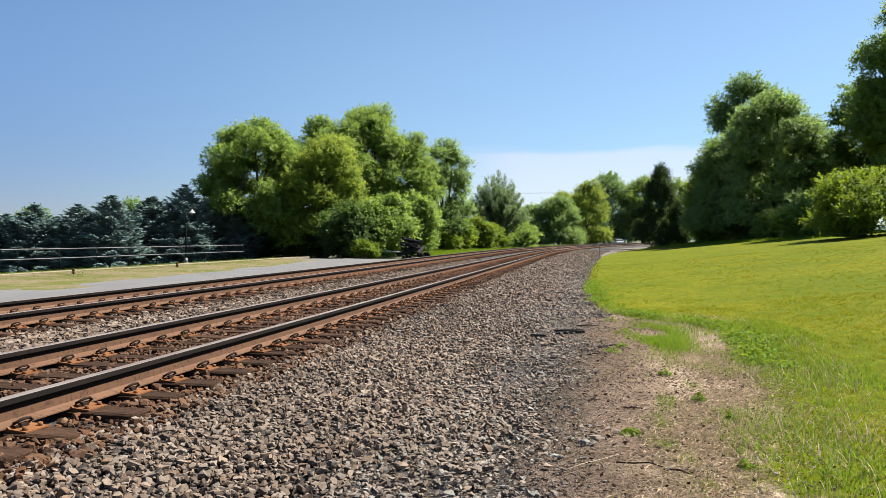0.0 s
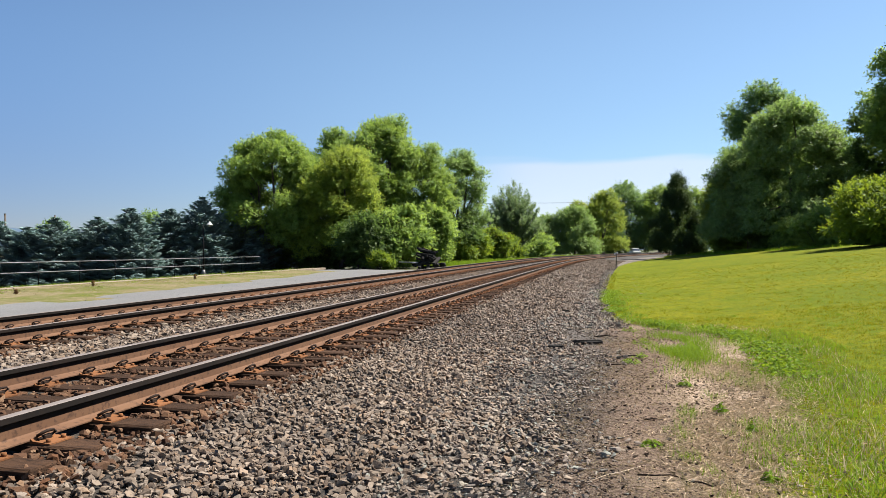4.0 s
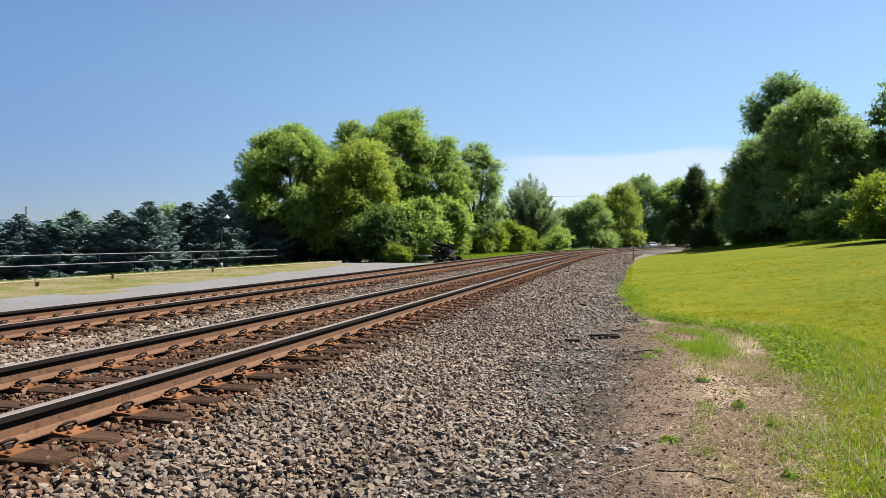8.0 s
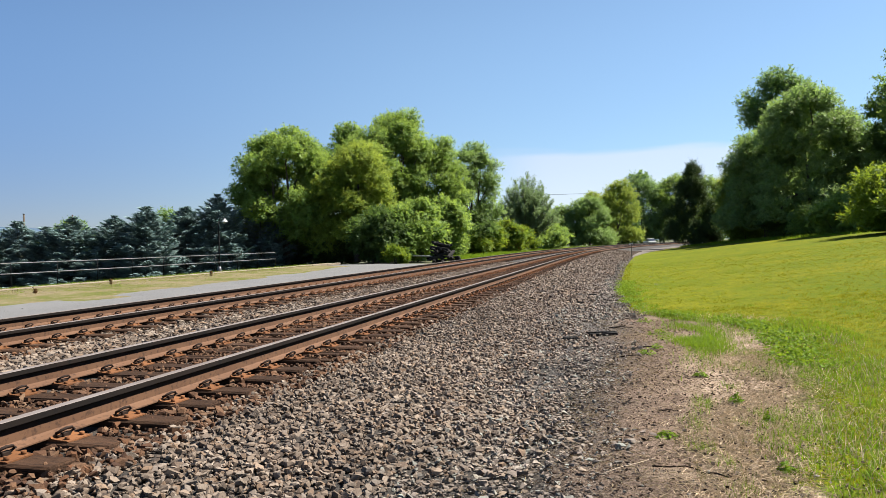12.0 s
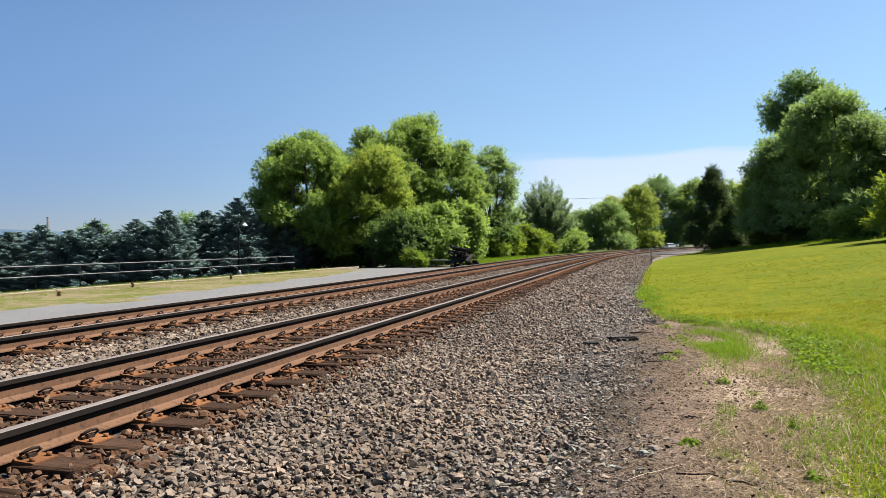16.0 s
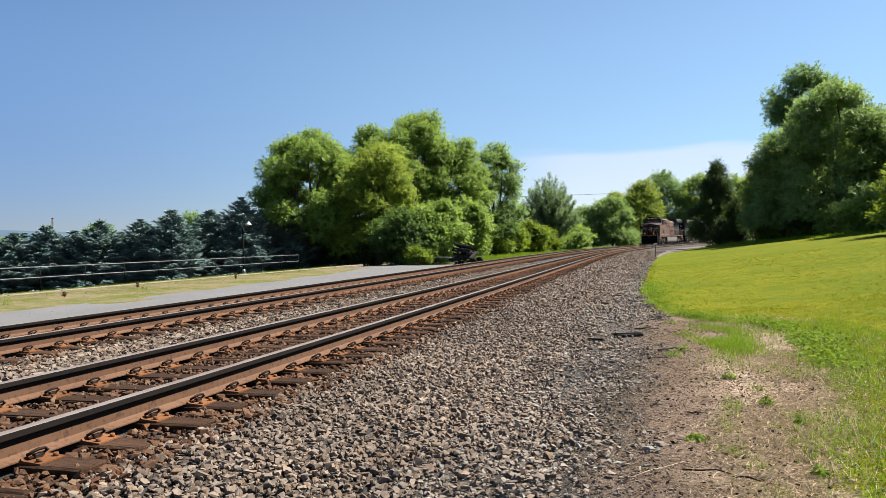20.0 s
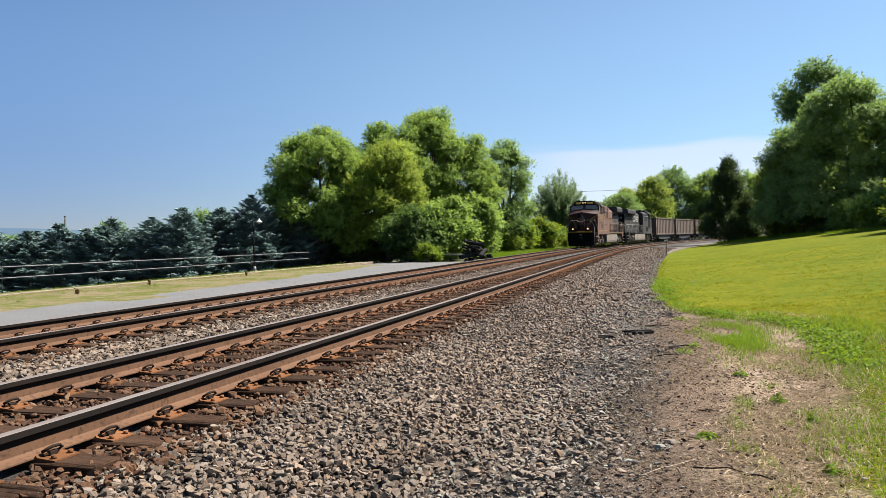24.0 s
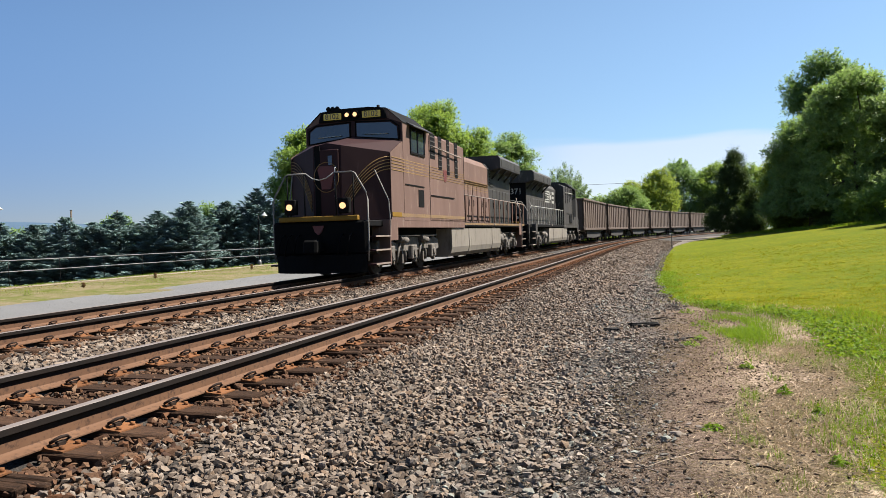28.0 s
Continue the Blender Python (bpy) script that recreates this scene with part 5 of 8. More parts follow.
    shr("shrub", 35.2, 42.5, 5.9, 3.6, "leaf_mid", "sunlit yellow-green sumac thicket on the lawn's edge", 72, 6500, 0.26, 20, ratio=0.35)
    shr("shrub", 34.6, 56.6, 4.0, 2.4, "leaf_mid", "shrub at the foot of the trees", 73, 3000, 0.24, 12)
    shr("shrub", 36.2, 63.0, 3.4, 2.4, "leaf_mid", "shrub at the foot of the trees", 74, 2800, 0.24, 12)
    shr("shrub", 36.4, 70.0, 2.6, 2.0, "leaf_dark", "dark shrub at the foot of the trees", 75, 2300, 0.24, 10)
    shr("shrub", 38.0, 80.0, 2.6, 2.2, "leaf_bright", "light green shrub beside the cedar", 76, 2400, 0.24, 10)
    shr("shrub", 40.6, 86.0, 3.0, 2.2, "leaf_mid", "shrub beside the cedar", 77, 2400, 0.24, 10)


build_trees()


def cedar():
    """Dense dark evergreen with upswept sprays and a ragged point."""
    rng = np.random.default_rng(88)
    x, y = 37.2, 92.8
    zb = ground_at(x, y) - 0.1
    h, radius = 10.5 - zb, 4.2
    th = thing("cedar_tree", "dense dark evergreen cedar beside the track", "tree", m=Matrix.Translation((x, y, zb)))
    bm = bmesh.new()
    tube(bm, [(0, 0, 0), (0.05, 0, h * 0.5), (0, 0, h * 0.98)], 0.2, 7, 0.02)
    part("trunk", bm, M["bark"], th)
    ls = []
    for k in range(150):
        t = rng.uniform(0.02, 0.93)
        a = rng.uniform(0, math.tau)
        env = radius * min(1.0, (1.0 - t) ** 0.95 * 1.25) * (0.8 + 0.2 * min(1, t * 5)) * (1 + 0.16 * math.sin(3 * a + 9 * t))
        q = env * rng.uniform(0.45, 0.95)
        ls.append((np.array([math.cos(a) * q, math.sin(a) * q, t * h]), np.array([0.62, 0.62, 1.0]) * rng.uniform(0.55, 1.05) * (1.15 - 0.6 * t)))
    ls.append((np.array([0, 0, h * 0.96]), np.array([0.25, 0.25, 0.7])))
    ls.append((np.array([0.25, 0, h * 0.90]), np.array([0.45, 0.45, 0.6])))
    v, f = sprays_on(rng, ls, 78000, 0.24, 0.75, 0.0, skin=(0.25, 0.95), ratio=0.42, rise=0.9)
    shared("foliage", mesh_of("foliage", v, f, M["needle_dark"]), th)


cedar()


# ---------- grasses and weeds ----------
def blades(name, s, o, height, width, material, label, category, seed, lean=0.35, base=0.0):
    """Single grass blades, each a bent sliver."""
    rng = np.random.default_rng(seed)
    n = len(s)
    p = at(s, o, ground_z(o) + base)
    a = rng.uniform(0, math.tau, n)
    side = np.stack([np.cos(a), np.sin(a), np.zeros(n)], -1)
    fall = np.stack([-np.sin(a), np.cos(a), np.zeros(n)], -1) * (rng.uniform(-1, 1, n) * lean)[:, None]
    h = height[:, None]
    w = width[:, None]
    up = np.array([0, 0, 1.0])
    b0, b1 = p - side * w / 2, p + side * w / 2
    m0 = p + up * h * 0.55 + fall * h * 0.35 - side * w * 0.35
    m1 = p + up * h * 0.55 + fall * h * 0.35 + side * w * 0.35
    tip = p + up * h + fall * h
    v = np.stack([b0, b1, m1, m0, tip], 1).reshape(-1, 3)
    i = np.arange(n)[:, None] * 5
    me = mesh_of(name, v, [(i + np.array([0, 1, 2, 3])), (i + np.array([3, 2, 4]))], material)
    return tagged(new(name, me), label, category, kind="stuff")


def build_grass():
    rng = np.random.default_rng(5)

    def area(n, s0, s1, d0, d1, power=1.0):
        """n places, d metres beyond the grass edge."""
        s = s0 + (s1 - s0) * rng.uniform(0, 1, n) ** power
        return s, grass_edge(s) + rng.uniform(d0, d1, n)

    for n, s0, s1, d1, power, blade, wide, seed in ((9000, 2.5, 16, 7.0, 1.3, 11, 0.006, 1), (5200, 15, 42, 15.0, 1.3, 9, 0.011, 2), (900, -8, 2.5, 6.0, 1.0, 9, 0.007, 12)):
        ts, to = area(n, s0, s1, 0.15, d1, power)
        ts, to = np.repeat(ts, blade), np.repeat(to, blade)
        s, o = ts + rng.normal(0, 0.035, len(ts)), to + rng.normal(0, 0.035, len(ts))
        tall = np.repeat(rng.uniform(0.018, 0.055, n), blade) * rng.uniform(0.5, 1.1, len(ts))
        pick = np.repeat(rng.uniform(0, 1, n), blade) < (0.80 if seed == 1 else 0.97)
        for k, mat_name, label in ((pick, "blade", "short mown yellow-green grass tufts on the lawn"), (~pick, "blade_green", "short darker green grass tufts on the lawn")):
            blades("lawn_grass", s[k], o[k], tall[k], wide * rng.uniform(0.6, 1.3, int(k.sum())), M[mat_name], label, "grass", seed, 1.2)
    # longer unmown grass along the edge, in patches
    s, o = area(46000, -3.0, 15.5, -0.35, 1.1, 1.1)
    patch = np.sin(s * 1.7 + o * 2.1) + np.sin(s * 0.6 - o * 3.0 + 1) + rng.normal(0, 0.5, len(s))
    k = patch > 0.75 - 0.9 * np.clip(o - grass_edge(s), -0.4, 1.2)
    s, o = s[k], o[k]
    blades("edge_grass", s, o, rng.uniform(0.02, 0.075, len(s)), rng.uniform(0.004, 0.009, len(s)), M["blade_green"], "longer green grass along the lawn's edge", "grass", 3, 1.3)
    s, o = area(3500, 14, 45, -0.15, 0.3, 1.6)
    blades("edge_grass", s, o, rng.uniform(0.02, 0.07, len(s)), rng.uniform(0.005, 0.012, len(s)), M["blade"], "ragged grass where the lawn meets the gravel", "grass", 33, 1.2)
    s, o = area(8000, 2.5, 16, -0.7, 0.9, 1.2)
    patch = np.sin(s * 2.3 + o * 1.4) + np.sin(s * 0.9 - o * 2.2 + 2) + rng.normal(0, 0.5, len(s))
    k = patch > 0.1
    s, o = s[k], o[k]
    blades("dry_grass", s, o, rng.uniform(0.03, 0.11, len(s)), rng.uniform(0.003, 0.006, len(s)), M["blade_pale"], "straw-coloured dead grass on the bare earth", "grass", 4, 1.6)
    # lying straw, bleached and brown
    for mat_name, count, seed, label in (("blade_dry", 36000, 51, "loose straw lying on the bare earth"), ("straw_brown", 8000, 52, "brown dead stems and thatch on the bare earth")):
        s, o = area(count, 2.3, 14, -2.1, 0.9, 1.25)
        patch = np.sin(s * 1.9 + o * 2.7) + np.sin(s * 0.8 - o * 3.3) + rng.normal(0, 0.8, len(s))
        k = patch > -0.4 if mat_name == "blade_dry" else patch < 0.8
        s, o = s[k], o[k]
        c = at(s, o, ground_z(o) + rng.uniform(0.000, 0.012, len(s)))
        v, f = leaf_mesh(c, rng.normal(0, 0.25, (len(s), 3)) + np.array([0, 0, 1.0]), rng.normal(0, 1, (len(s), 3)) * np.array([1, 1, 0.16]), rng.uniform(0.02, 0.085, len(s)), 0.075, 0.01)
        tagged(new("lying_straw", mesh_of("lying_straw", v, f, M[mat_name])), label, "straw", kind="stuff")
    # thin green grass that has crept out over the bare strip
    n = 9000
    s, o = rng.normal(11.3, 0.95, n), rng.normal(4.72, 0.22, n)
    k = (np.sin(s * 3.1 + o * 4.0) + np.sin(s * 1.3 - o * 5.1) + rng.normal(0, 0.6, n) > -0.2) & (o < grass_edge(s) + 0.2)
    s, o = s[k], o[k]
    blades("edge_grass", s, o, rng.uniform(0.03, 0.11, len(s)), rng.uniform(0.004, 0.008, len(s)), M["blade_green"], "thin green grass creeping over the bare earth", "grass", 35, 1.2)
    # bleached thatch in a band below the lawn
    n = 30000
    s = rng.uniform(2.6, 10.5, n)
    o = grass_edge(s) - 0.42 + rng.normal(0, 0.34, n)
    k = np.sin(s * 2.1 + 1) + np.sin(s * 0.9 - o * 3.3) + rng.normal(0, 0.7, n) > -0.5
    s, o = s[k], o[k]
    c = at(s, o, ground_z(o) + rng.uniform(0.004, 0.022, len(s)))
    v, f = leaf_mesh(c, rng.normal(0, 0.25, (len(s), 3)) + np.array([0, 0, 1.0]), rng.normal(0, 1, (len(s), 3)) * np.array([1, 1, 0.16]), rng.uniform(0.03, 0.11, len(s)), 0.07, 0.01)
    tagged(new("lying_straw", mesh_of("lying_straw", v, f, M["blade_pale"])), "bleached matted straw between lawn and bare earth", "straw", kind="stuff")
    # tufts of longer grass in the bare strip
    ts, to = area(170, 2.8, 13, -0.85, 0.8, 1.0)
    for mat_name, lo, hi, seed, label in (("blade_green", 0, 90, 31, "green grass tufts in the bare strip"), ("blade_olive", 90, 170, 32, "half-dry grass tufts in the bare strip")):
        k = rng.integers(lo, hi, 5200 if lo == 0 else 1800)
        s, o = ts[k] + rng.normal(0, 0.075, len(k)), to[k] + rng.normal(0, 0.055, len(k))
        blades("grass_tufts", s, o, rng.uniform(0.02, 0.085, len(k)), rng.uniform(0.0022, 0.0045, len(k)), M[mat_name], label, "grass", seed, 1.4)
    # low broad-leaved weeds between grass and earth
    cen_s = np.concatenate([rng.uniform(8.5, 26, 170), rng.uniform(9.5, 15, 80)])
    cen_o = grass_edge(cen_s) + np.concatenate([np.abs(rng.normal(0.0, 0.24, 170)) - 0.05, rng.normal(0.12, 0.14, 80)])
    k = rng.integers(0, len(cen_s), 10000)
    s, o = cen_s[k] + rng.normal(0, 0.10, len(k)), cen_o[k] + rng.normal(0, 0.085, len(k))
    c = at(s, o, ground_z(o) + rng.uniform(0.01, 0.09, len(k)))
    v, f = leaf_mesh(c, rng.normal(0, 0.45, (len(k), 3)) + np.array([0, 0, 1.0]), rng.normal(0, 1, (len(k), 3)), rng.uniform(0.026, 0.055, len(k)), 0.8, 0.08)
    tagged(new("low_weeds", mesh_of("low_weeds", v, f, M["clover"])), "low bright green broad-leaved weeds along the lawn's edge", "weeds", kind="stuff")
    # weeds by the far track and on the verge
    n = 40000
    y = 14 + 38 * rng.uniform(0, 1, n) ** 1.3
    d = rng.uniform(0, 1, n) ** 1.2 * np.interp(y, [14, 30, 50], [6.0, 6.5, 3.0])
    q = math.hypot(1, KERB_K)
    px, py = KERB_K * y + KERB_C + d / q, y - d * KERB_K / q
    cells = rng.normal(0, 1, (64, 64))
    ix = ((px + rng.normal(0, 0.35, n)) / 1.1).astype(int) % 64
    iy = ((py + rng.normal(0, 0.35, n)) / 1.1).astype(int) % 64
    clump = cells[ix, iy] + rng.normal(0, 0.5, n)
    for k, mat_name, label, seed in ((clump > 0.5, "blade", "bright grass in patches on the verge", 6), (clump < -0.5, "verge_straw", "rank half-dry grass on the verge", 16)):
        ss, oo = nearest(px[k], py[k])
        ss, oo = ss + rng.normal(0, 0.12, len(ss)), oo + rng.normal(0, 0.12, len(ss))
        t = d[k] / np.interp(y[k], [14, 30, 50], [6.0, 6.5, 3.0])
        lift = -0.480 + 0.02 * np.sin(t * 3.1) - 0.085 * t - ground_z(oo)
        blades("verge_grass", ss, oo, rng.uniform(0.006, 0.022, len(ss)), rng.uniform(0.020, 0.050, len(ss)), M[mat_name], label, "grass", seed, 0.9, lift)
    y = rng.uniform(14, 55, 5000)
    d = rng.uniform(0.3, 1.3, 5000)
    ss, oo = nearest(KERB_K * y + KERB_C - d / q, y + d * KERB_K / q)
    blades("platform_grass", ss, oo, rng.uniform(0.03, 0.09, len(ss)), rng.uniform(0.010, 0.024, len(ss)), M["blade_green"], "green grass tufts behind the kerb", "grass", 7, 0.6, 0.07)
    n = 34000
    s = rng.uniform(58.5, 135, n)
    o = -rng.uniform(7.4, 12.5, n)
    blades("lineside_grass", s, o, rng.uniform(0.15, 0.5, n), rng.uniform(0.025, 0.05, n), M["blade_green"], "tall yellow-green grass between the far track and the shrubs", "grass", 8, 0.5)
    n = 9000
    s = rng.uniform(57, 110, n)
    o = rng.uniform(11.0, 17.0, n) + np.interp(s, [57, 80, 100, 110], [8, 1, -4, -4])
    blades("wood_edge_grass", s, o, rng.uniform(0.08, 0.28, n), rng.uniform(0.02, 0.045, n), M["blade_green"], "unmown grass at the foot of the trees", "grass", 9, 0.5)


build_grass()


def weed(s, o, r, h, seed, label):
    rng = np.random.default_rng(seed)
    p = at(s, o, float(ground_z(o)))
    th = thing("weed", label, "weed", "weeds on the path", m=Matrix.Translation(tuple(p)))
    n = 70
    a = rng.uniform(0, math.tau, n)
    q = r * np.sqrt(rng.uniform(0, 1, n))
    c = np.stack([np.cos(a) * q, np.sin(a) * q, h * rng.uniform(0.15, 1, n) * (1.2 - q / r)], -1)
    d = np.stack([np.cos(a), np.sin(a), np.full(n, 0.5)], -1)
    v, f = leaf_mesh(c, d * 0.4 + np.array([0, 0, 1]) + rng.normal(0, 0.3, (n, 3)), d, rng.uniform(0.03, 0.06, n), 0.5, 0.06)
    shared("leaves", mesh_of("leaves", v, f, M["clover"]), th)
    bm = bmesh.new()
    for k in range(6):
        tube(bm, [(0, 0, 0), tuple(c[k] * 0.6), tuple(c[k])], 0.003, 4, 0.0015)
    part("stem_clump", bm, M["clover"], th)


for _i, (_s, _o, _r, _h) in enumerate(((5.75, 4.05, 0.09, 0.06), (9.9, 3.95, 0.13, 0.09), (10.4, 4.1, 0.10, 0.10), (8.3, 4.5, 0.08, 0.07), (11.9, 4.2, 0.2, 0.10), (7.0, 4.7, 0.07, 0.12), (13.6, 4.0, 0.16, 0.10), (5.0, 4.75, 0.06, 0.09), (6.3, 4.85, 0.05, 0.08))):
    weed(_s, _o, _r, _h, 300 + _i, "small green weed growing in the dry earth")


def dock(s, o, h, seed):
    """Tall rust-brown weed: an upright stalk with clustered seeds."""
    rng = np.random.default_rng(seed)
    p = at(s, o, -0.5)
    th = thing("dock_weed", "tall rust-brown weed standing on the verge", "weed", "weeds on the verge", m=Matrix.Translation(tuple(p)))
    bm = bmesh.new()
    for k in range(3):
        tube(bm, [(0, 0, 0), (rng.uniform(-0.04, 0.04), 0, h * 0.5), (rng.uniform(-0.1, 0.1), rng.uniform(-0.1, 0.1), h)], 0.008, 4, 0.003)
    part("stem_clump", bm, M["leaf_rust"], th)
    n = 420
    z = rng.uniform(0.2, 1, n) * h
    c = np.stack([rng.normal(0, 0.03, n), rng.normal(0, 0.03, n), z], -1)
    v, f = leaf_mesh(c, rng.normal(0, 1, (n, 3)), rng.normal(0, 0.5, (n, 3)) + np.array([0, 0, 1]), rng.uniform(0.02, 0.045, n), 0.6, 0.05)
    shared("seed_head", mesh_of("seed_head", v, f, M["dock_seed"]), th)


M["dock_seed"] = leafy("rust_brown_seed", (0.1350, 0.0765, 0.0352), (0.1800, 0.1020, 0.0480), (0.1440, 0.0765, 0.0320), 0.2, 0.8)
for _i, (_s, _o, _h) in enumerate(((21.2, -16.4, 0.20), (26.2, -17.3, 0.28), (33.3, -17.0, 0.30))):
    dock(_s, _o, _h, 400 + _i)

# ---------- the train ----------
def paint(name, c, dust, rough=0.45, amount=0.55, spec=0.3):
    """Rolling-stock paint: faded patches, dust in fine vertical streaks."""
    return surface(name, c, tuple(v * 0.8 for v in c), 0.9, dust, 7.0, rough, rough + 0.25, 0.0, 0.06, 0.004, stretch=(1.0, 1.0, 0.22), cover=amount, spec=spec)


# one dusty tuscan paint twice: shade darkened into the front, sun into the sides
M["tuscan"] = paint("tuscan_red_shaded", (0.0400, 0.0185, 0.0195), (0.0600, 0.0360, 0.0350), 0.45, 0.60, 0.10)
M["tuscan_sunlit"] = paint("dusty_sunlit_tuscan", (0.170, 0.108, 0.090), (0.212, 0.152, 0.126), 0.6, 0.54, 0.10)
M["worn_stripe"] = paint("worn_stripe_paint", (0.2295, 0.1403, 0.0595), (0.2040, 0.1360, 0.0850), 0.6, 0.5, 0.1)
M["hood_grey"] = paint("dusty_black_hood", (0.050, 0.046, 0.044), (0.100, 0.090, 0.083), 0.55, 0.54, 0.2)
M["plough_black"] = plain("matt_black_paint", (0.006, 0.006, 0.0062), 0.8, spec=0.06)
M["loco_grey_rail"] = plain("dusty_handrail_paint", (0.26, 0.20, 0.165), 0.6)
M["end_rail"] = plain("dull_rail_paint", (0.23, 0.21, 0.19), 0.6)
M["stanchion"] = paint("brown_stanchion_paint", (0.105, 0.062, 0.048), (0.15, 0.10, 0.08), 0.6, 0.55, 0.1)
M["loco_black"] = paint("sooty_black_paint", (0.006, 0.006, 0.0065), (0.014, 0.013, 0.012), 0.65, 0.64, 0.08)
M["loco_grey"] = paint("faded_black_paint", (0.0408, 0.0367, 0.0348), (0.0871, 0.0759, 0.0677), 0.45, 0.56)
M["under"] = surface("oily_underframe", (0.018, 0.016, 0.015), (0.035, 0.030, 0.027), 1.5, (0.06, 0.052, 0.045), 9.0, 0.75, bump=0.3, depth=0.01, cover=0.6)
M["truck"] = surface("dusty_truck_steel", (0.080, 0.068, 0.057), (0.140, 0.120, 0.102), 1.8, (0.030, 0.024, 0.020), 9.0, 0.85, bump=0.3, depth=0.01)
M["tank"] = surface("dusty_grey_tank", (0.1641, 0.1403, 0.1157), (0.1969, 0.1713, 0.1403), 0.9, (0.1148, 0.0986, 0.0788), 8.0, 0.8, bump=0.15, depth=0.006, stretch=(0.7392, 0.7018, 0.2661))
M["gold"] = plain("gold_stripe_paint", (0.27, 0.155, 0.045), 0.5)
M["faded_gold"] = surface("faded_gold_paint", (0.17, 0.10, 0.055), (0.24, 0.15, 0.06), 1.2, (0.12, 0.075, 0.05), 9.0, 0.6, bump=0.05, depth=0.003)
M["orange"] = plain("dirty_yellow_paint", (0.23, 0.125, 0.014), 0.6, spec=0.2)
M["keystone"] = plain("red_emblem_paint", (0.12, 0.02, 0.017), 0.5)
M["cream"] = plain("dull_white_paint", (0.407, 0.3996, 0.37), 0.5)
M["window"] = surface("dark_cab_glass", (0.020, 0.028, 0.044), (0.034, 0.044, 0.066), 1.0, None, 10.0, 0.05, 0.10, 0.0, 0.0, spec=0.9)
M["lamp_lit"] = glow("lit_headlamp", (1.0, 0.55, 0.25), 0.6)
M["board_lit"] = glow("lit_number_board", (0.36, 0.28, 0.05), 0.10)
M["wheel"] = surface("wheel_steel", (0.026, 0.021, 0.018), (0.040, 0.032, 0.027), 2.0, (0.016, 0.013, 0.012), 12.0, 0.6, bump=0.1, depth=0.003, spec=0.2)
M["hopper"] = surface("brown_coal_car_paint", (0.078, 0.050, 0.037), (0.100, 0.066, 0.049), 0.7, (0.125, 0.092, 0.070), 6.0, 0.75, bump=0.12, depth=0.008, stretch=(0.7350, 0.7350, 0.1837), cover=0.56)
M["coal"] = surface("coal_lumps", (0.0111, 0.0111, 0.01184), (0.0222, 0.0222, 0.0222), 3.0, (0.037, 0.037, 0.037), 14.0, 0.6, bump=1.0, depth=0.08)


def text_part(name, body, size, material, parent, m, label):
    cu = bpy.data.curves.new(name, 'FONT')
    cu.body, cu.size, cu.align_x, cu.align_y, cu.extrude = body, size, 'CENTER', 'CENTER', 0.004
    tmp = new(name, cu)
    bpy.context.view_layer.update()
    me = bpy.data.meshes.new_from_object(tmp)
    bpy.data.objects.remove(tmp)
    me.materials.clear()
    me.materials.append(material)
    ob = shared(name, me, parent, label)
    ob.matrix_basis = m
    return ob


def axle_mesh(r):
    bm = bmesh.new()
    disc(bm, (0, 0, 0), "x", 0.085, 2.1, 10)
    for sx in (-1, 1):
        disc(bm, (sx * 0.765, 0, 0), "x", r, 0.13, 24)
        disc(bm, (sx * 0.700, 0, 0), "x", r + 0.028, 0.035, 24)
        disc(bm, (sx * 0.84, 0, 0), "x", r * 0.42, 0.05, 12)
        for k in range(6):
            a = k * math.tau / 6
            box(bm, sx * 0.835 - 0.012, sx * 0.835 + 0.012, math.cos(a) * r * 0.66 - 0.05, math.cos(a) * r * 0.66 + 0.05, math.sin(a) * r * 0.66 - 0.05, math.sin(a) * r * 0.66 + 0.05)
    bmesh.ops.recalc_face_normals(bm, faces=bm.faces[:])
    me = bpy.data.meshes.new("axle")
    bm.to_mesh(me)
    bm.free()
    me.materials.append(M["wheel"])
    return me


AXLES = []            # (object, radius, place along its vehicle, vehicle)


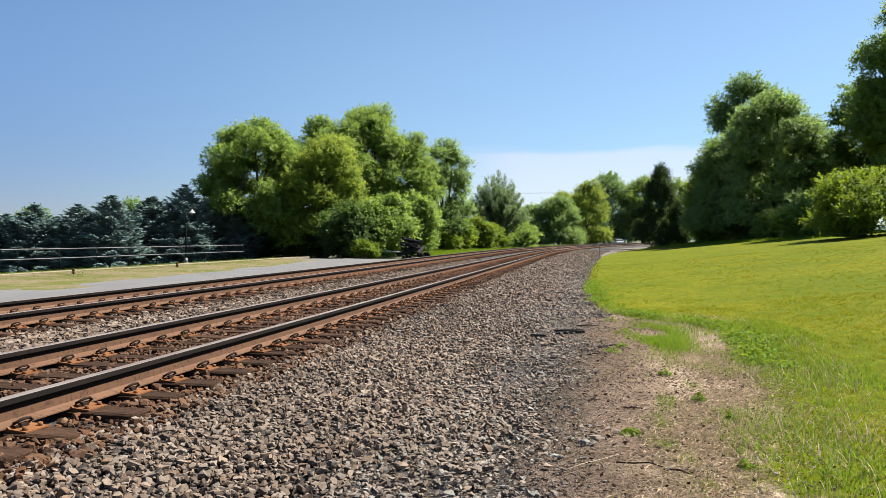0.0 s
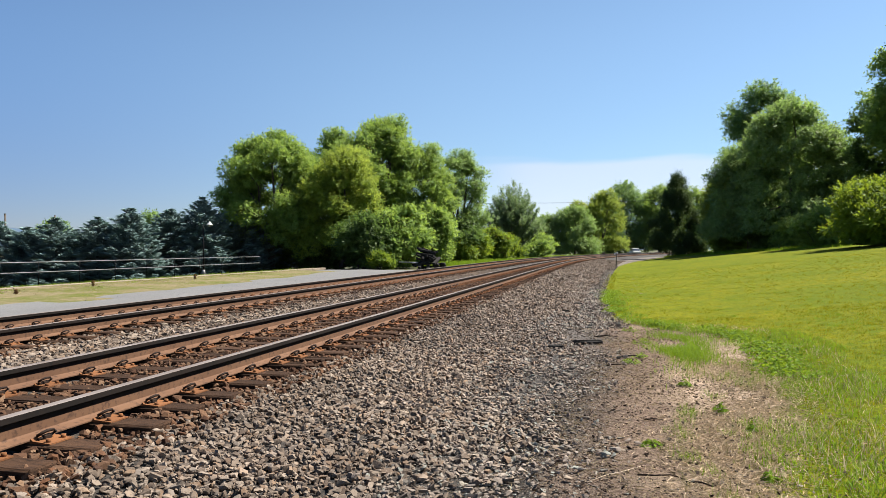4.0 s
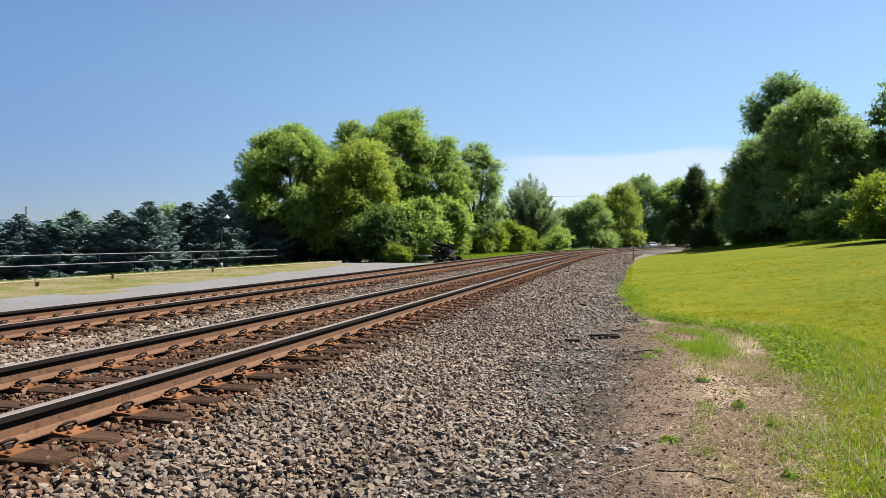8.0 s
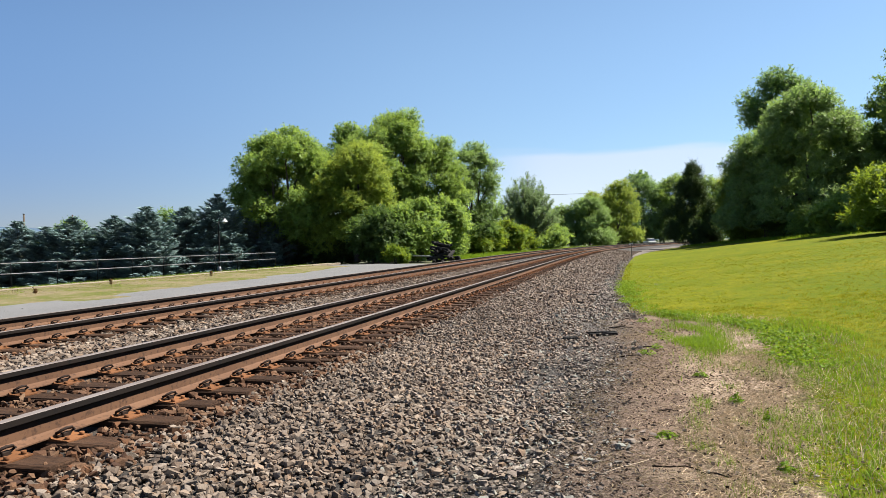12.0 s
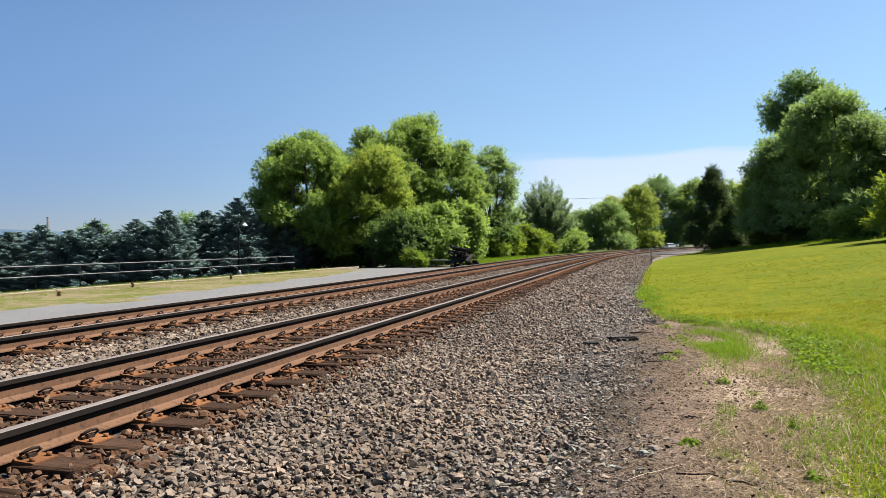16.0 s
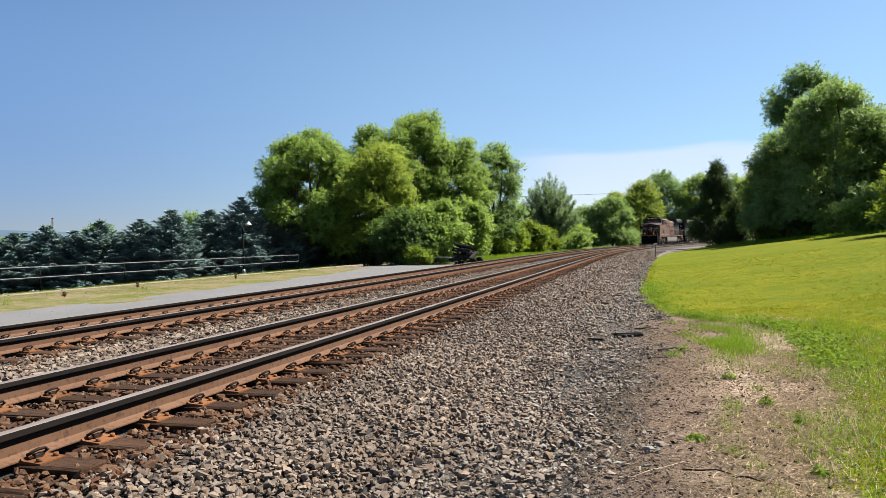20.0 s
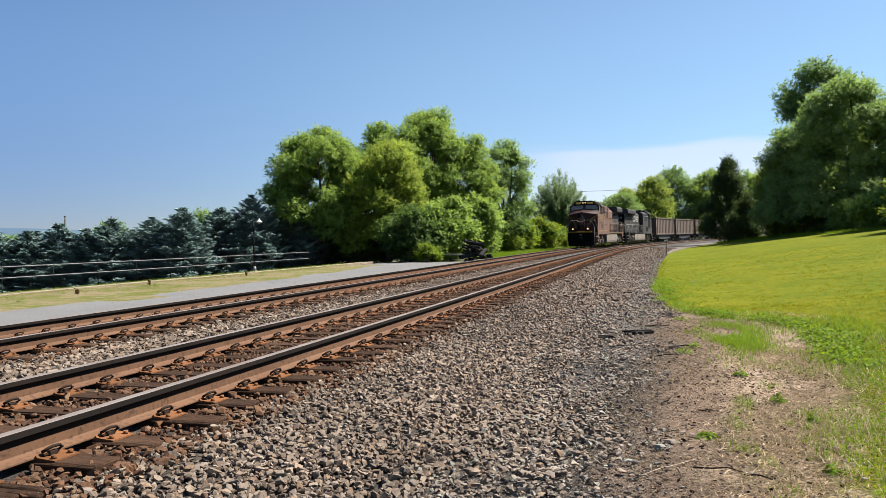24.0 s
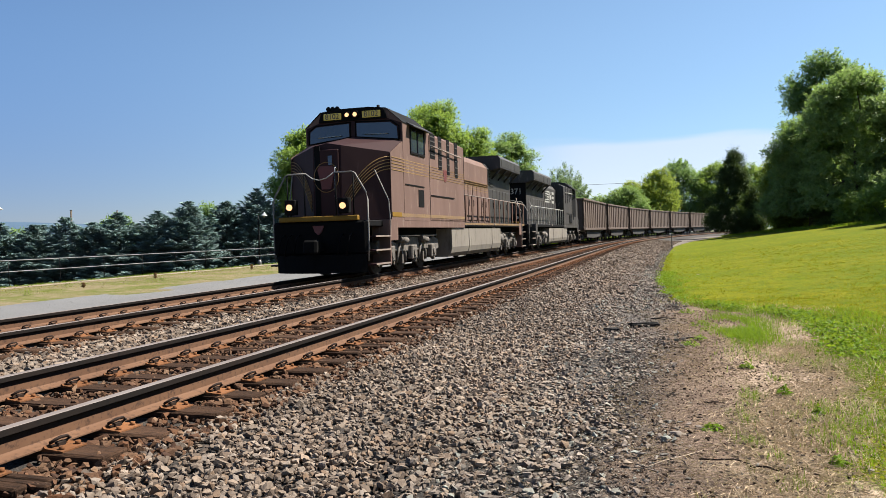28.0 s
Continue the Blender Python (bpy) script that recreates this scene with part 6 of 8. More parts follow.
def loco_truck(parent, yc, axle):
    """Three-axle truck: side frames with pedestals, springs, axle boxes and brake gear."""
    bm = bmesh.new()
    for sx in (-1, 1):
        x0, x1 = (sx * 1.00, sx * 1.20) if sx > 0 else (-1.20, -1.00)
        prism(bm, [(-2.75, 0.62), (-2.75, 0.92), (-2.2, 1.02), (-1.3, 0.86), (-0.5, 1.02), (0.5, 1.02), (1.3, 0.86), (2.2, 1.02), (2.75, 0.92), (2.75, 0.62), (2.3, 0.58), (1.5, 0.66), (0.5, 0.62), (-0.5, 0.62), (-1.5, 0.66), (-2.3, 0.58)], "x", x0, x1)
        for ay in (-1.9, 0.0, 1.9):
            a = sx * 1.16
            box(bm, min(a, a + sx * 0.16), max(a, a + sx * 0.16), ay - 0.24, ay + 0.24, 0.36, 0.78, 0.03)
            disc(bm, (sx * 1.33, ay, 0.55), "x", 0.11, 0.06, 12)
            for k in (-1, 1):
                tube(bm, [(sx * 1.12, ay + k * 0.36, 0.30), (sx * 1.12, ay + k * 0.36, 0.80)], 0.055, 7)
                box(bm, min(sx * 1.04, sx * 1.14), max(sx * 1.04, sx * 1.14), ay + k * 0.58 - 0.05, ay + k * 0.58 + 0.05, 0.25, 0.75)
        for ay in (-0.95, 0.95):
            tube(bm, [(sx * 1.27, ay - 0.35, 0.93), (sx * 1.27, ay + 0.3, 0.98)], 0.10, 10)
            tube(bm, [(sx * 1.24, ay + 0.45, 0.30), (sx * 1.24, ay + 0.1, 0.88)], 0.035, 6)
        tube(bm, [(sx * 1.25, -2.4, 1.06), (sx * 1.25, 2.4, 1.06)], 0.025, 6)
    box(bm, -1.0, 1.0, -0.35, 0.35, 0.55, 1.05)
    box(bm, -1.0, 1.0, 2.45, 2.7, 0.6, 0.85)
    box(bm, -1.0, 1.0, -2.7, -2.45, 0.6, 0.85)
    t = part("truck", bm, M["truck"], parent, "dust-grey three-axle truck frame")
    t.location = (0, yc, 0)
    bm = bmesh.new()
    for ay in (-1.9, 0.0, 1.9):
        box(bm, -0.62, 0.62, ay - 0.05, ay + 0.88, 0.20, 1.10, 0.03)
    box(bm, -0.66, 0.66, -2.6, 2.6, 0.62, 1.28, 0.03)
    part("traction_motor", bm, M["plough_black"], t)
    for ay in (-1.9, 0.0, 1.9):
        a = shared("axle", axle, t)
        a.location = (0, ay, 0.53)
        AXLES.append((a, 0.53, ay))
    return t


def locomotive(name, label, body_mat, side_mat, hood_mat, rear_mat, rail_mat, lead):
    """A six-axle road locomotive, +Y forward, on rails at z 0."""
    th = thing(name, label, "locomotive", "train")
    axle = axle_mesh(0.53)
    # frame
    bm = bmesh.new()
    box(bm, -1.50, 1.50, -9.30, 9.30, 1.33, 1.50, 0.02)
    box(bm, -1.32, 1.32, -10.40, 10.40, 1.335, 1.495, 0.02)
    box(bm, -0.9, 0.9, -10.2, 10.2, 0.95, 1.34)
    part("frame", bm, M["loco_black"], th)
    # pilots, plough and couplers
    for d in (1, -1):
        bm = bmesh.new()
        y0, y1 = sorted((d * 10.35, d * 10.50))
        box(bm, -1.34, 1.34, y0, y1, 0.62, 1.5, 0.06)
        part("pilot", bm, M["plough_black"], th, "black end plate over the rails")
        bm = bmesh.new()
        pl = [(-1.30, 10.36), (-1.28, 10.44), (-1.0, 10.60), (-0.6, 10.72), (0, 10.77), (0.6, 10.72), (1.0, 10.60), (1.28, 10.44), (1.30, 10.36)]
        pl = [(a, d * b) for a, b in pl]
        prism(bm, pl, "z", 0.16, 0.62)
        for v in bm.verts:
            if v.co.z < 0.3 and abs(v.co.y) > 10.40:
                v.co.y += d * 0.10
                v.co.x *= 0.90
        part("snow_plough", bm, M["plough_black"], th, "black wedge plough above the rails")
        bm = bmesh.new()
        box(bm, -0.16, 0.16, min(d * 10.4, d * 11.0), max(d * 10.4, d * 11.0), 0.72, 0.96, 0.03)
        box(bm, -0.26, 0.12, min(d * 10.9, d * 11.2), max(d * 10.9, d * 11.2), 0.66, 1.02, 0.05)
        part("coupler", bm, M["plough_black"], th)
        for hx in (-0.95, -0.7, 0.55, 0.8, 1.0):
            bm = bmesh.new()
            tube(bm, [(hx, d * 10.5, 1.15), (hx, d * 10.68, 1.08), (hx + 0.05, d * 10.72, 0.8), (hx + 0.12, d * 10.66, 0.6)], 0.024, 6)
            part("air_hose", bm, M["plough_black"], th)
        # step wells at both corners
        for sx in (-1, 1):
            bm = bmesh.new()
            x0, x1 = sorted((sx * 1.52, sx * 1.49))
            ya, yb = sorted((d * 9.25, d * 9.32))
            box(bm, x0, x1, min(d * 9.25, d * 9.30) , max(d * 9.25, d * 9.30) , 0.32, 1.5)
            for z in (0.36, 0.72, 1.08):
                box(bm, min(sx * 1.02, sx * 1.52), max(sx * 1.02, sx * 1.52), min(d * 9.3, d * 10.35), max(d * 9.3, d * 10.35), z - 0.03, z + 0.01)
            part("steps", bm, body_mat, th, "corner steps up to the walkway")
            for z in (0.36, 0.72, 1.08):
                bm = bmesh.new()
                box(bm, min(sx * 1.50, sx * 1.535), max(sx * 1.50, sx * 1.535), min(d * 9.32, d * 10.34), max(d * 9.32, d * 10.34), z - 0.025, z + 0.015)
                part("step_edge", bm, M["loco_grey_rail"], th)
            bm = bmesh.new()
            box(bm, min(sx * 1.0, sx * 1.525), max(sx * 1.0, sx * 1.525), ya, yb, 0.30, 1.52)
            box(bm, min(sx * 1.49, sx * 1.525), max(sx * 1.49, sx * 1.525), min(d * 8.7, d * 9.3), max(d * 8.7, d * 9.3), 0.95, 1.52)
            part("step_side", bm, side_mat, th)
    # trucks and tank
    for yc in (6.75, -6.75):
        loco_truck(th, yc, axle)
    bm = bmesh.new()
    prism(bm, [(-1.47, 1.27), (-1.48, 0.62), (-1.43, 0.42), (-1.28, 0.28), (1.28, 0.28), (1.43, 0.42), (1.48, 0.62), (1.47, 1.27)], "y", -4.55, 3.25)
    for y in (-2.9, 0.9):
        prism(bm, [(-1.485, 1.28), (-1.495, 0.61), (-1.445, 0.41), (-1.29, 0.265), (1.29, 0.265), (1.445, 0.41), (1.495, 0.61), (1.485, 1.28)], "y", y, y + 0.06)
    part("fuel_tank", bm, M["tank"], th, "pale dusty fuel tank with chamfered lower edges")
    for sx in (-1, 1):
        for y in (-3.4, 2.2):
            bm = bmesh.new()
            tube(bm, [(sx * 1.40, y, 1.27), (sx * 1.47, y, 1.42), (sx * 1.47, y + 0.2, 1.46)], 0.05, 8)
            part("filler_pipe", bm, M["tank"], th)
        bm = bmesh.new()
        tube(bm, [(sx * 1.22, -4.7, 0.85), (sx * 1.22, -5.5, 0.85)], 0.20, 12)
        part("air_reservoir", bm, M["truck"], th)
        bm = bmesh.new()
        for k in range(5):
            tube(bm, [(sx * 1.3, -4.8 - 0.1 * k, 1.3), (sx * 1.35, -4.9 - 0.2 * k, 0.9 - 0.05 * k), (sx * 1.25, -5.2 - 0.22 * k, 0.5)], 0.02, 5)
        part("pipework", bm, M["truck"], th)
    # nose with faceted front
    bm = bmesh.new()
    low = [(-1.50, 8.0), (-1.50, 9.10), (-0.42, 9.92), (0.42, 9.92), (1.50, 9.10), (1.50, 8.0)]
    top_z = [3.82, 3.36, 3.52, 3.52, 3.36, 3.82]
    lo = [bm.verts.new((x, y, 1.50)) for x, y in low]
    hi = [bm.verts.new((x * 0.985, y - 0.05, z)) for (x, y), z in zip(low, top_z)]
    ridge = [bm.verts.new((0, 9.86, 3.60)), bm.verts.new((0, 8.0, 4.0))]
    for i in range(6):
        if i != 2:
            bm.faces.new((lo[i], lo[(i + 1) % 6], hi[(i + 1) % 6], hi[i]))
    bm.faces.new((lo[2], lo[3], hi[3], ridge[0], hi[2]))
    bm.faces.new((hi[0], hi[1], hi[2]))
    bm.faces.new((hi[0], hi[2], ridge[0], ridge[1]))
    bm.faces.new((ridge[1], ridge[0], hi[3], hi[5]))
    bm.faces.new((hi[3], hi[4], hi[5]))
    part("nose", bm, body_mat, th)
    # nose door with window and handle; a flat black strip paints the recess's shade
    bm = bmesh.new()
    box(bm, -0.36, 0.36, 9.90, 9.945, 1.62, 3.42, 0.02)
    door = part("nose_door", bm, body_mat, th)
    bm = bmesh.new()
    box(bm, 0.18, 0.34, 9.93, 9.955, 1.62, 3.52)
    part("door_gap", bm, M["loco_black"], door, "flat black strip painted for the door recess's shade")
    bm = bmesh.new()
    box(bm, -0.18, -0.06, 9.94, 9.96, 3.0, 3.25)
    part("door_window", bm, M["window"], door)
    bm = bmesh.new()
    tube(bm, [(-0.28, 9.95, 2.1), (-0.28, 10.02, 2.15), (-0.28, 10.02, 2.9), (-0.28, 9.95, 2.95)], 0.016, 6)
    part("grab_iron", bm, M["steel_grey"], door)
    # cab
    sec = [(-1.52, 1.50), (-1.52, 4.30), (-1.02, 4.72), (-0.5, 4.78), (0.5, 4.78), (1.02, 4.72), (1.52, 4.30), (1.52, 1.50)]
    bm = bmesh.new()
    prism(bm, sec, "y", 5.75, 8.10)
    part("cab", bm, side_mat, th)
    # plates carry the lead engine's sunlit side tone; cab_front its shaded tone
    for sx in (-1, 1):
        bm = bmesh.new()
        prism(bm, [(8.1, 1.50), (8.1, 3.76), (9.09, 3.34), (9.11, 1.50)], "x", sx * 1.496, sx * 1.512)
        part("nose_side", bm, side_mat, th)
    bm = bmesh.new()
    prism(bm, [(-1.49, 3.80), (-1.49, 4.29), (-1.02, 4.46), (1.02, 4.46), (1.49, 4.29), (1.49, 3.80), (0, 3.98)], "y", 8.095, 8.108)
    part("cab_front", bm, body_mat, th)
    # sloped brow with number boards and headlamps
    bm = bmesh.new()
    prism(bm, [(-1.06, 4.44), (-0.98, 4.73), (-0.5, 4.79), (0.5, 4.79), (0.98, 4.73), (1.06, 4.44)], "y", 8.05, 8.17)
    brow = part("brow", bm, M["loco_black"], th, "black brow over the windscreens")
    for sx, tilt in ((-1, 0), (1, 0)):
        bm = bmesh.new()
        box(bm, sx * 0.61 - 0.28, sx * 0.61 + 0.28, 8.16, 8.20, 4.49, 4.68, 0.01)
        nb = part("number_board", bm, M["board_lit"] if lead else M["loco_black"], brow, "lit yellow number board" if lead else "")
        if lead:
            text_part("number", "8102", 0.225, M["black_paint"], brow, Matrix.Translation((sx * 0.61, 8.207, 4.580)) @ Euler((radians(90), 0, radians(180))).to_matrix().to_4x4(), "dark road number on the board")
        bm = bmesh.new()
        disc(bm, (sx * 0.125, 8.19, 4.60), "y", 0.115, 0.10, 16)
        hl = part("headlamp_housing", bm, M["loco_black"], brow)
        bm = bmesh.new()
        disc(bm, (sx * 0.125, 8.245, 4.60), "y", 0.062, 0.03, 16)
        part("headlamp", bm, M["lamp_lit"] if lead else M["cream"], brow, "lit headlamp" if lead else "")
    # windscreens
    for sx in (-1, 1):
        bm = bmesh.new()
        prism(bm, [(sx * 0.12, 3.98), (sx * 0.12, 4.36), (sx * 1.16, 4.32), (sx * 1.36, 4.18), (sx * 1.38, 3.84)], "y", 8.09, 8.125)
        ws = part("windscreen", bm, M["window"], th, "dark windscreen")
        bm = bmesh.new()
        for a, b in (((0.08, 3.96), (0.08, 4.40)), ((0.08, 4.40), (1.2, 4.36)), ((1.2, 4.36), (1.42, 4.2)), ((1.42, 4.2), (1.42, 3.82)), ((1.42, 3.82), (0.08, 3.96))):
            tube(bm, [(sx * a[0], 8.115, a[1]), (sx * b[0], 8.115, b[1])], 0.017, 4)
        part("window_frame", bm, M["loco_black"], ws)
        bm = bmesh.new()
        tube(bm, [(sx * 0.35, 8.16, 4.02), (sx * 1.1, 8.16, 4.0)], 0.016, 4)
        part("wiper", bm, M["cream"], ws)
        # side windows
        bm = bmesh.new()
        x0, x1 = sorted((sx * 1.515, sx * 1.53))
        box(bm, x0, x1, 6.25, 7.45, 3.52, 4.20, 0.006)
        sw = part("side_window", bm, M["window"], th)
        bm = bmesh.new()
        for y in (6.22, 6.85, 7.48):
            box(bm, min(sx * 1.52, sx * 1.548), max(sx * 1.52, sx * 1.548), y - 0.03, y + 0.03, 3.47, 4.25)
        box(bm, min(sx * 1.52, sx * 1.548), max(sx * 1.52, sx * 1.548), 6.19, 7.51, 3.46, 3.52)
        box(bm, min(sx * 1.52, sx * 1.548), max(sx * 1.52, sx * 1.548), 6.19, 7.51, 4.20, 4.26)
        part("window_frame", bm, M["loco_black"], sw)
        bm = bmesh.new()
        prism(bm, [(sx * 1.5, 4.30), (sx * 1.5, 4.36), (sx * 1.72, 4.24), (sx * 1.72, 4.21)], "y", 5.9, 7.7)
        part("sun_visor", bm, M["loco_grey"], th)
        # cab door and small panel lines on the side
        for y0, y1, z in ((6.3, 8.0, 2.52), (3.0, 5.6, 2.30)):
            bm = bmesh.new()
            box(bm, min(sx * 1.52, sx * 1.535), max(sx * 1.52, sx * 1.535), y0, y1, z, z + 0.035)
            part("drip_strip", bm, M["loco_black"], th)
        for y in (5.72, 1.62):
            bm = bmesh.new()
            box(bm, min(sx * 1.52, sx * 1.527), max(sx * 1.52, sx * 1.527), y - 0.012, y + 0.012, 1.55, 4.2)
            part("panel_seam", bm, M["loco_black"], th)
        bm = bmesh.new()
        box(bm, min(sx * 1.52, sx * 1.53), max(sx * 1.52, sx * 1.53), 6.35, 6.85, 1.92, 2.44, 0.01)
        part("louvre", bm, M["loco_black"], th)
    # roof hardware
    bm = bmesh.new()
    box(bm, -0.35, 0.35, 6.4, 7.4, 4.77, 4.86, 0.03)
    tube(bm, [(-0.6, 7.6, 4.76), (-0.6, 7.6, 4.93)], 0.05, 8)
    for k in range(3):
        tube(bm, [(0.5 + 0.14 * k, 7.8, 4.74), (0.5 + 0.14 * k, 8.1, 4.84)], 0.045, 8, 0.07)
    part("horn_and_antenna", bm, M["loco_black"], th)
    bm = bmesh.new()
    for a, b in (((-1.535, 4.285), (-1.03, 4.725)), ((-1.03, 4.725), (-0.5, 4.785)), ((-0.5, 4.785), (0.5, 4.785)), ((0.5, 4.785), (1.03, 4.725)), ((1.03, 4.725), (1.535, 4.285))):
        prism(bm, [a, b, (b[0], b[1] + 0.022), (a[0], a[1] + 0.022)], "y", 5.74, 8.12)
    part("cab_roof", bm, M["loco_black"], th, "sooty black cab roof")
    # wide electrical cabinet behind the cab, with intake slots
    bm = bmesh.new()
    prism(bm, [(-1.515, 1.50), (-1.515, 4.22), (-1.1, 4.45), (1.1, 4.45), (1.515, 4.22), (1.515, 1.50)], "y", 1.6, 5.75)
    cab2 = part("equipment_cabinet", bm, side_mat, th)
    for sx in (-1, 1):
        for y0, y1, z0 in ((5.10, 5.62, 3.50), (4.36, 4.74, 3.20), (3.46, 3.78, 3.10), (2.45, 2.84, 3.06)):
            bm = bmesh.new()
            box(bm, min(sx * 1.51, sx * 1.524), max(sx * 1.51, sx * 1.524), y0, y1, z0, 4.30)
            inl = part("intake", bm, M["loco_black"], cab2, "dark air intake opening")
            for k in range(5):
                bm = bmesh.new()
                z = z0 + 0.10 + k * (4.22 - z0) / 5
                box(bm, min(sx * 1.520, sx * 1.534), max(sx * 1.520, sx * 1.534), y0 + 0.03, y1 - 0.03, z, z + 0.035)
                part("slat", bm, M["under"], inl)
        bm = bmesh.new()
        tube(bm, [(sx * 1.60, 5.6, 3.86), (sx * 1.60, 2.3, 3.80)], 0.022, 6)
        for y in (5.5, 3.9, 2.4):
            tube(bm, [(sx * 1.50, y, 3.83), (sx * 1.60, y, 3.83)], 0.018, 5)
        part("grab_rail", bm, rail_mat, cab2)
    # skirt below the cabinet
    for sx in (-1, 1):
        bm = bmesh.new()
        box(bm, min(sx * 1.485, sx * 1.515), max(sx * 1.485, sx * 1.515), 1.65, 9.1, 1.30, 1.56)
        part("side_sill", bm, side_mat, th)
    # engine hood with doors
    split, wing_front = (-4.35, -4.75) if lead else (-2.1, -3.45)
    bm = bmesh.new()
    prism(bm, [(-0.98, 1.50), (-0.98, 3.95), (-0.75, 4.22), (0.75, 4.22), (0.98, 3.95), (0.98, 1.50)], "y", split, 1.62)
    hood = part("engine_hood", bm, hood_mat, th)
    bm = bmesh.new()
    prism(bm, [(-1.0, 1.50), (-1.0, 3.95), (-0.8, 4.20), (0.8, 4.20), (1.0, 3.95), (1.0, 1.50)], "y", -9.15, split)
    rear = part("radiator_hood", bm, rear_mat, th, "sooty rear hood")
    for sx in (-1, 1):
        y = 1.3
        while y > -8.5:
            w = 0.62
            bm = bmesh.new()
            box(bm, min(sx * 0.985, sx * 1.012), max(sx * 0.985, sx * 1.012), y - w, y, 1.62, 3.05, 0.01)
            dr = part("hood_door", bm, hood_mat if y > split else rear_mat, hood if y > split else rear)
            bm = bmesh.new()
            box(bm, min(sx * 1.01, sx * 1.03), max(sx * 1.01, sx * 1.03), y - 0.10, y - 0.06, 2.2, 2.45)
            part("door_latch", bm, M["loco_black"], dr)
            y -= 0.72
        bm = bmesh.new()
        for k in range(5):
            box(bm, min(sx * 1.0, sx * 1.03), max(sx * 1.0, sx * 1.03), split - 1.1, split - 0.3, 3.2 + 0.13 * k, 3.26 + 0.13 * k)
        part("louvre", bm, rear_mat, rear)
        # struts under the radiator wing
        for y in ((-5.1, -6.4, -7.7, -9.0) if lead else (-4.0, -5.7, -7.4, -9.0)):
            bm = bmesh.new()
            tube(bm, [(sx * 1.0, y, 3.55), (sx * 1.42, y, 3.98)], 0.05, 5)
            part("wing_strut", bm, rear_mat, rear)
    bm = bmesh.new()
    prism(bm, [(-1.0, 3.90), (-1.50, 4.02), (-1.50, 4.44), (-1.38, 4.58), (1.38, 4.58), (1.50, 4.44), (1.50, 4.02), (1.0, 3.90)], "y", -9.35, wing_front)
    wing = part("radiator_wing", bm, M["loco_grey"] if lead else rear_mat, th, "wide overhanging radiator box")
    for sx in (-1, 1):
        for k in range(3 if lead else 4):
            bm = bmesh.new()
            box(bm, min(sx * 1.495, sx * 1.51), max(sx * 1.495, sx * 1.51), -9.2 + 1.45 * k, -7.88 + 1.45 * k, 4.08, 4.40)
            part("radiator_screen", bm, M["loco_grey"], wing)
    bm = bmesh.new()
    box(bm, -0.5, 0.5, -1.9, -0.7, 4.2, 4.42, 0.04)
    box(bm, -0.35, 0.35, 0.1, 0.9, 4.2, 4.34, 0.04)
    part("exhaust_stack", bm, M["loco_black"], th)
    # walkway handrails
    for sx in (-1, 1):
        bm = bmesh.new()
        tube(bm, [(sx * 1.47, 2.3, 2.52), (sx * 1.47, -10.2, 2.52), (sx * 1.42, -10.4, 2.3)], 0.021, 6)
        hr = part("handrail", bm, rail_mat, th)
        y = 1.3
        while y > -10.4:
            bm = bmesh.new()
            wide = 0.075 if lead else 0.022
            box(bm, min(sx * 1.46, sx * 1.49), max(sx * 1.46, sx * 1.49), y - wide, y + wide, 1.50, 2.53)
            part("stanchion", bm, M["stanchion"] if lead else rail_mat, hr)
            y -= 0.95
        for d in (1, -1):
            # corner rails at the steps
            bm = bmesh.new()
            tube(bm, [(sx * 1.50, d * 9.28, 0.42), (sx * 1.53, d * 9.28, 1.5), (sx * 1.49, d * 9.28, 2.05), (sx * 1.22, d * 9.55, 2.85)], 0.016, 6)
            tube(bm, [(sx * 1.34, d * 10.38, 0.45), (sx * 1.36, d * 10.40, 0.95), (sx * 1.36, d * 10.40, 2.02), (sx * 1.30, d * 10.38, 2.22), (sx * 1.00, d * 10.36, 2.72), (sx * 0.92, d * 10.36, 2.76), (sx * 0.40, d * 10.36, 2.76)], 0.021, 6)
            part("end_handrail", bm, M["end_rail"], th, "pale bent handrail beside the steps")
            bm = bmesh.new()
            for x in (0.45, 0.95):
                tube(bm, [(sx * x, d * 10.36, 1.5), (sx * x, d * 10.36, 2.75)], 0.02, 5)
            part("stanchion", bm, M["loco_black"], th)
    for d in (1, -1):
        bm = bmesh.new()
        tube(bm, [(-0.40, d * 10.36, 2.76), (-0.2, d * 10.38, 2.62), (0.0, d * 10.39, 2.57), (0.2, d * 10.38, 2.62), (0.40, d * 10.36, 2.76)], 0.014, 5)
        part("safety_chain", bm, M["cream"], th)
        bm = bmesh.new()
        box(bm, -1.12, 1.12, min(d * 10.40, d * 10.56), max(d * 10.40, d * 10.56), 1.50, 1.63, 0.015)
        part("anticlimber", bm, M["orange"] if lead else M["loco_black"], th, "dirty yellow anticlimber" if lead else "")
        for sx in (-1, 1):
            bm = bmesh.new()
            box(bm, sx * 0.76 - 0.15, sx * 0.76 + 0.15, min(d * 10.42, d * 10.62), max(d * 10.42, d * 10.62), 1.68, 2.08, 0.02)
            dl = part("ditch_light", bm, M["loco_black"], th)
            bm = bmesh.new()
            disc(bm, (sx * 0.76, d * 10.64, 1.88), "y", 0.08, 0.04, 16)
            part("lens", bm, M["lamp_lit"] if (lead and d > 0) else M["cream"], dl, "lit lens" if (lead and d > 0) else "")
    bm = bmesh.new()
    prism(bm, [(-0.10, 1.22), (-0.16, 1.38), (0.16, 1.38), (0.10, 1.22), (0.0, 1.14)], "y", 10.50, 10.53)
    part("emblem", bm, M["keystone"] if lead else M["loco_black"], th, "small red emblem" if lead else "")
    if lead:
        livery(th)
        nose_ring(th)
    else:
        white_marks(th)
    return th


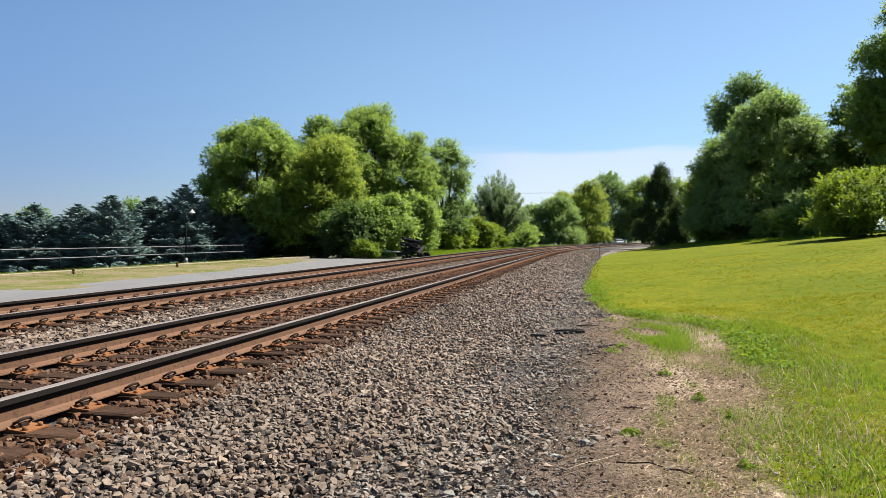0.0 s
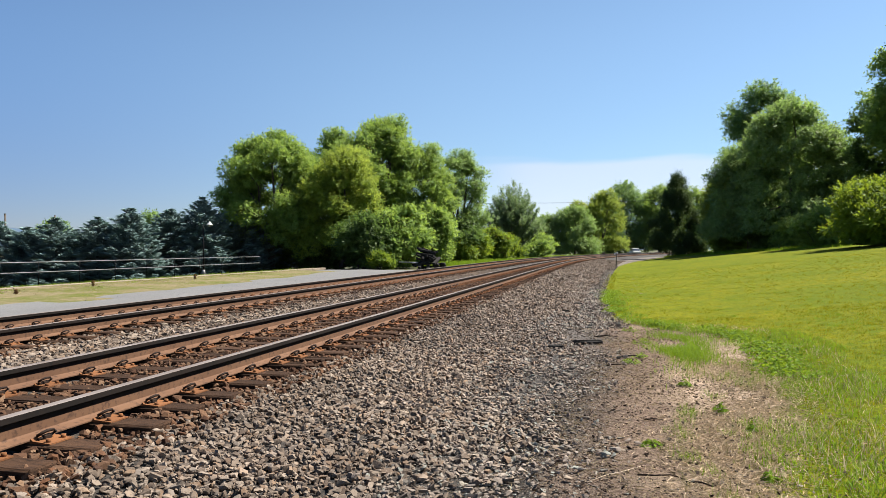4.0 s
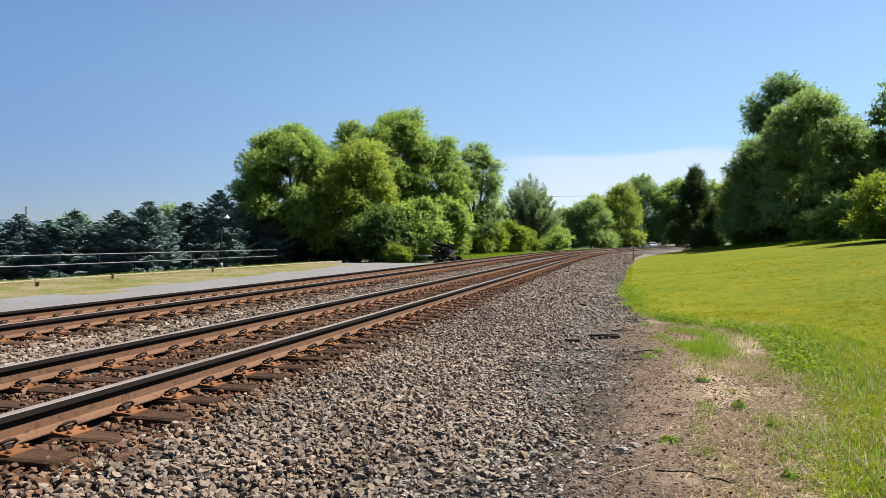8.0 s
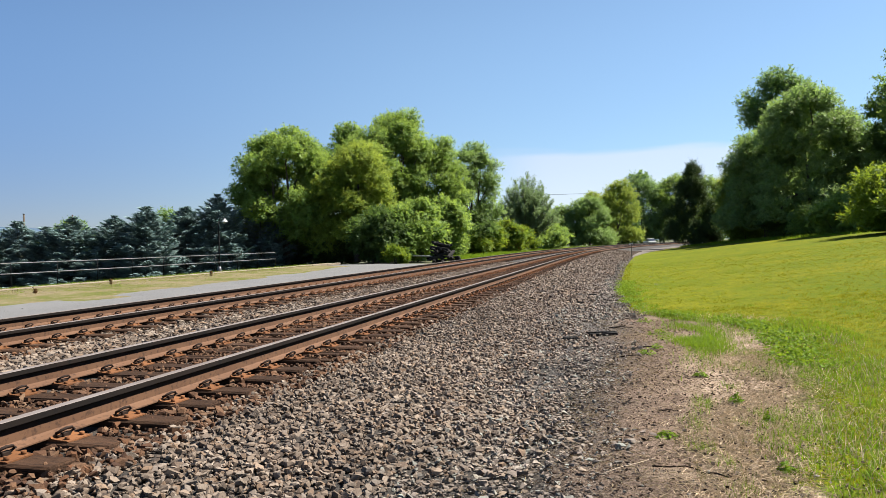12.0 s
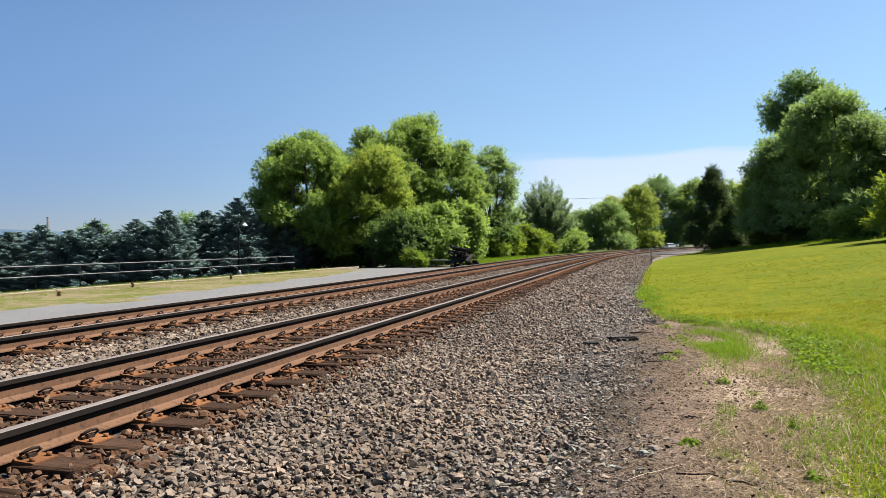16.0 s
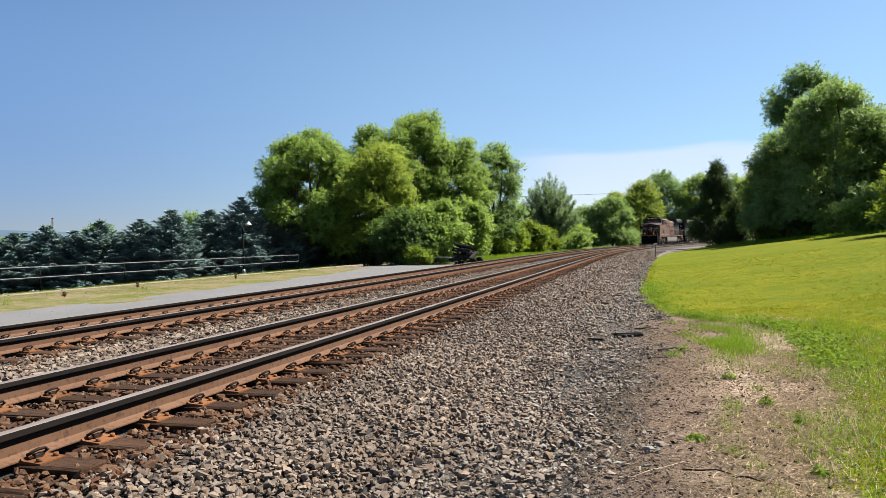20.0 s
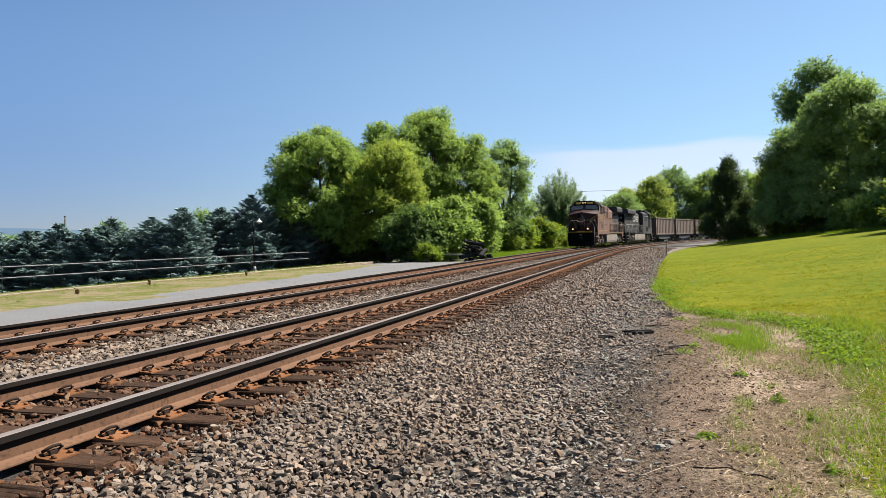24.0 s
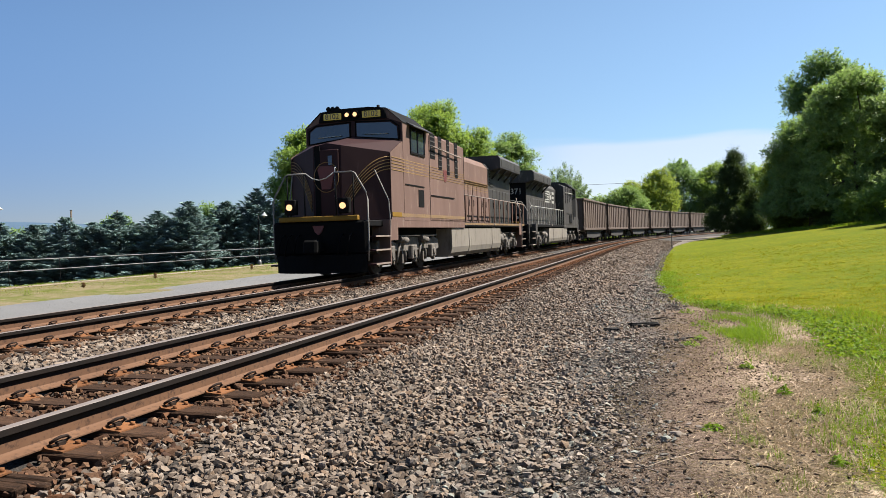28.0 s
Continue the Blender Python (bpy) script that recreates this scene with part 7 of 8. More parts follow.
def livery(th):
    """Gold stripes, emblem and the low yellow line of the leading engine."""
    for sx in (-1, 1):
        for k in range(5):
            z = 2.88 + 0.085 * k
            x0, x1 = sorted((sx * 1.516, sx * 1.523))
            bm = bmesh.new()
            box(bm, x0, x1, 6.3, 9.04, z, z + 0.02)
            part("gold_stripe", bm, M["gold"], th)
            bm = bmesh.new()
            box(bm, x0, x1, 1.65, 6.3, z, z + 0.018)
            part("gold_stripe", bm, M["worn_stripe"], th)
            bm = bmesh.new()
            box(bm, min(sx * 0.983, sx * 1.016), max(sx * 0.983, sx * 1.016), -4.3, 1.6, z - 0.02, z + 0.0)
            part("gold_stripe", bm, M["worn_stripe"], th)
            # the stripes sweep down round the nose towards the door
            pts = []
            for j in range(9):
                t = j / 8
                x = 1.50 - t * 1.02
                y = 9.105 + t * 0.775
                drop = (z - 1.75 - 0.10 * k) * t ** 2.0
                pts.append((sx * (x + 0.004), y + 0.012 - 0.05 * (z - drop - 1.5) / 1.9, z + 0.015 - drop))
            bm = bmesh.new()
            tube(bm, pts, 0.011, 4)
            part("gold_stripe", bm, M["gold"], th)
        bm = bmesh.new()
        box(bm, min(sx * 1.516, sx * 1.524), max(sx * 1.516, sx * 1.524), 8.35, 9.08, 1.60, 1.72)
        part("yellow_line", bm, M["orange"], th)
        bm = bmesh.new()
        box(bm, min(sx * 1.516, sx * 1.522), max(sx * 1.516, sx * 1.522), 1.65, 8.35, 1.60, 1.70)
        part("faded_line", bm, M["faded_gold"], th)
        bm = bmesh.new()
        box(bm, min(sx * 1.48, sx * 1.506), max(sx * 1.48, sx * 1.506), -10.2, 1.6, 1.40, 1.48)
        part("faded_line", bm, M["faded_gold"], th)
        bm = bmesh.new()
        prism(bm, [(3.85, 3.24), (4.2, 3.24), (4.24, 3.16), (4.14, 2.84), (3.91, 2.84), (3.81, 3.16)], "x", sx * 1.517, sx * 1.527)
        part("emblem", bm, M["keystone"], th, "red shield emblem")
    bm = bmesh.new()
    prism(bm, [(-0.20, 2.98), (0.20, 2.98), (0.25, 2.88), (0.13, 2.36), (-0.13, 2.36), (-0.25, 2.88)], "y", 9.945, 9.965)
    part("emblem", bm, M["keystone"], th, "red shield emblem on the nose door")


def nose_ring(th):
    bm = bmesh.new()
    tube(bm, [(0.36 * math.cos(a * math.tau / 24), 9.955, 2.68 + 0.40 * math.sin(a * math.tau / 24)) for a in range(25)], 0.010, 4)
    part("emblem_ring", bm, M["gold"], th, "thin gold ring round the emblem")


def white_marks(th):
    """White marks of the second engine: slanting bars, plain blocks, its number, and the dark cab side."""
    for sx in (-1, 1):
        x0, x1 = sorted((sx * 1.014, sx * 1.024))
        for k in range(5):
            bm = bmesh.new()
            box(bm, x0, x1, -3.1 + 0.06 * k, -1.75 + 0.06 * k, 2.98 + 0.17 * k, 3.07 + 0.17 * k)
            part("white_bar", bm, M["cream"], th)
        # the maker-like sign is drawn as plain strokes
        for y0, y1, z0, z1 in ((-1.35, -1.17, 2.98, 3.75), (-0.80, -0.62, 2.98, 3.75), (-1.17, -0.80, 3.22, 3.50), (-0.40, 0.35, 3.58, 3.75), (-0.40, 0.35, 3.28, 3.45), (-0.40, 0.35, 2.98, 3.15)):
            bm = bmesh.new()
            box(bm, x0, x1, y0, y1, z0, z1)
            part("white_stroke", bm, M["cream"], th)
        for y0 in (-1.3, -0.75, -0.2):
            bm = bmesh.new()
            box(bm, min(sx * 1.014, sx * 1.02), max(sx * 1.014, sx * 1.02), y0, y0 + 0.36, 2.16, 2.62)
            part("white_block", bm, M["loco_grey"], th)
        bm = bmesh.new()
        box(bm, min(sx * 1.522, sx * 1.530), max(sx * 1.522, sx * 1.530), 6.05, 7.9, 2.15, 4.22, 0.004)
        part("cab_side_panel", bm, M["loco_black"], th, "black cab side under the windows")
        bm = bmesh.new()
        box(bm, min(sx * 1.517, sx * 1.56), max(sx * 1.517, sx * 1.56), 4.3, 5.6, 1.66, 2.25, 0.02)
        part("equipment_box", bm, M["loco_black"], th)
    bm = bmesh.new()
    box(bm, -0.97, 0.97, -9.19, -9.152, 2.60, 3.90, 0.01)
    part("end_panel", bm, M["loco_black"], th, "black end panel of the long hood")
    text_part("number", "371", 0.46, M["cream"], th, Matrix.Translation((0.42, -9.20, 3.40)) @ Euler((radians(90), 0, 0)).to_matrix().to_4x4(), "white road number on the end panel")


def hopper_truck(parent, yc, axle):
    bm = bmesh.new()
    for sx in (-1, 1):
        x0, x1 = sorted((sx * 0.92, sx * 1.08))
        prism(bm, [(-1.15, 0.36), (-1.15, 0.60), (-0.55, 0.78), (0.55, 0.78), (1.15, 0.60), (1.15, 0.36), (0.75, 0.36), (0.35, 0.22), (-0.35, 0.22), (-0.75, 0.36)], "x", x0, x1)
        for ay in (-0.89, 0.89):
            disc(bm, (sx * 1.11, ay, 0.46), "x", 0.13, 0.08, 10)
        for k in (-0.15, 0, 0.15):
            tube(bm, [(sx * 1.10, k, 0.26), (sx * 1.10, k, 0.56)], 0.05, 6)
    box(bm, -1.0, 1.0, -0.2, 0.2, 0.45, 0.85)
    box(bm, -0.60, 0.60, -1.3, 1.3, 0.30, 0.95)
    t = part("truck", bm, M["under"], parent)
    t.location = (0, yc, 0)
    for ay in (-0.89, 0.89):
        a = shared("axle", axle, t)
        a.location = (0, ay, 0.46)
        AXLES.append((a, 0.46, ay))


def coal_car():
    """A ribbed open coal gondola with a tub below its sills."""
    th = thing("coal_car", "brown ribbed steel coal car in the train", "railway wagon", "train")
    hl, hw = 7.45, 1.52
    bm = bmesh.new()
    for sx in (-1, 1):
        x0, x1 = sorted((sx * (hw - 0.04), sx * hw))
        box(bm, x0, x1, -hl, hl, 1.15, 3.72)
    for d in (-1, 1):
        y0, y1 = sorted((d * (hl - 0.05), d * hl))
        box(bm, -hw, hw, y0, y1, 1.15, 3.72)
    box(bm, -hw + 0.05, hw - 0.05, -hl + 0.05, hl - 0.05, 1.05, 1.18)
    part("body", bm, M["hopper"], th)
    bm = bmesh.new()
    prism(bm, [(-4.75, 1.12), (-4.3, 0.46), (-0.25, 0.34), (0.25, 0.34), (4.3, 0.46), (4.75, 1.12)], "x", -1.35, 1.35)
    part("tub", bm, M["under"], th, "dark rounded tub below the sill")
    for sx in (-1, 1):
        bm = bmesh.new()
        x0, x1 = sorted((sx * (hw - 0.06), sx * (hw + 0.09)))
        box(bm, x0, x1, -hl - 0.05, hl + 0.05, 3.66, 3.82, 0.02)
        part("top_chord", bm, M["hopper"], th)
        bm = bmesh.new()
        x0, x1 = sorted((sx * (hw - 0.1), sx * (hw + 0.07)))
        box(bm, x0, x1, -hl, hl, 1.08, 1.28, 0.02)
        part("side_sill", bm, M["hopper"], th)
        for k in range(13):
            y = -hl + 0.12 + k * (2 * hl - 0.24) / 12
            bm = bmesh.new()
            x0, x1 = sorted((sx * hw, sx * (hw + 0.06)))
            box(bm, x0, x1, y - 0.055, y + 0.055, 1.26, 3.68, 0.012)
            part("rib", bm, M["hopper"], th)
        for d in (-1, 1):
            bm = bmesh.new()
            for y in (0.12, 0.55):
                tube(bm, [(sx * (hw + 0.10), d * (hl - y), 0.75), (sx * (hw + 0.10), d * (hl - y), 2.6)], 0.014, 4)
            for k in range(6):
                tube(bm, [(sx * (hw + 0.10), d * (hl - 0.12), 0.85 + 0.33 * k), (sx * (hw + 0.10), d * (hl - 0.55), 0.85 + 0.33 * k)], 0.012, 4)
            part("ladder", bm, M["hopper"], th)
            if sx > 0:
                bm = bmesh.new()
                box(bm, -hw - 0.04, hw + 0.04, min(d * (hl - 0.06), d * (hl + 0.08)), max(d * (hl - 0.06), d * (hl + 0.08)), 3.66, 3.81, 0.02)
                part("end_chord", bm, M["hopper"], th)
                bm = bmesh.new()
                box(bm, -0.15, 0.15, min(d * 7.2, d * 8.05), max(d * 7.2, d * 8.05), 0.72, 0.98, 0.03)
                part("coupler", bm, M["under"], th)
                for x in (-0.9, 0.0, 0.9):
                    bm = bmesh.new()
                    box(bm, x - 0.06, x + 0.06, min(d * hl, d * (hl + 0.08)), max(d * hl, d * (hl + 0.08)), 1.2, 3.68)
                    part("end_post", bm, M["hopper"], th)
    bm = bmesh.new()
    box(bm, -0.30, 0.30, -7.6, 7.6, 0.45, 1.1)
    box(bm, -0.62, 0.62, -7.4, -4.5, 0.40, 1.0)
    box(bm, -0.62, 0.62, 4.5, 7.4, 0.40, 1.0)
    box(bm, -1.25, 1.25, -7.3, -4.6, 0.95, 1.12)
    box(bm, -1.25, 1.25, 4.6, 7.3, 0.95, 1.12)
    part("centre_sill", bm, M["under"], th)
    bm = bmesh.new()
    n = 24
    rng = random.Random(4)
    vs = [[bm.verts.new((-hw + 0.05 + (2 * hw - 0.1) * i / 4, -hl + 0.06 + (2 * hl - 0.12) * j / n, 3.35 + (0.28 if 0 < i < 4 else 0) + rng.uniform(-0.08, 0.08))) for j in range(n + 1)] for i in range(5)]
    for i in range(4):
        for j in range(n):
            bm.faces.new((vs[i][j], vs[i + 1][j], vs[i + 1][j + 1], vs[i][j + 1]))
    part("coal_load", bm, M["coal"], th, "heaped black coal just below the rim")
    axle = axle_mesh(0.46)
    for yc in (5.9, -5.9):
        hopper_truck(th, yc, axle)
    return th


LOCO_LEN, CAR_LEN, CARS = 22.3, 16.2, 9
lead_engine = locomotive("locomotive", "leading tuscan-red diesel locomotive with gold stripes and lit headlamps", M["tuscan"], M["tuscan_sunlit"], M["tuscan_sunlit"], M["loco_grey"], M["loco_grey_rail"], True)
second_engine = locomotive("locomotive", "second black diesel locomotive with white marks, cab facing back", M["loco_grey"], M["hood_grey"], M["hood_grey"], M["hood_grey"], M["cream"], False)
cars = [coal_car()]
for _k in range(CARS - 1):
    cars.append(copy_thing(cars[0], Matrix.Identity(4)))

# ---------- fence, lamp, posts and small things ----------
def fence():
    th = thing("fence", "low two-rail grey pipe fence along the platform", "fence")
    q = math.hypot(1, KERB_K)
    step = 2.42 / q
    ys = [34.98 + k * step for k in range(-10, 8)]
    for y in ys:
        x, yy, _ = kerb_point(y, 0.0)
        p = Vector((KERB_K * y + KERB_C - 1.2, y, -0.47))
        bm = bmesh.new()
        tube(bm, [(0, 0, -0.1), (0, 0, 1.02)], 0.017, 8)
        disc(bm, (0, 0, 0.01), "z", 0.07, 0.02, 10)
        ob = part("post", bm, M["loco_grey_post"], th, "dark pipe post")
        ob.location = p
    for z in (0.53, 0.10):
        bm = bmesh.new()
        tube(bm, [(KERB_K * y + KERB_C - 1.2, y, z + 0.006 * math.sin(y * 3)) for y in ys], 0.018, 8)
        part("rail", bm, M["fence_pipe"], th)


M["fence_pipe"] = plain("dull_fence_pipe", (0.17, 0.175, 0.18), 0.5, 0.3)
M["loco_grey_post"] = plain("dark_grey_pipe", (0.010, 0.010, 0.011), 0.7, spec=0.1)
fence()


def lamp_post():
    x, y = -11.2, 44.6
    th = thing("street_lamp", "black lamp post with a white bell shade on an arm", "street lamp", "lamps along the fence", m=Matrix.Translation((x, y, -0.47)))
    bm = bmesh.new()
    tube(bm, [(0, 0, 0), (0, 0, 0.15), (0, 0, 0.3)], 0.13, 10, 0.085)
    disc(bm, (0, 0, 0.02), "z", 0.18, 0.05, 12)
    part("base", bm, M["fence_pipe"], th)
    bm = bmesh.new()
    tube(bm, [(0, 0, 0.25), (0, 0, 1.6), (0, 0, 3.0)], 0.05, 10, 0.035)
    for z in (0.5, 2.4):
        disc(bm, (0, 0, z), "z", 0.065, 0.04, 10)
    part("pole", bm, M["loco_grey_post"], th)
    bm = bmesh.new()
    tube(bm, [(0, 0, 2.95), (0.06, 0, 3.18), (0.20, 0, 3.27), (0.32, 0, 3.22), (0.36, 0, 3.14)], 0.02, 7)
    part("arm", bm, M["loco_grey_post"], th)
    bm = bmesh.new()
    prof = [(0.03, 3.20), (0.05, 3.14), (0.09, 3.09), (0.16, 3.02), (0.21, 2.98), (0.20, 2.97), (0.14, 3.00)]
    rings = []
    for r, z in prof:
        rings.append([bm.verts.new((0.36 + r * math.cos(k * math.tau / 16), r * math.sin(k * math.tau / 16), z)) for k in range(16)])
    for a, b in zip(rings, rings[1:]):
        for k in range(16):
            bm.faces.new((a[k], a[(k + 1) % 16], b[(k + 1) % 16], b[k])).smooth = True
    part("shade", bm, M["white_paint"], th, "white bell-shaped shade")
    bm = bmesh.new()
    tube(bm, [(0.36, 0, 2.99), (0.36, 0, 2.92), (0.36, 0, 2.88)], 0.07, 8, 0.03)
    part("bulb", bm, M["cream_glass"], th)
    return th


M["cream_glass"] = plain("frosted_glass", (0.49, 0.49, 0.462), 0.25)
lamp = lamp_post()
copy_thing(lamp, Matrix.Translation((-17.38, 28.0, -0.47)))


M["marker_grey"] = plain("weathered_grey_post", (0.11, 0.10, 0.09), 0.7)
M["black_timber"] = surface("blackened_timber", (0.012, 0.011, 0.010), (0.024, 0.021, 0.019), 3.0, (0.006, 0.006, 0.006), 18.0, 0.9, bump=0.6, depth=0.02, rand=0.4, spec=0.3)


def marker_post():
    x, y = 17.6, 56.2
    z = ground_at(x, y)
    th = thing("marker_post", "thin grey marker post with a pale tilted plate", "post", m=Matrix.Translation((x, y, z - 0.03)))
    bm = bmesh.new()
    box(bm, -0.03, 0.03, -0.03, 0.03, 0, 1.10, 0.006)
    part("post", bm, M["marker_grey"], th)
    bm = bmesh.new()
    box(bm, -0.14, 0.16, -0.015, 0.015, 1.06, 1.17, 0.006)
    pl = part("plate", bm, M["white_paint"], th, "pale plate")
    pl.rotation_euler = (0, radians(-12), 0)
    pl.location = (0.2, 0, 0.0)


marker_post()


def timber_pile():
    """Old dark timbers and scrap thrown in a heap beside the line."""
    x, y = 2.9, 58.6
    z = ground_at(x, y)
    th = thing("timber_pile", "heap of old blackened timbers beside the track", "timber pile", m=Matrix.Translation((x, y, z)))
    rng = random.Random(9)
    for k in range(30):
        L = rng.uniform(0.7, 1.7)
        bm = bmesh.new()
        box(bm, -L / 2, L / 2, -0.11, 0.11, -0.08, 0.08, 0.015)
        ob = part("timber", bm, M["black_timber"], th)
        lay = k // 5
        ob.matrix_basis = pose(0.25 - 0.07 * lay + rng.uniform(-0.95, 0.95) * (1 - lay * 0.15), rng.uniform(-0.5, 0.5), 0.10 + lay * 0.26, rng.uniform(-12, 12), rng.uniform(-22, 22), rng.uniform(0, 180))
    for k in range(4):
        bm = bmesh.new()
        disc(bm, (0, 0, 0), "z", 0.24, 0.12, 14)
        ob = part("scrap_wheel", bm, M["black_timber"], th)
        ob.matrix_basis = pose(rng.uniform(0.6, 1.4), rng.uniform(-0.6, 0.1), 0.25, rng.uniform(50, 90), 0, rng.uniform(0, 180))
    bm = bmesh.new()
    tube(bm, [(-2.3, 0.2, 0.52), (-1.2, 0.1, 0.48), (-0.3, 0, 0.42)], 0.05, 7)
    part("pipe", bm, M["steel_grey"], th, "pale pipe leaning on the heap")


timber_pile()

for _i, (_y, _d) in enumerate(((27.5, 2.0), (31.0, 3.2), (35.0, 1.5), (39.5, 2.6), (43.0, 1.2), (24.5, 3.6), (47.0, 1.0))):
    _q = math.hypot(1, KERB_K)
    _s, _o = nearest([KERB_K * _y + KERB_C + _d / _q], [_y - _d * KERB_K / _q])
    weed(float(_s[0]), float(_o[0]), 0.16, 0.42, 400 + _i, "tall dock weed on the verge")


def plank(s, o, length, turn, label):
    p = at(s, o, float(ground_z(o)) + 0.03)
    bm = bmesh.new()
    rng = random.Random(int(s * 10))
    for k in range(3):
        w = 0.016 + 0.008 * k
        x0, x1 = -length * rng.uniform(0.38, 0.5), length * rng.uniform(0.30, 0.5)
        y = (k - 1) * 0.030
        box(bm, x0, x1, y - w * 0.6, y + w * 0.6, -0.03, 0.012 + 0.012 * k, 0.004)
    for v in bm.verts:
        v.co += Vector((rng.uniform(-0.02, 0.02), rng.uniform(-0.008, 0.008), rng.uniform(-0.006, 0.006)))
    ob = part("wood_scrap", bm, M["black_timber"])
    ob.matrix_basis = Matrix.Translation(tuple(p)) @ Matrix.Rotation(radians(turn), 4, 'Z')
    tagged(ob, label, "wood scrap", "scraps on the path")


plank(11.75, 3.35, 0.62, 8, "dark splintered timber scrap lying on the path")
plank(11.0, 2.9, 0.26, 4, "small dark timber scrap on the path")
plank(16.9, 2.55, 0.5, 10, "dark timber scrap lying on the gravel")
plank(19.5, 2.75, 0.4, 0, "dark timber scrap lying on the gravel")


M["dry_stick"] = surface("bleached_stick", (0.42, 0.33, 0.24), (0.33, 0.25, 0.175), 6.0, (0.20, 0.15, 0.10), 40.0, 0.9, bump=0.2, depth=0.003)
M["dark_twig"] = surface("dark_twig_bark", (0.030, 0.021, 0.016), (0.050, 0.035, 0.026), 8.0, (0.016, 0.012, 0.010), 40.0, 0.95, bump=0.4, depth=0.003, spec=0.1)


def stick(s, o, pts, label, mat, radius=0.006):
    p = at(s, o, float(ground_z(o)) + radius)
    bm = bmesh.new()
    tube(bm, pts, radius, 5, radius * 0.5)
    ob = part("stick", bm, M[mat])
    ob.matrix_basis = Matrix.Translation(tuple(p))
    tagged(ob, label, "stick", "sticks on the path")


stick(4.95, 3.77, [(-0.27, -0.17, 0), (-0.08, -0.04, 0.012), (0.08, 0.06, 0.008), (0.25, 0.18, 0.004)], "thin bleached stick on the dry earth", "dry_stick", 0.0042)
stick(4.95, 4.1, [(-0.15, 0.09, 0), (-0.05, 0.03, 0.010), (0.05, 0.03, 0.012), (0.12, -0.05, 0.004)], "dark curled twig on the dry earth", "dark_twig", 0.007)
stick(4.85, 4.3, [(-0.06, 0.05, 0), (0.02, 0.0, 0.012), (0.08, -0.06, 0.0)], "short dark twig on the dry earth", "dark_twig", 0.009)
stick(6.6, 4.1, [(-0.08, 0.02, 0), (0.0, 0.01, 0.010), (0.09, 0.02, 0.0)], "short dark twig on the dry earth", "dark_twig", 0.008)
stick(9.6, 3.75, [(-0.14, -0.02, 0), (0.0, 0.01, 0.012), (0.15, 0.0, 0.0)], "dark twig beside the gravel", "dark_twig", 0.010)
stick(10.4, 4.0, [(-0.16, 0.03, 0), (0.0, 0.0, 0.012), (0.14, -0.02, 0.0)], "dark twig beside the gravel", "dark_twig", 0.011)
stick(12.7, 3.6, [(-0.20, 0.02, 0), (0.0, 0.02, 0.015), (0.2, -0.03, 0.0)], "dark twig beside the gravel", "dark_twig", 0.012)


def utility_pole(x, y, top, label):
    z = ground_at(x, y) - 0.3
    th = thing("utility_pole", label, "utility pole", "utility poles", m=Matrix.Translation((x, y, z)))
    h = top - z
    bm = bmesh.new()
    tube(bm, [(0, 0, 0), (0, 0, h)], 0.17, 8, 0.12)
    part("pole", bm, M["bark"], th)
    bm = bmesh.new()
    disc(bm, (0, 0, h + 0.02), "z", 0.15, 0.06, 8)
    part("cap", bm, M["bark"], th)


utility_pole(-49.7, 98.1, 5.7, "brown timber utility pole behind the spruces")
utility_pole(-52.7, 118.8, 6.4, "brown timber utility pole far behind the spruces")


def overhead_wires():
    for k, (z0, z1) in enumerate(((12.8, 14.6), (8.0, 9.6))):
        bm = bmesh.new()
        pts = []
        for j in range(13):
            t = j / 12
            pts.append((20 + 120 * t, 191 - 27 * t, z0 + (z1 + 4 - z0) * t - 2.2 * math.sin(t * math.pi)))
        tube(bm, pts, 0.035, 5)
        ob = part("overhead_wire", bm, M["loco_grey_post"])
        tagged(ob, "dark power line slung across beyond the bend", "power line", "power lines")


overhead_wires()


def parked_car(x, y, turn, mat, label):
    z = ground_at(x, y) - 0.1
    th = thing("car", label, "car", "parked cars", m=Matrix.Translation((x, y, z)) @ Matrix.Rotation(radians(turn), 4, 'Z'))
    bm = bmesh.new()
    prism(bm, [(-2.2, 0.35), (-2.25, 0.75), (-2.1, 0.95), (-1.3, 1.0), (0.9, 1.0), (2.0, 0.86), (2.25, 0.65), (2.2, 0.35)], "x", -0.88, 0.88)
    part("body", bm, mat, th)
    bm = bmesh.new()
    prism(bm, [(-1.9, 0.98), (-1.3, 1.45), (0.2, 1.47), (1.0, 0.98)], "x", -0.76, 0.76)
    part("cabin", bm, M["window"], th, "dark glazed cabin")
    bm = bmesh.new()
    prism(bm, [(-1.32, 1.45), (-1.2, 1.5), (0.1, 1.52), (0.25, 1.47)], "x", -0.74, 0.74)
    part("roof", bm, mat, th)
    for sx in (-1, 1):
        for y in (-1.35, 1.4):
            bm = bmesh.new()
            disc(bm, (sx * 0.82, y, 0.33), "x", 0.33, 0.2, 16)
            w = part("wheel", bm, M["black_paint"], th)
            bm = bmesh.new()
            disc(bm, (sx * 0.925, y, 0.33), "x", 0.2, 0.02, 12)
            part("hubcap", bm, M["steel_grey"], w)


parked_car(57.5, 170.0, -1, M["white_paint"], "white car parked far off beyond the bend")
parked_car(-14.6, 79.5, 80, M["white_paint"], "pale car parked behind the trees")
parked_car(-19.5, 82.0, 80, M["steel_grey"], "silver car parked behind the trees")


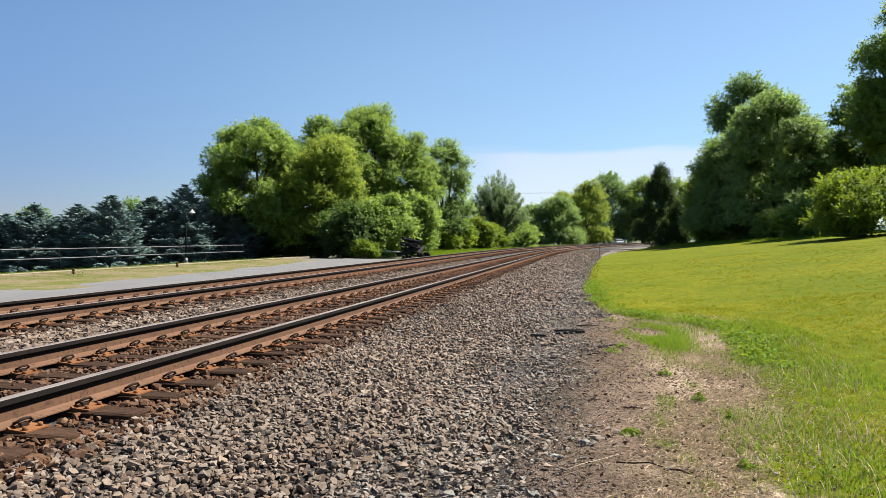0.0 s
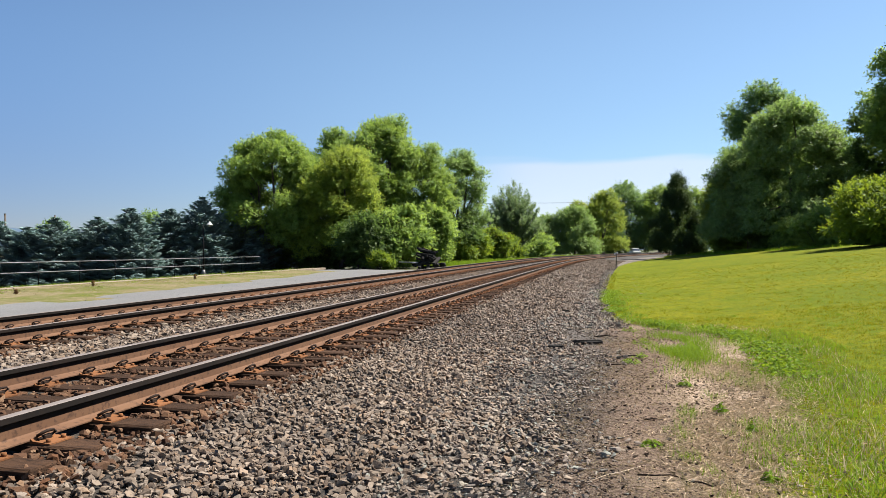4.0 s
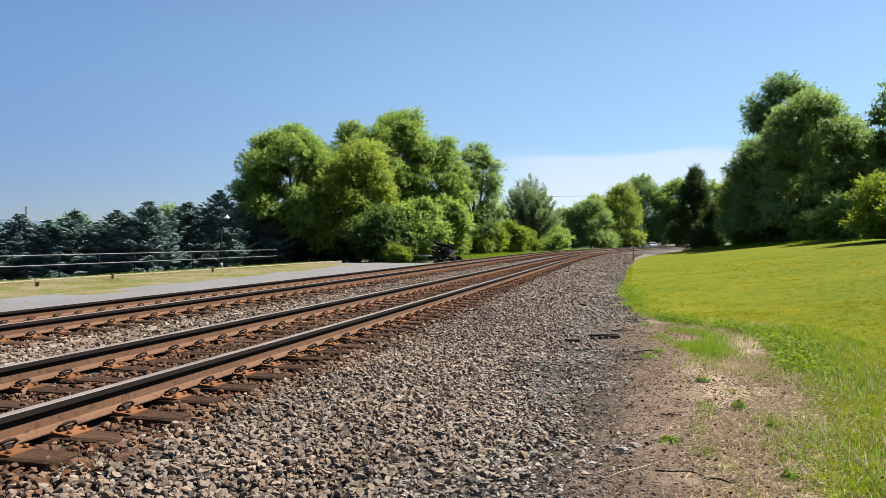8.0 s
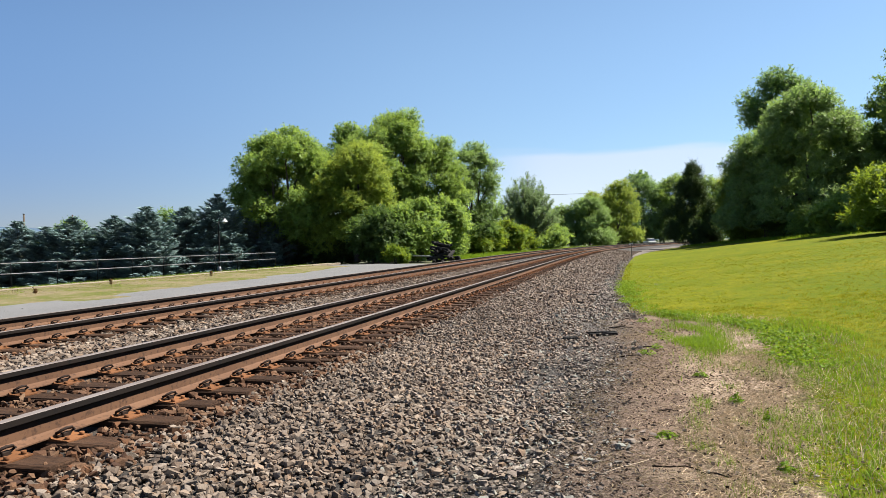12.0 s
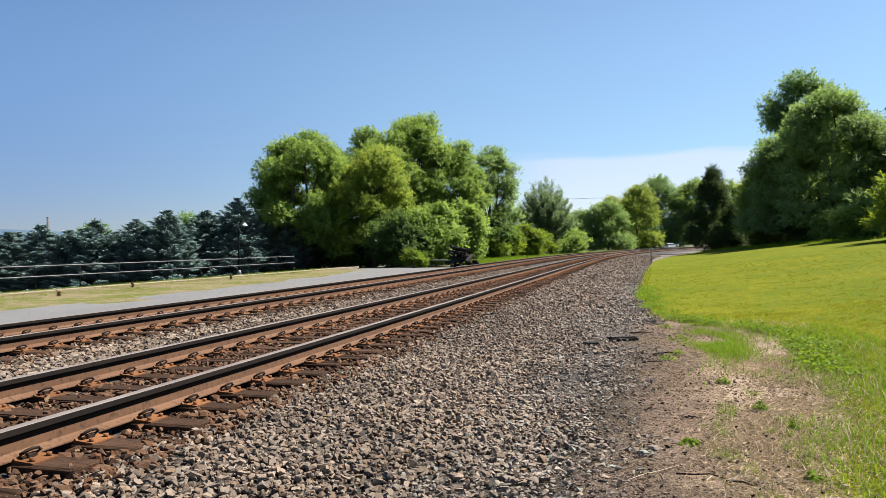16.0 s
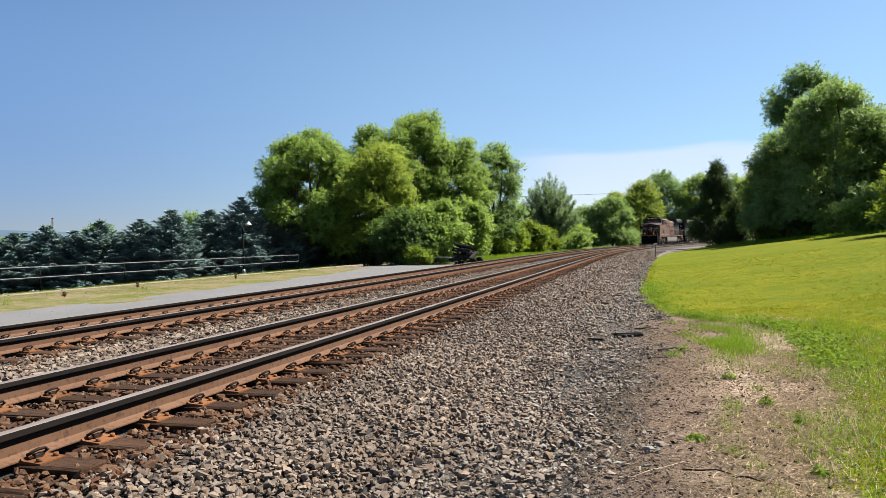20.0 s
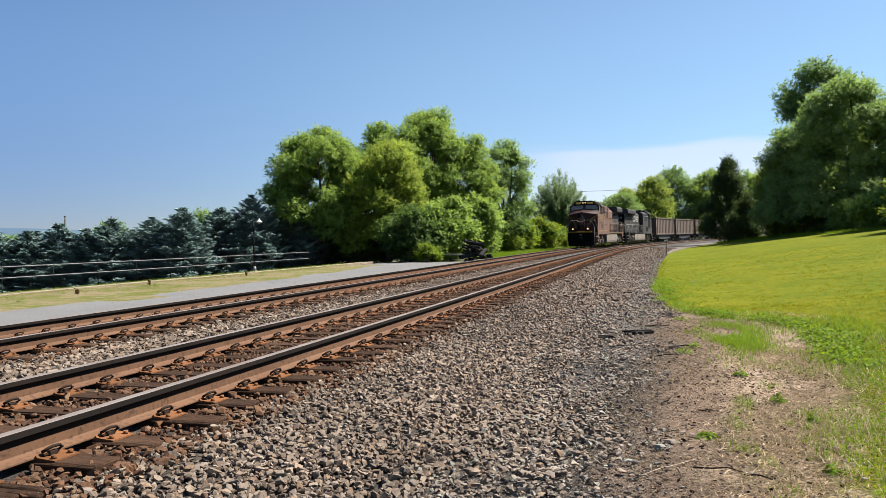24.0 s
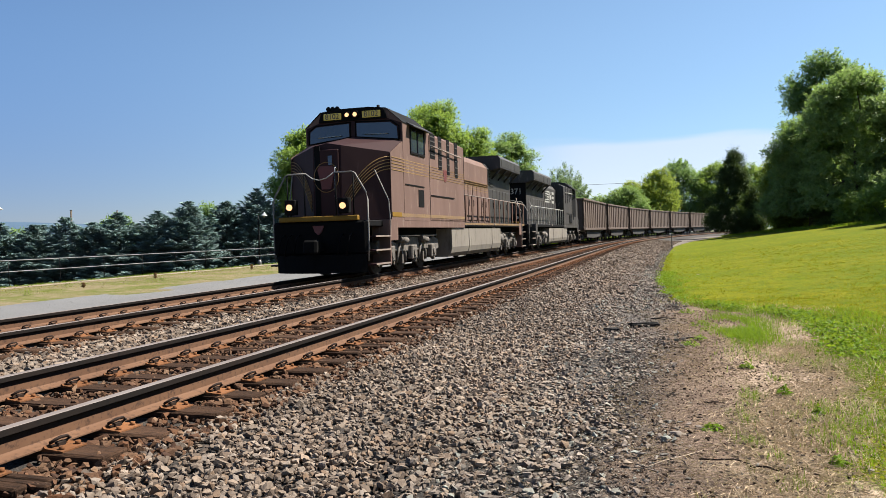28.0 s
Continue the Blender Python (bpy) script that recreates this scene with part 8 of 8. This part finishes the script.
def hill(name, x0, x1, y, base, top, label, seed):
    """A long wooded ridge, far away."""
    rng = np.random.default_rng(seed)
    n = 60
    xs = np.linspace(x0, x1, n)
    prof = np.sin(np.linspace(0.12, math.pi - 0.12, n)) ** 0.6
    prof = prof * (1 + 0.06 * np.sin(np.linspace(0, 9, n) + seed)) + rng.normal(0, 0.006, n)
    rows = []
    for k, (dy, f) in enumerate(((0, 0), (60, 0.55), (150, 1.0), (320, 0.7), (600, 0))):
        rows.append(np.stack([xs, np.full(n, y + dy), base + (top - base) * prof * f], -1))
    v = np.array(rows)
    i = (np.arange(4)[:, None] * n + np.arange(n - 1)).ravel()
    f = np.stack([i, i + 1, i + n + 1, i + n], -1)
    tagged(new(name, mesh_of(name, v.reshape(-1, 3), f, M["far_hill"], smooth=True)), label, "hill", kind="structure")


hill("backdrop_hill", -1700, -330, 1000, -4, 45, "hazy blue wooded ridge on the horizon", 1)
hill("backdrop_hill", 190, 900, 1100, -4, 86, "hazy blue hill beyond the bend", 2)


def far_woods():
    """Distant woods, one mass of foliage clumps round the horizon."""
    rng = np.random.default_rng(77)
    ls = []
    for k in range(260):
        a = rng.uniform(radians(-75), radians(75))
        d = rng.uniform(240, 420)
        x, y = math.sin(a) * d, math.cos(a) * d
        s, o = nearest([x], [y])
        if abs(o[0]) < 20:
            continue
        h = rng.uniform(4, 8) if a < radians(-8) else rng.uniform(8, 15)
        z = float(ground_z(o)[0])
        ls.append((np.array([x, y, z + h * 0.45]), np.array([h * 0.8, h * 0.8, h * 0.55])))
    v, f = leaves_on(rng, ls, 26000, 1.5)
    tagged(new("distant_woods", mesh_of("distant_woods", v, f, M["leaf_dark"])), "distant green woods along the horizon", "woods", kind="stuff")


far_woods()

# ---------- movement ----------
TRACK_TWO = -SPACING - GAUGE / 2
# seconds, metres along the line of the leading engine's lamps
RUN_T = [0.0, 18.5, 19.0, 19.5, 20.0, 20.5, 21.0, 21.5, 23.5, 24.0, 24.5, 25.0, 25.5, 26.0, 26.5, 27.0, 27.5, 28.0]
RUN_S = [425.0, 154.3, 146.4, 138.4, 130.5, 122.8, 115.5, 108.4, 81.0, 74.2, 67.35, 60.5, 53.2, 46.0, 38.9, 31.7, 24.4, 17.0]


def vehicle_pose(front, length, inset, turned=False):
    """Pose of a vehicle whose front coupler is at that place: its trucks follow the rails."""
    a = Vector(at(front + inset, TRACK_TWO))
    b = Vector(at(front + length - inset, TRACK_TWO))
    d = (b - a) if turned else (a - b)
    return Matrix.Translation((a + b) / 2) @ Matrix.Rotation(math.atan2(-d.x, d.y), 4, 'Z')


def motions():
    times = [k * 0.5 for k in range(57)]
    lamp = [float(np.interp(t, RUN_T, RUN_S)) for t in times]
    front = [s - 0.5 for s in lamp]
    walk(lead_engine, [(t, vehicle_pose(f, LOCO_LEN, 4.4)) for t, f in zip(times, front)])
    walk(second_engine, [(t, vehicle_pose(f + LOCO_LEN + 0.5, LOCO_LEN, 4.4, True)) for t, f in zip(times, front)])
    for k, car in enumerate(cars):
        walk(car, [(t, vehicle_pose(f + 2 * LOCO_LEN + 0.8 + k * CAR_LEN, CAR_LEN, 2.2)) for t, f in zip(times, front)])
    # wheels of both engines and the first cars turn while the train is in view
    fine = [0.0] + [18.6 + k / 30 for k in range(283)]
    for owner, turn in ((lead_engine, 1), (second_engine, -1), (cars[0], 1), (cars[1], 1), (cars[2], 1)):
        for t in owner.children:
            if not t.name.startswith("truck"):
                continue
            for a in t.children:
                if not a.name.startswith("axle"):
                    continue
                r = a.location.z
                rows = []
                for sec in fine:
                    ang = turn * (float(np.interp(max(sec, 18.6), RUN_T, RUN_S)) - 17.0) / r
                    rows.append((sec, Matrix.Translation(a.location) @ Matrix.Rotation(ang, 4, 'X')))
                walk(a, rows)


motions()
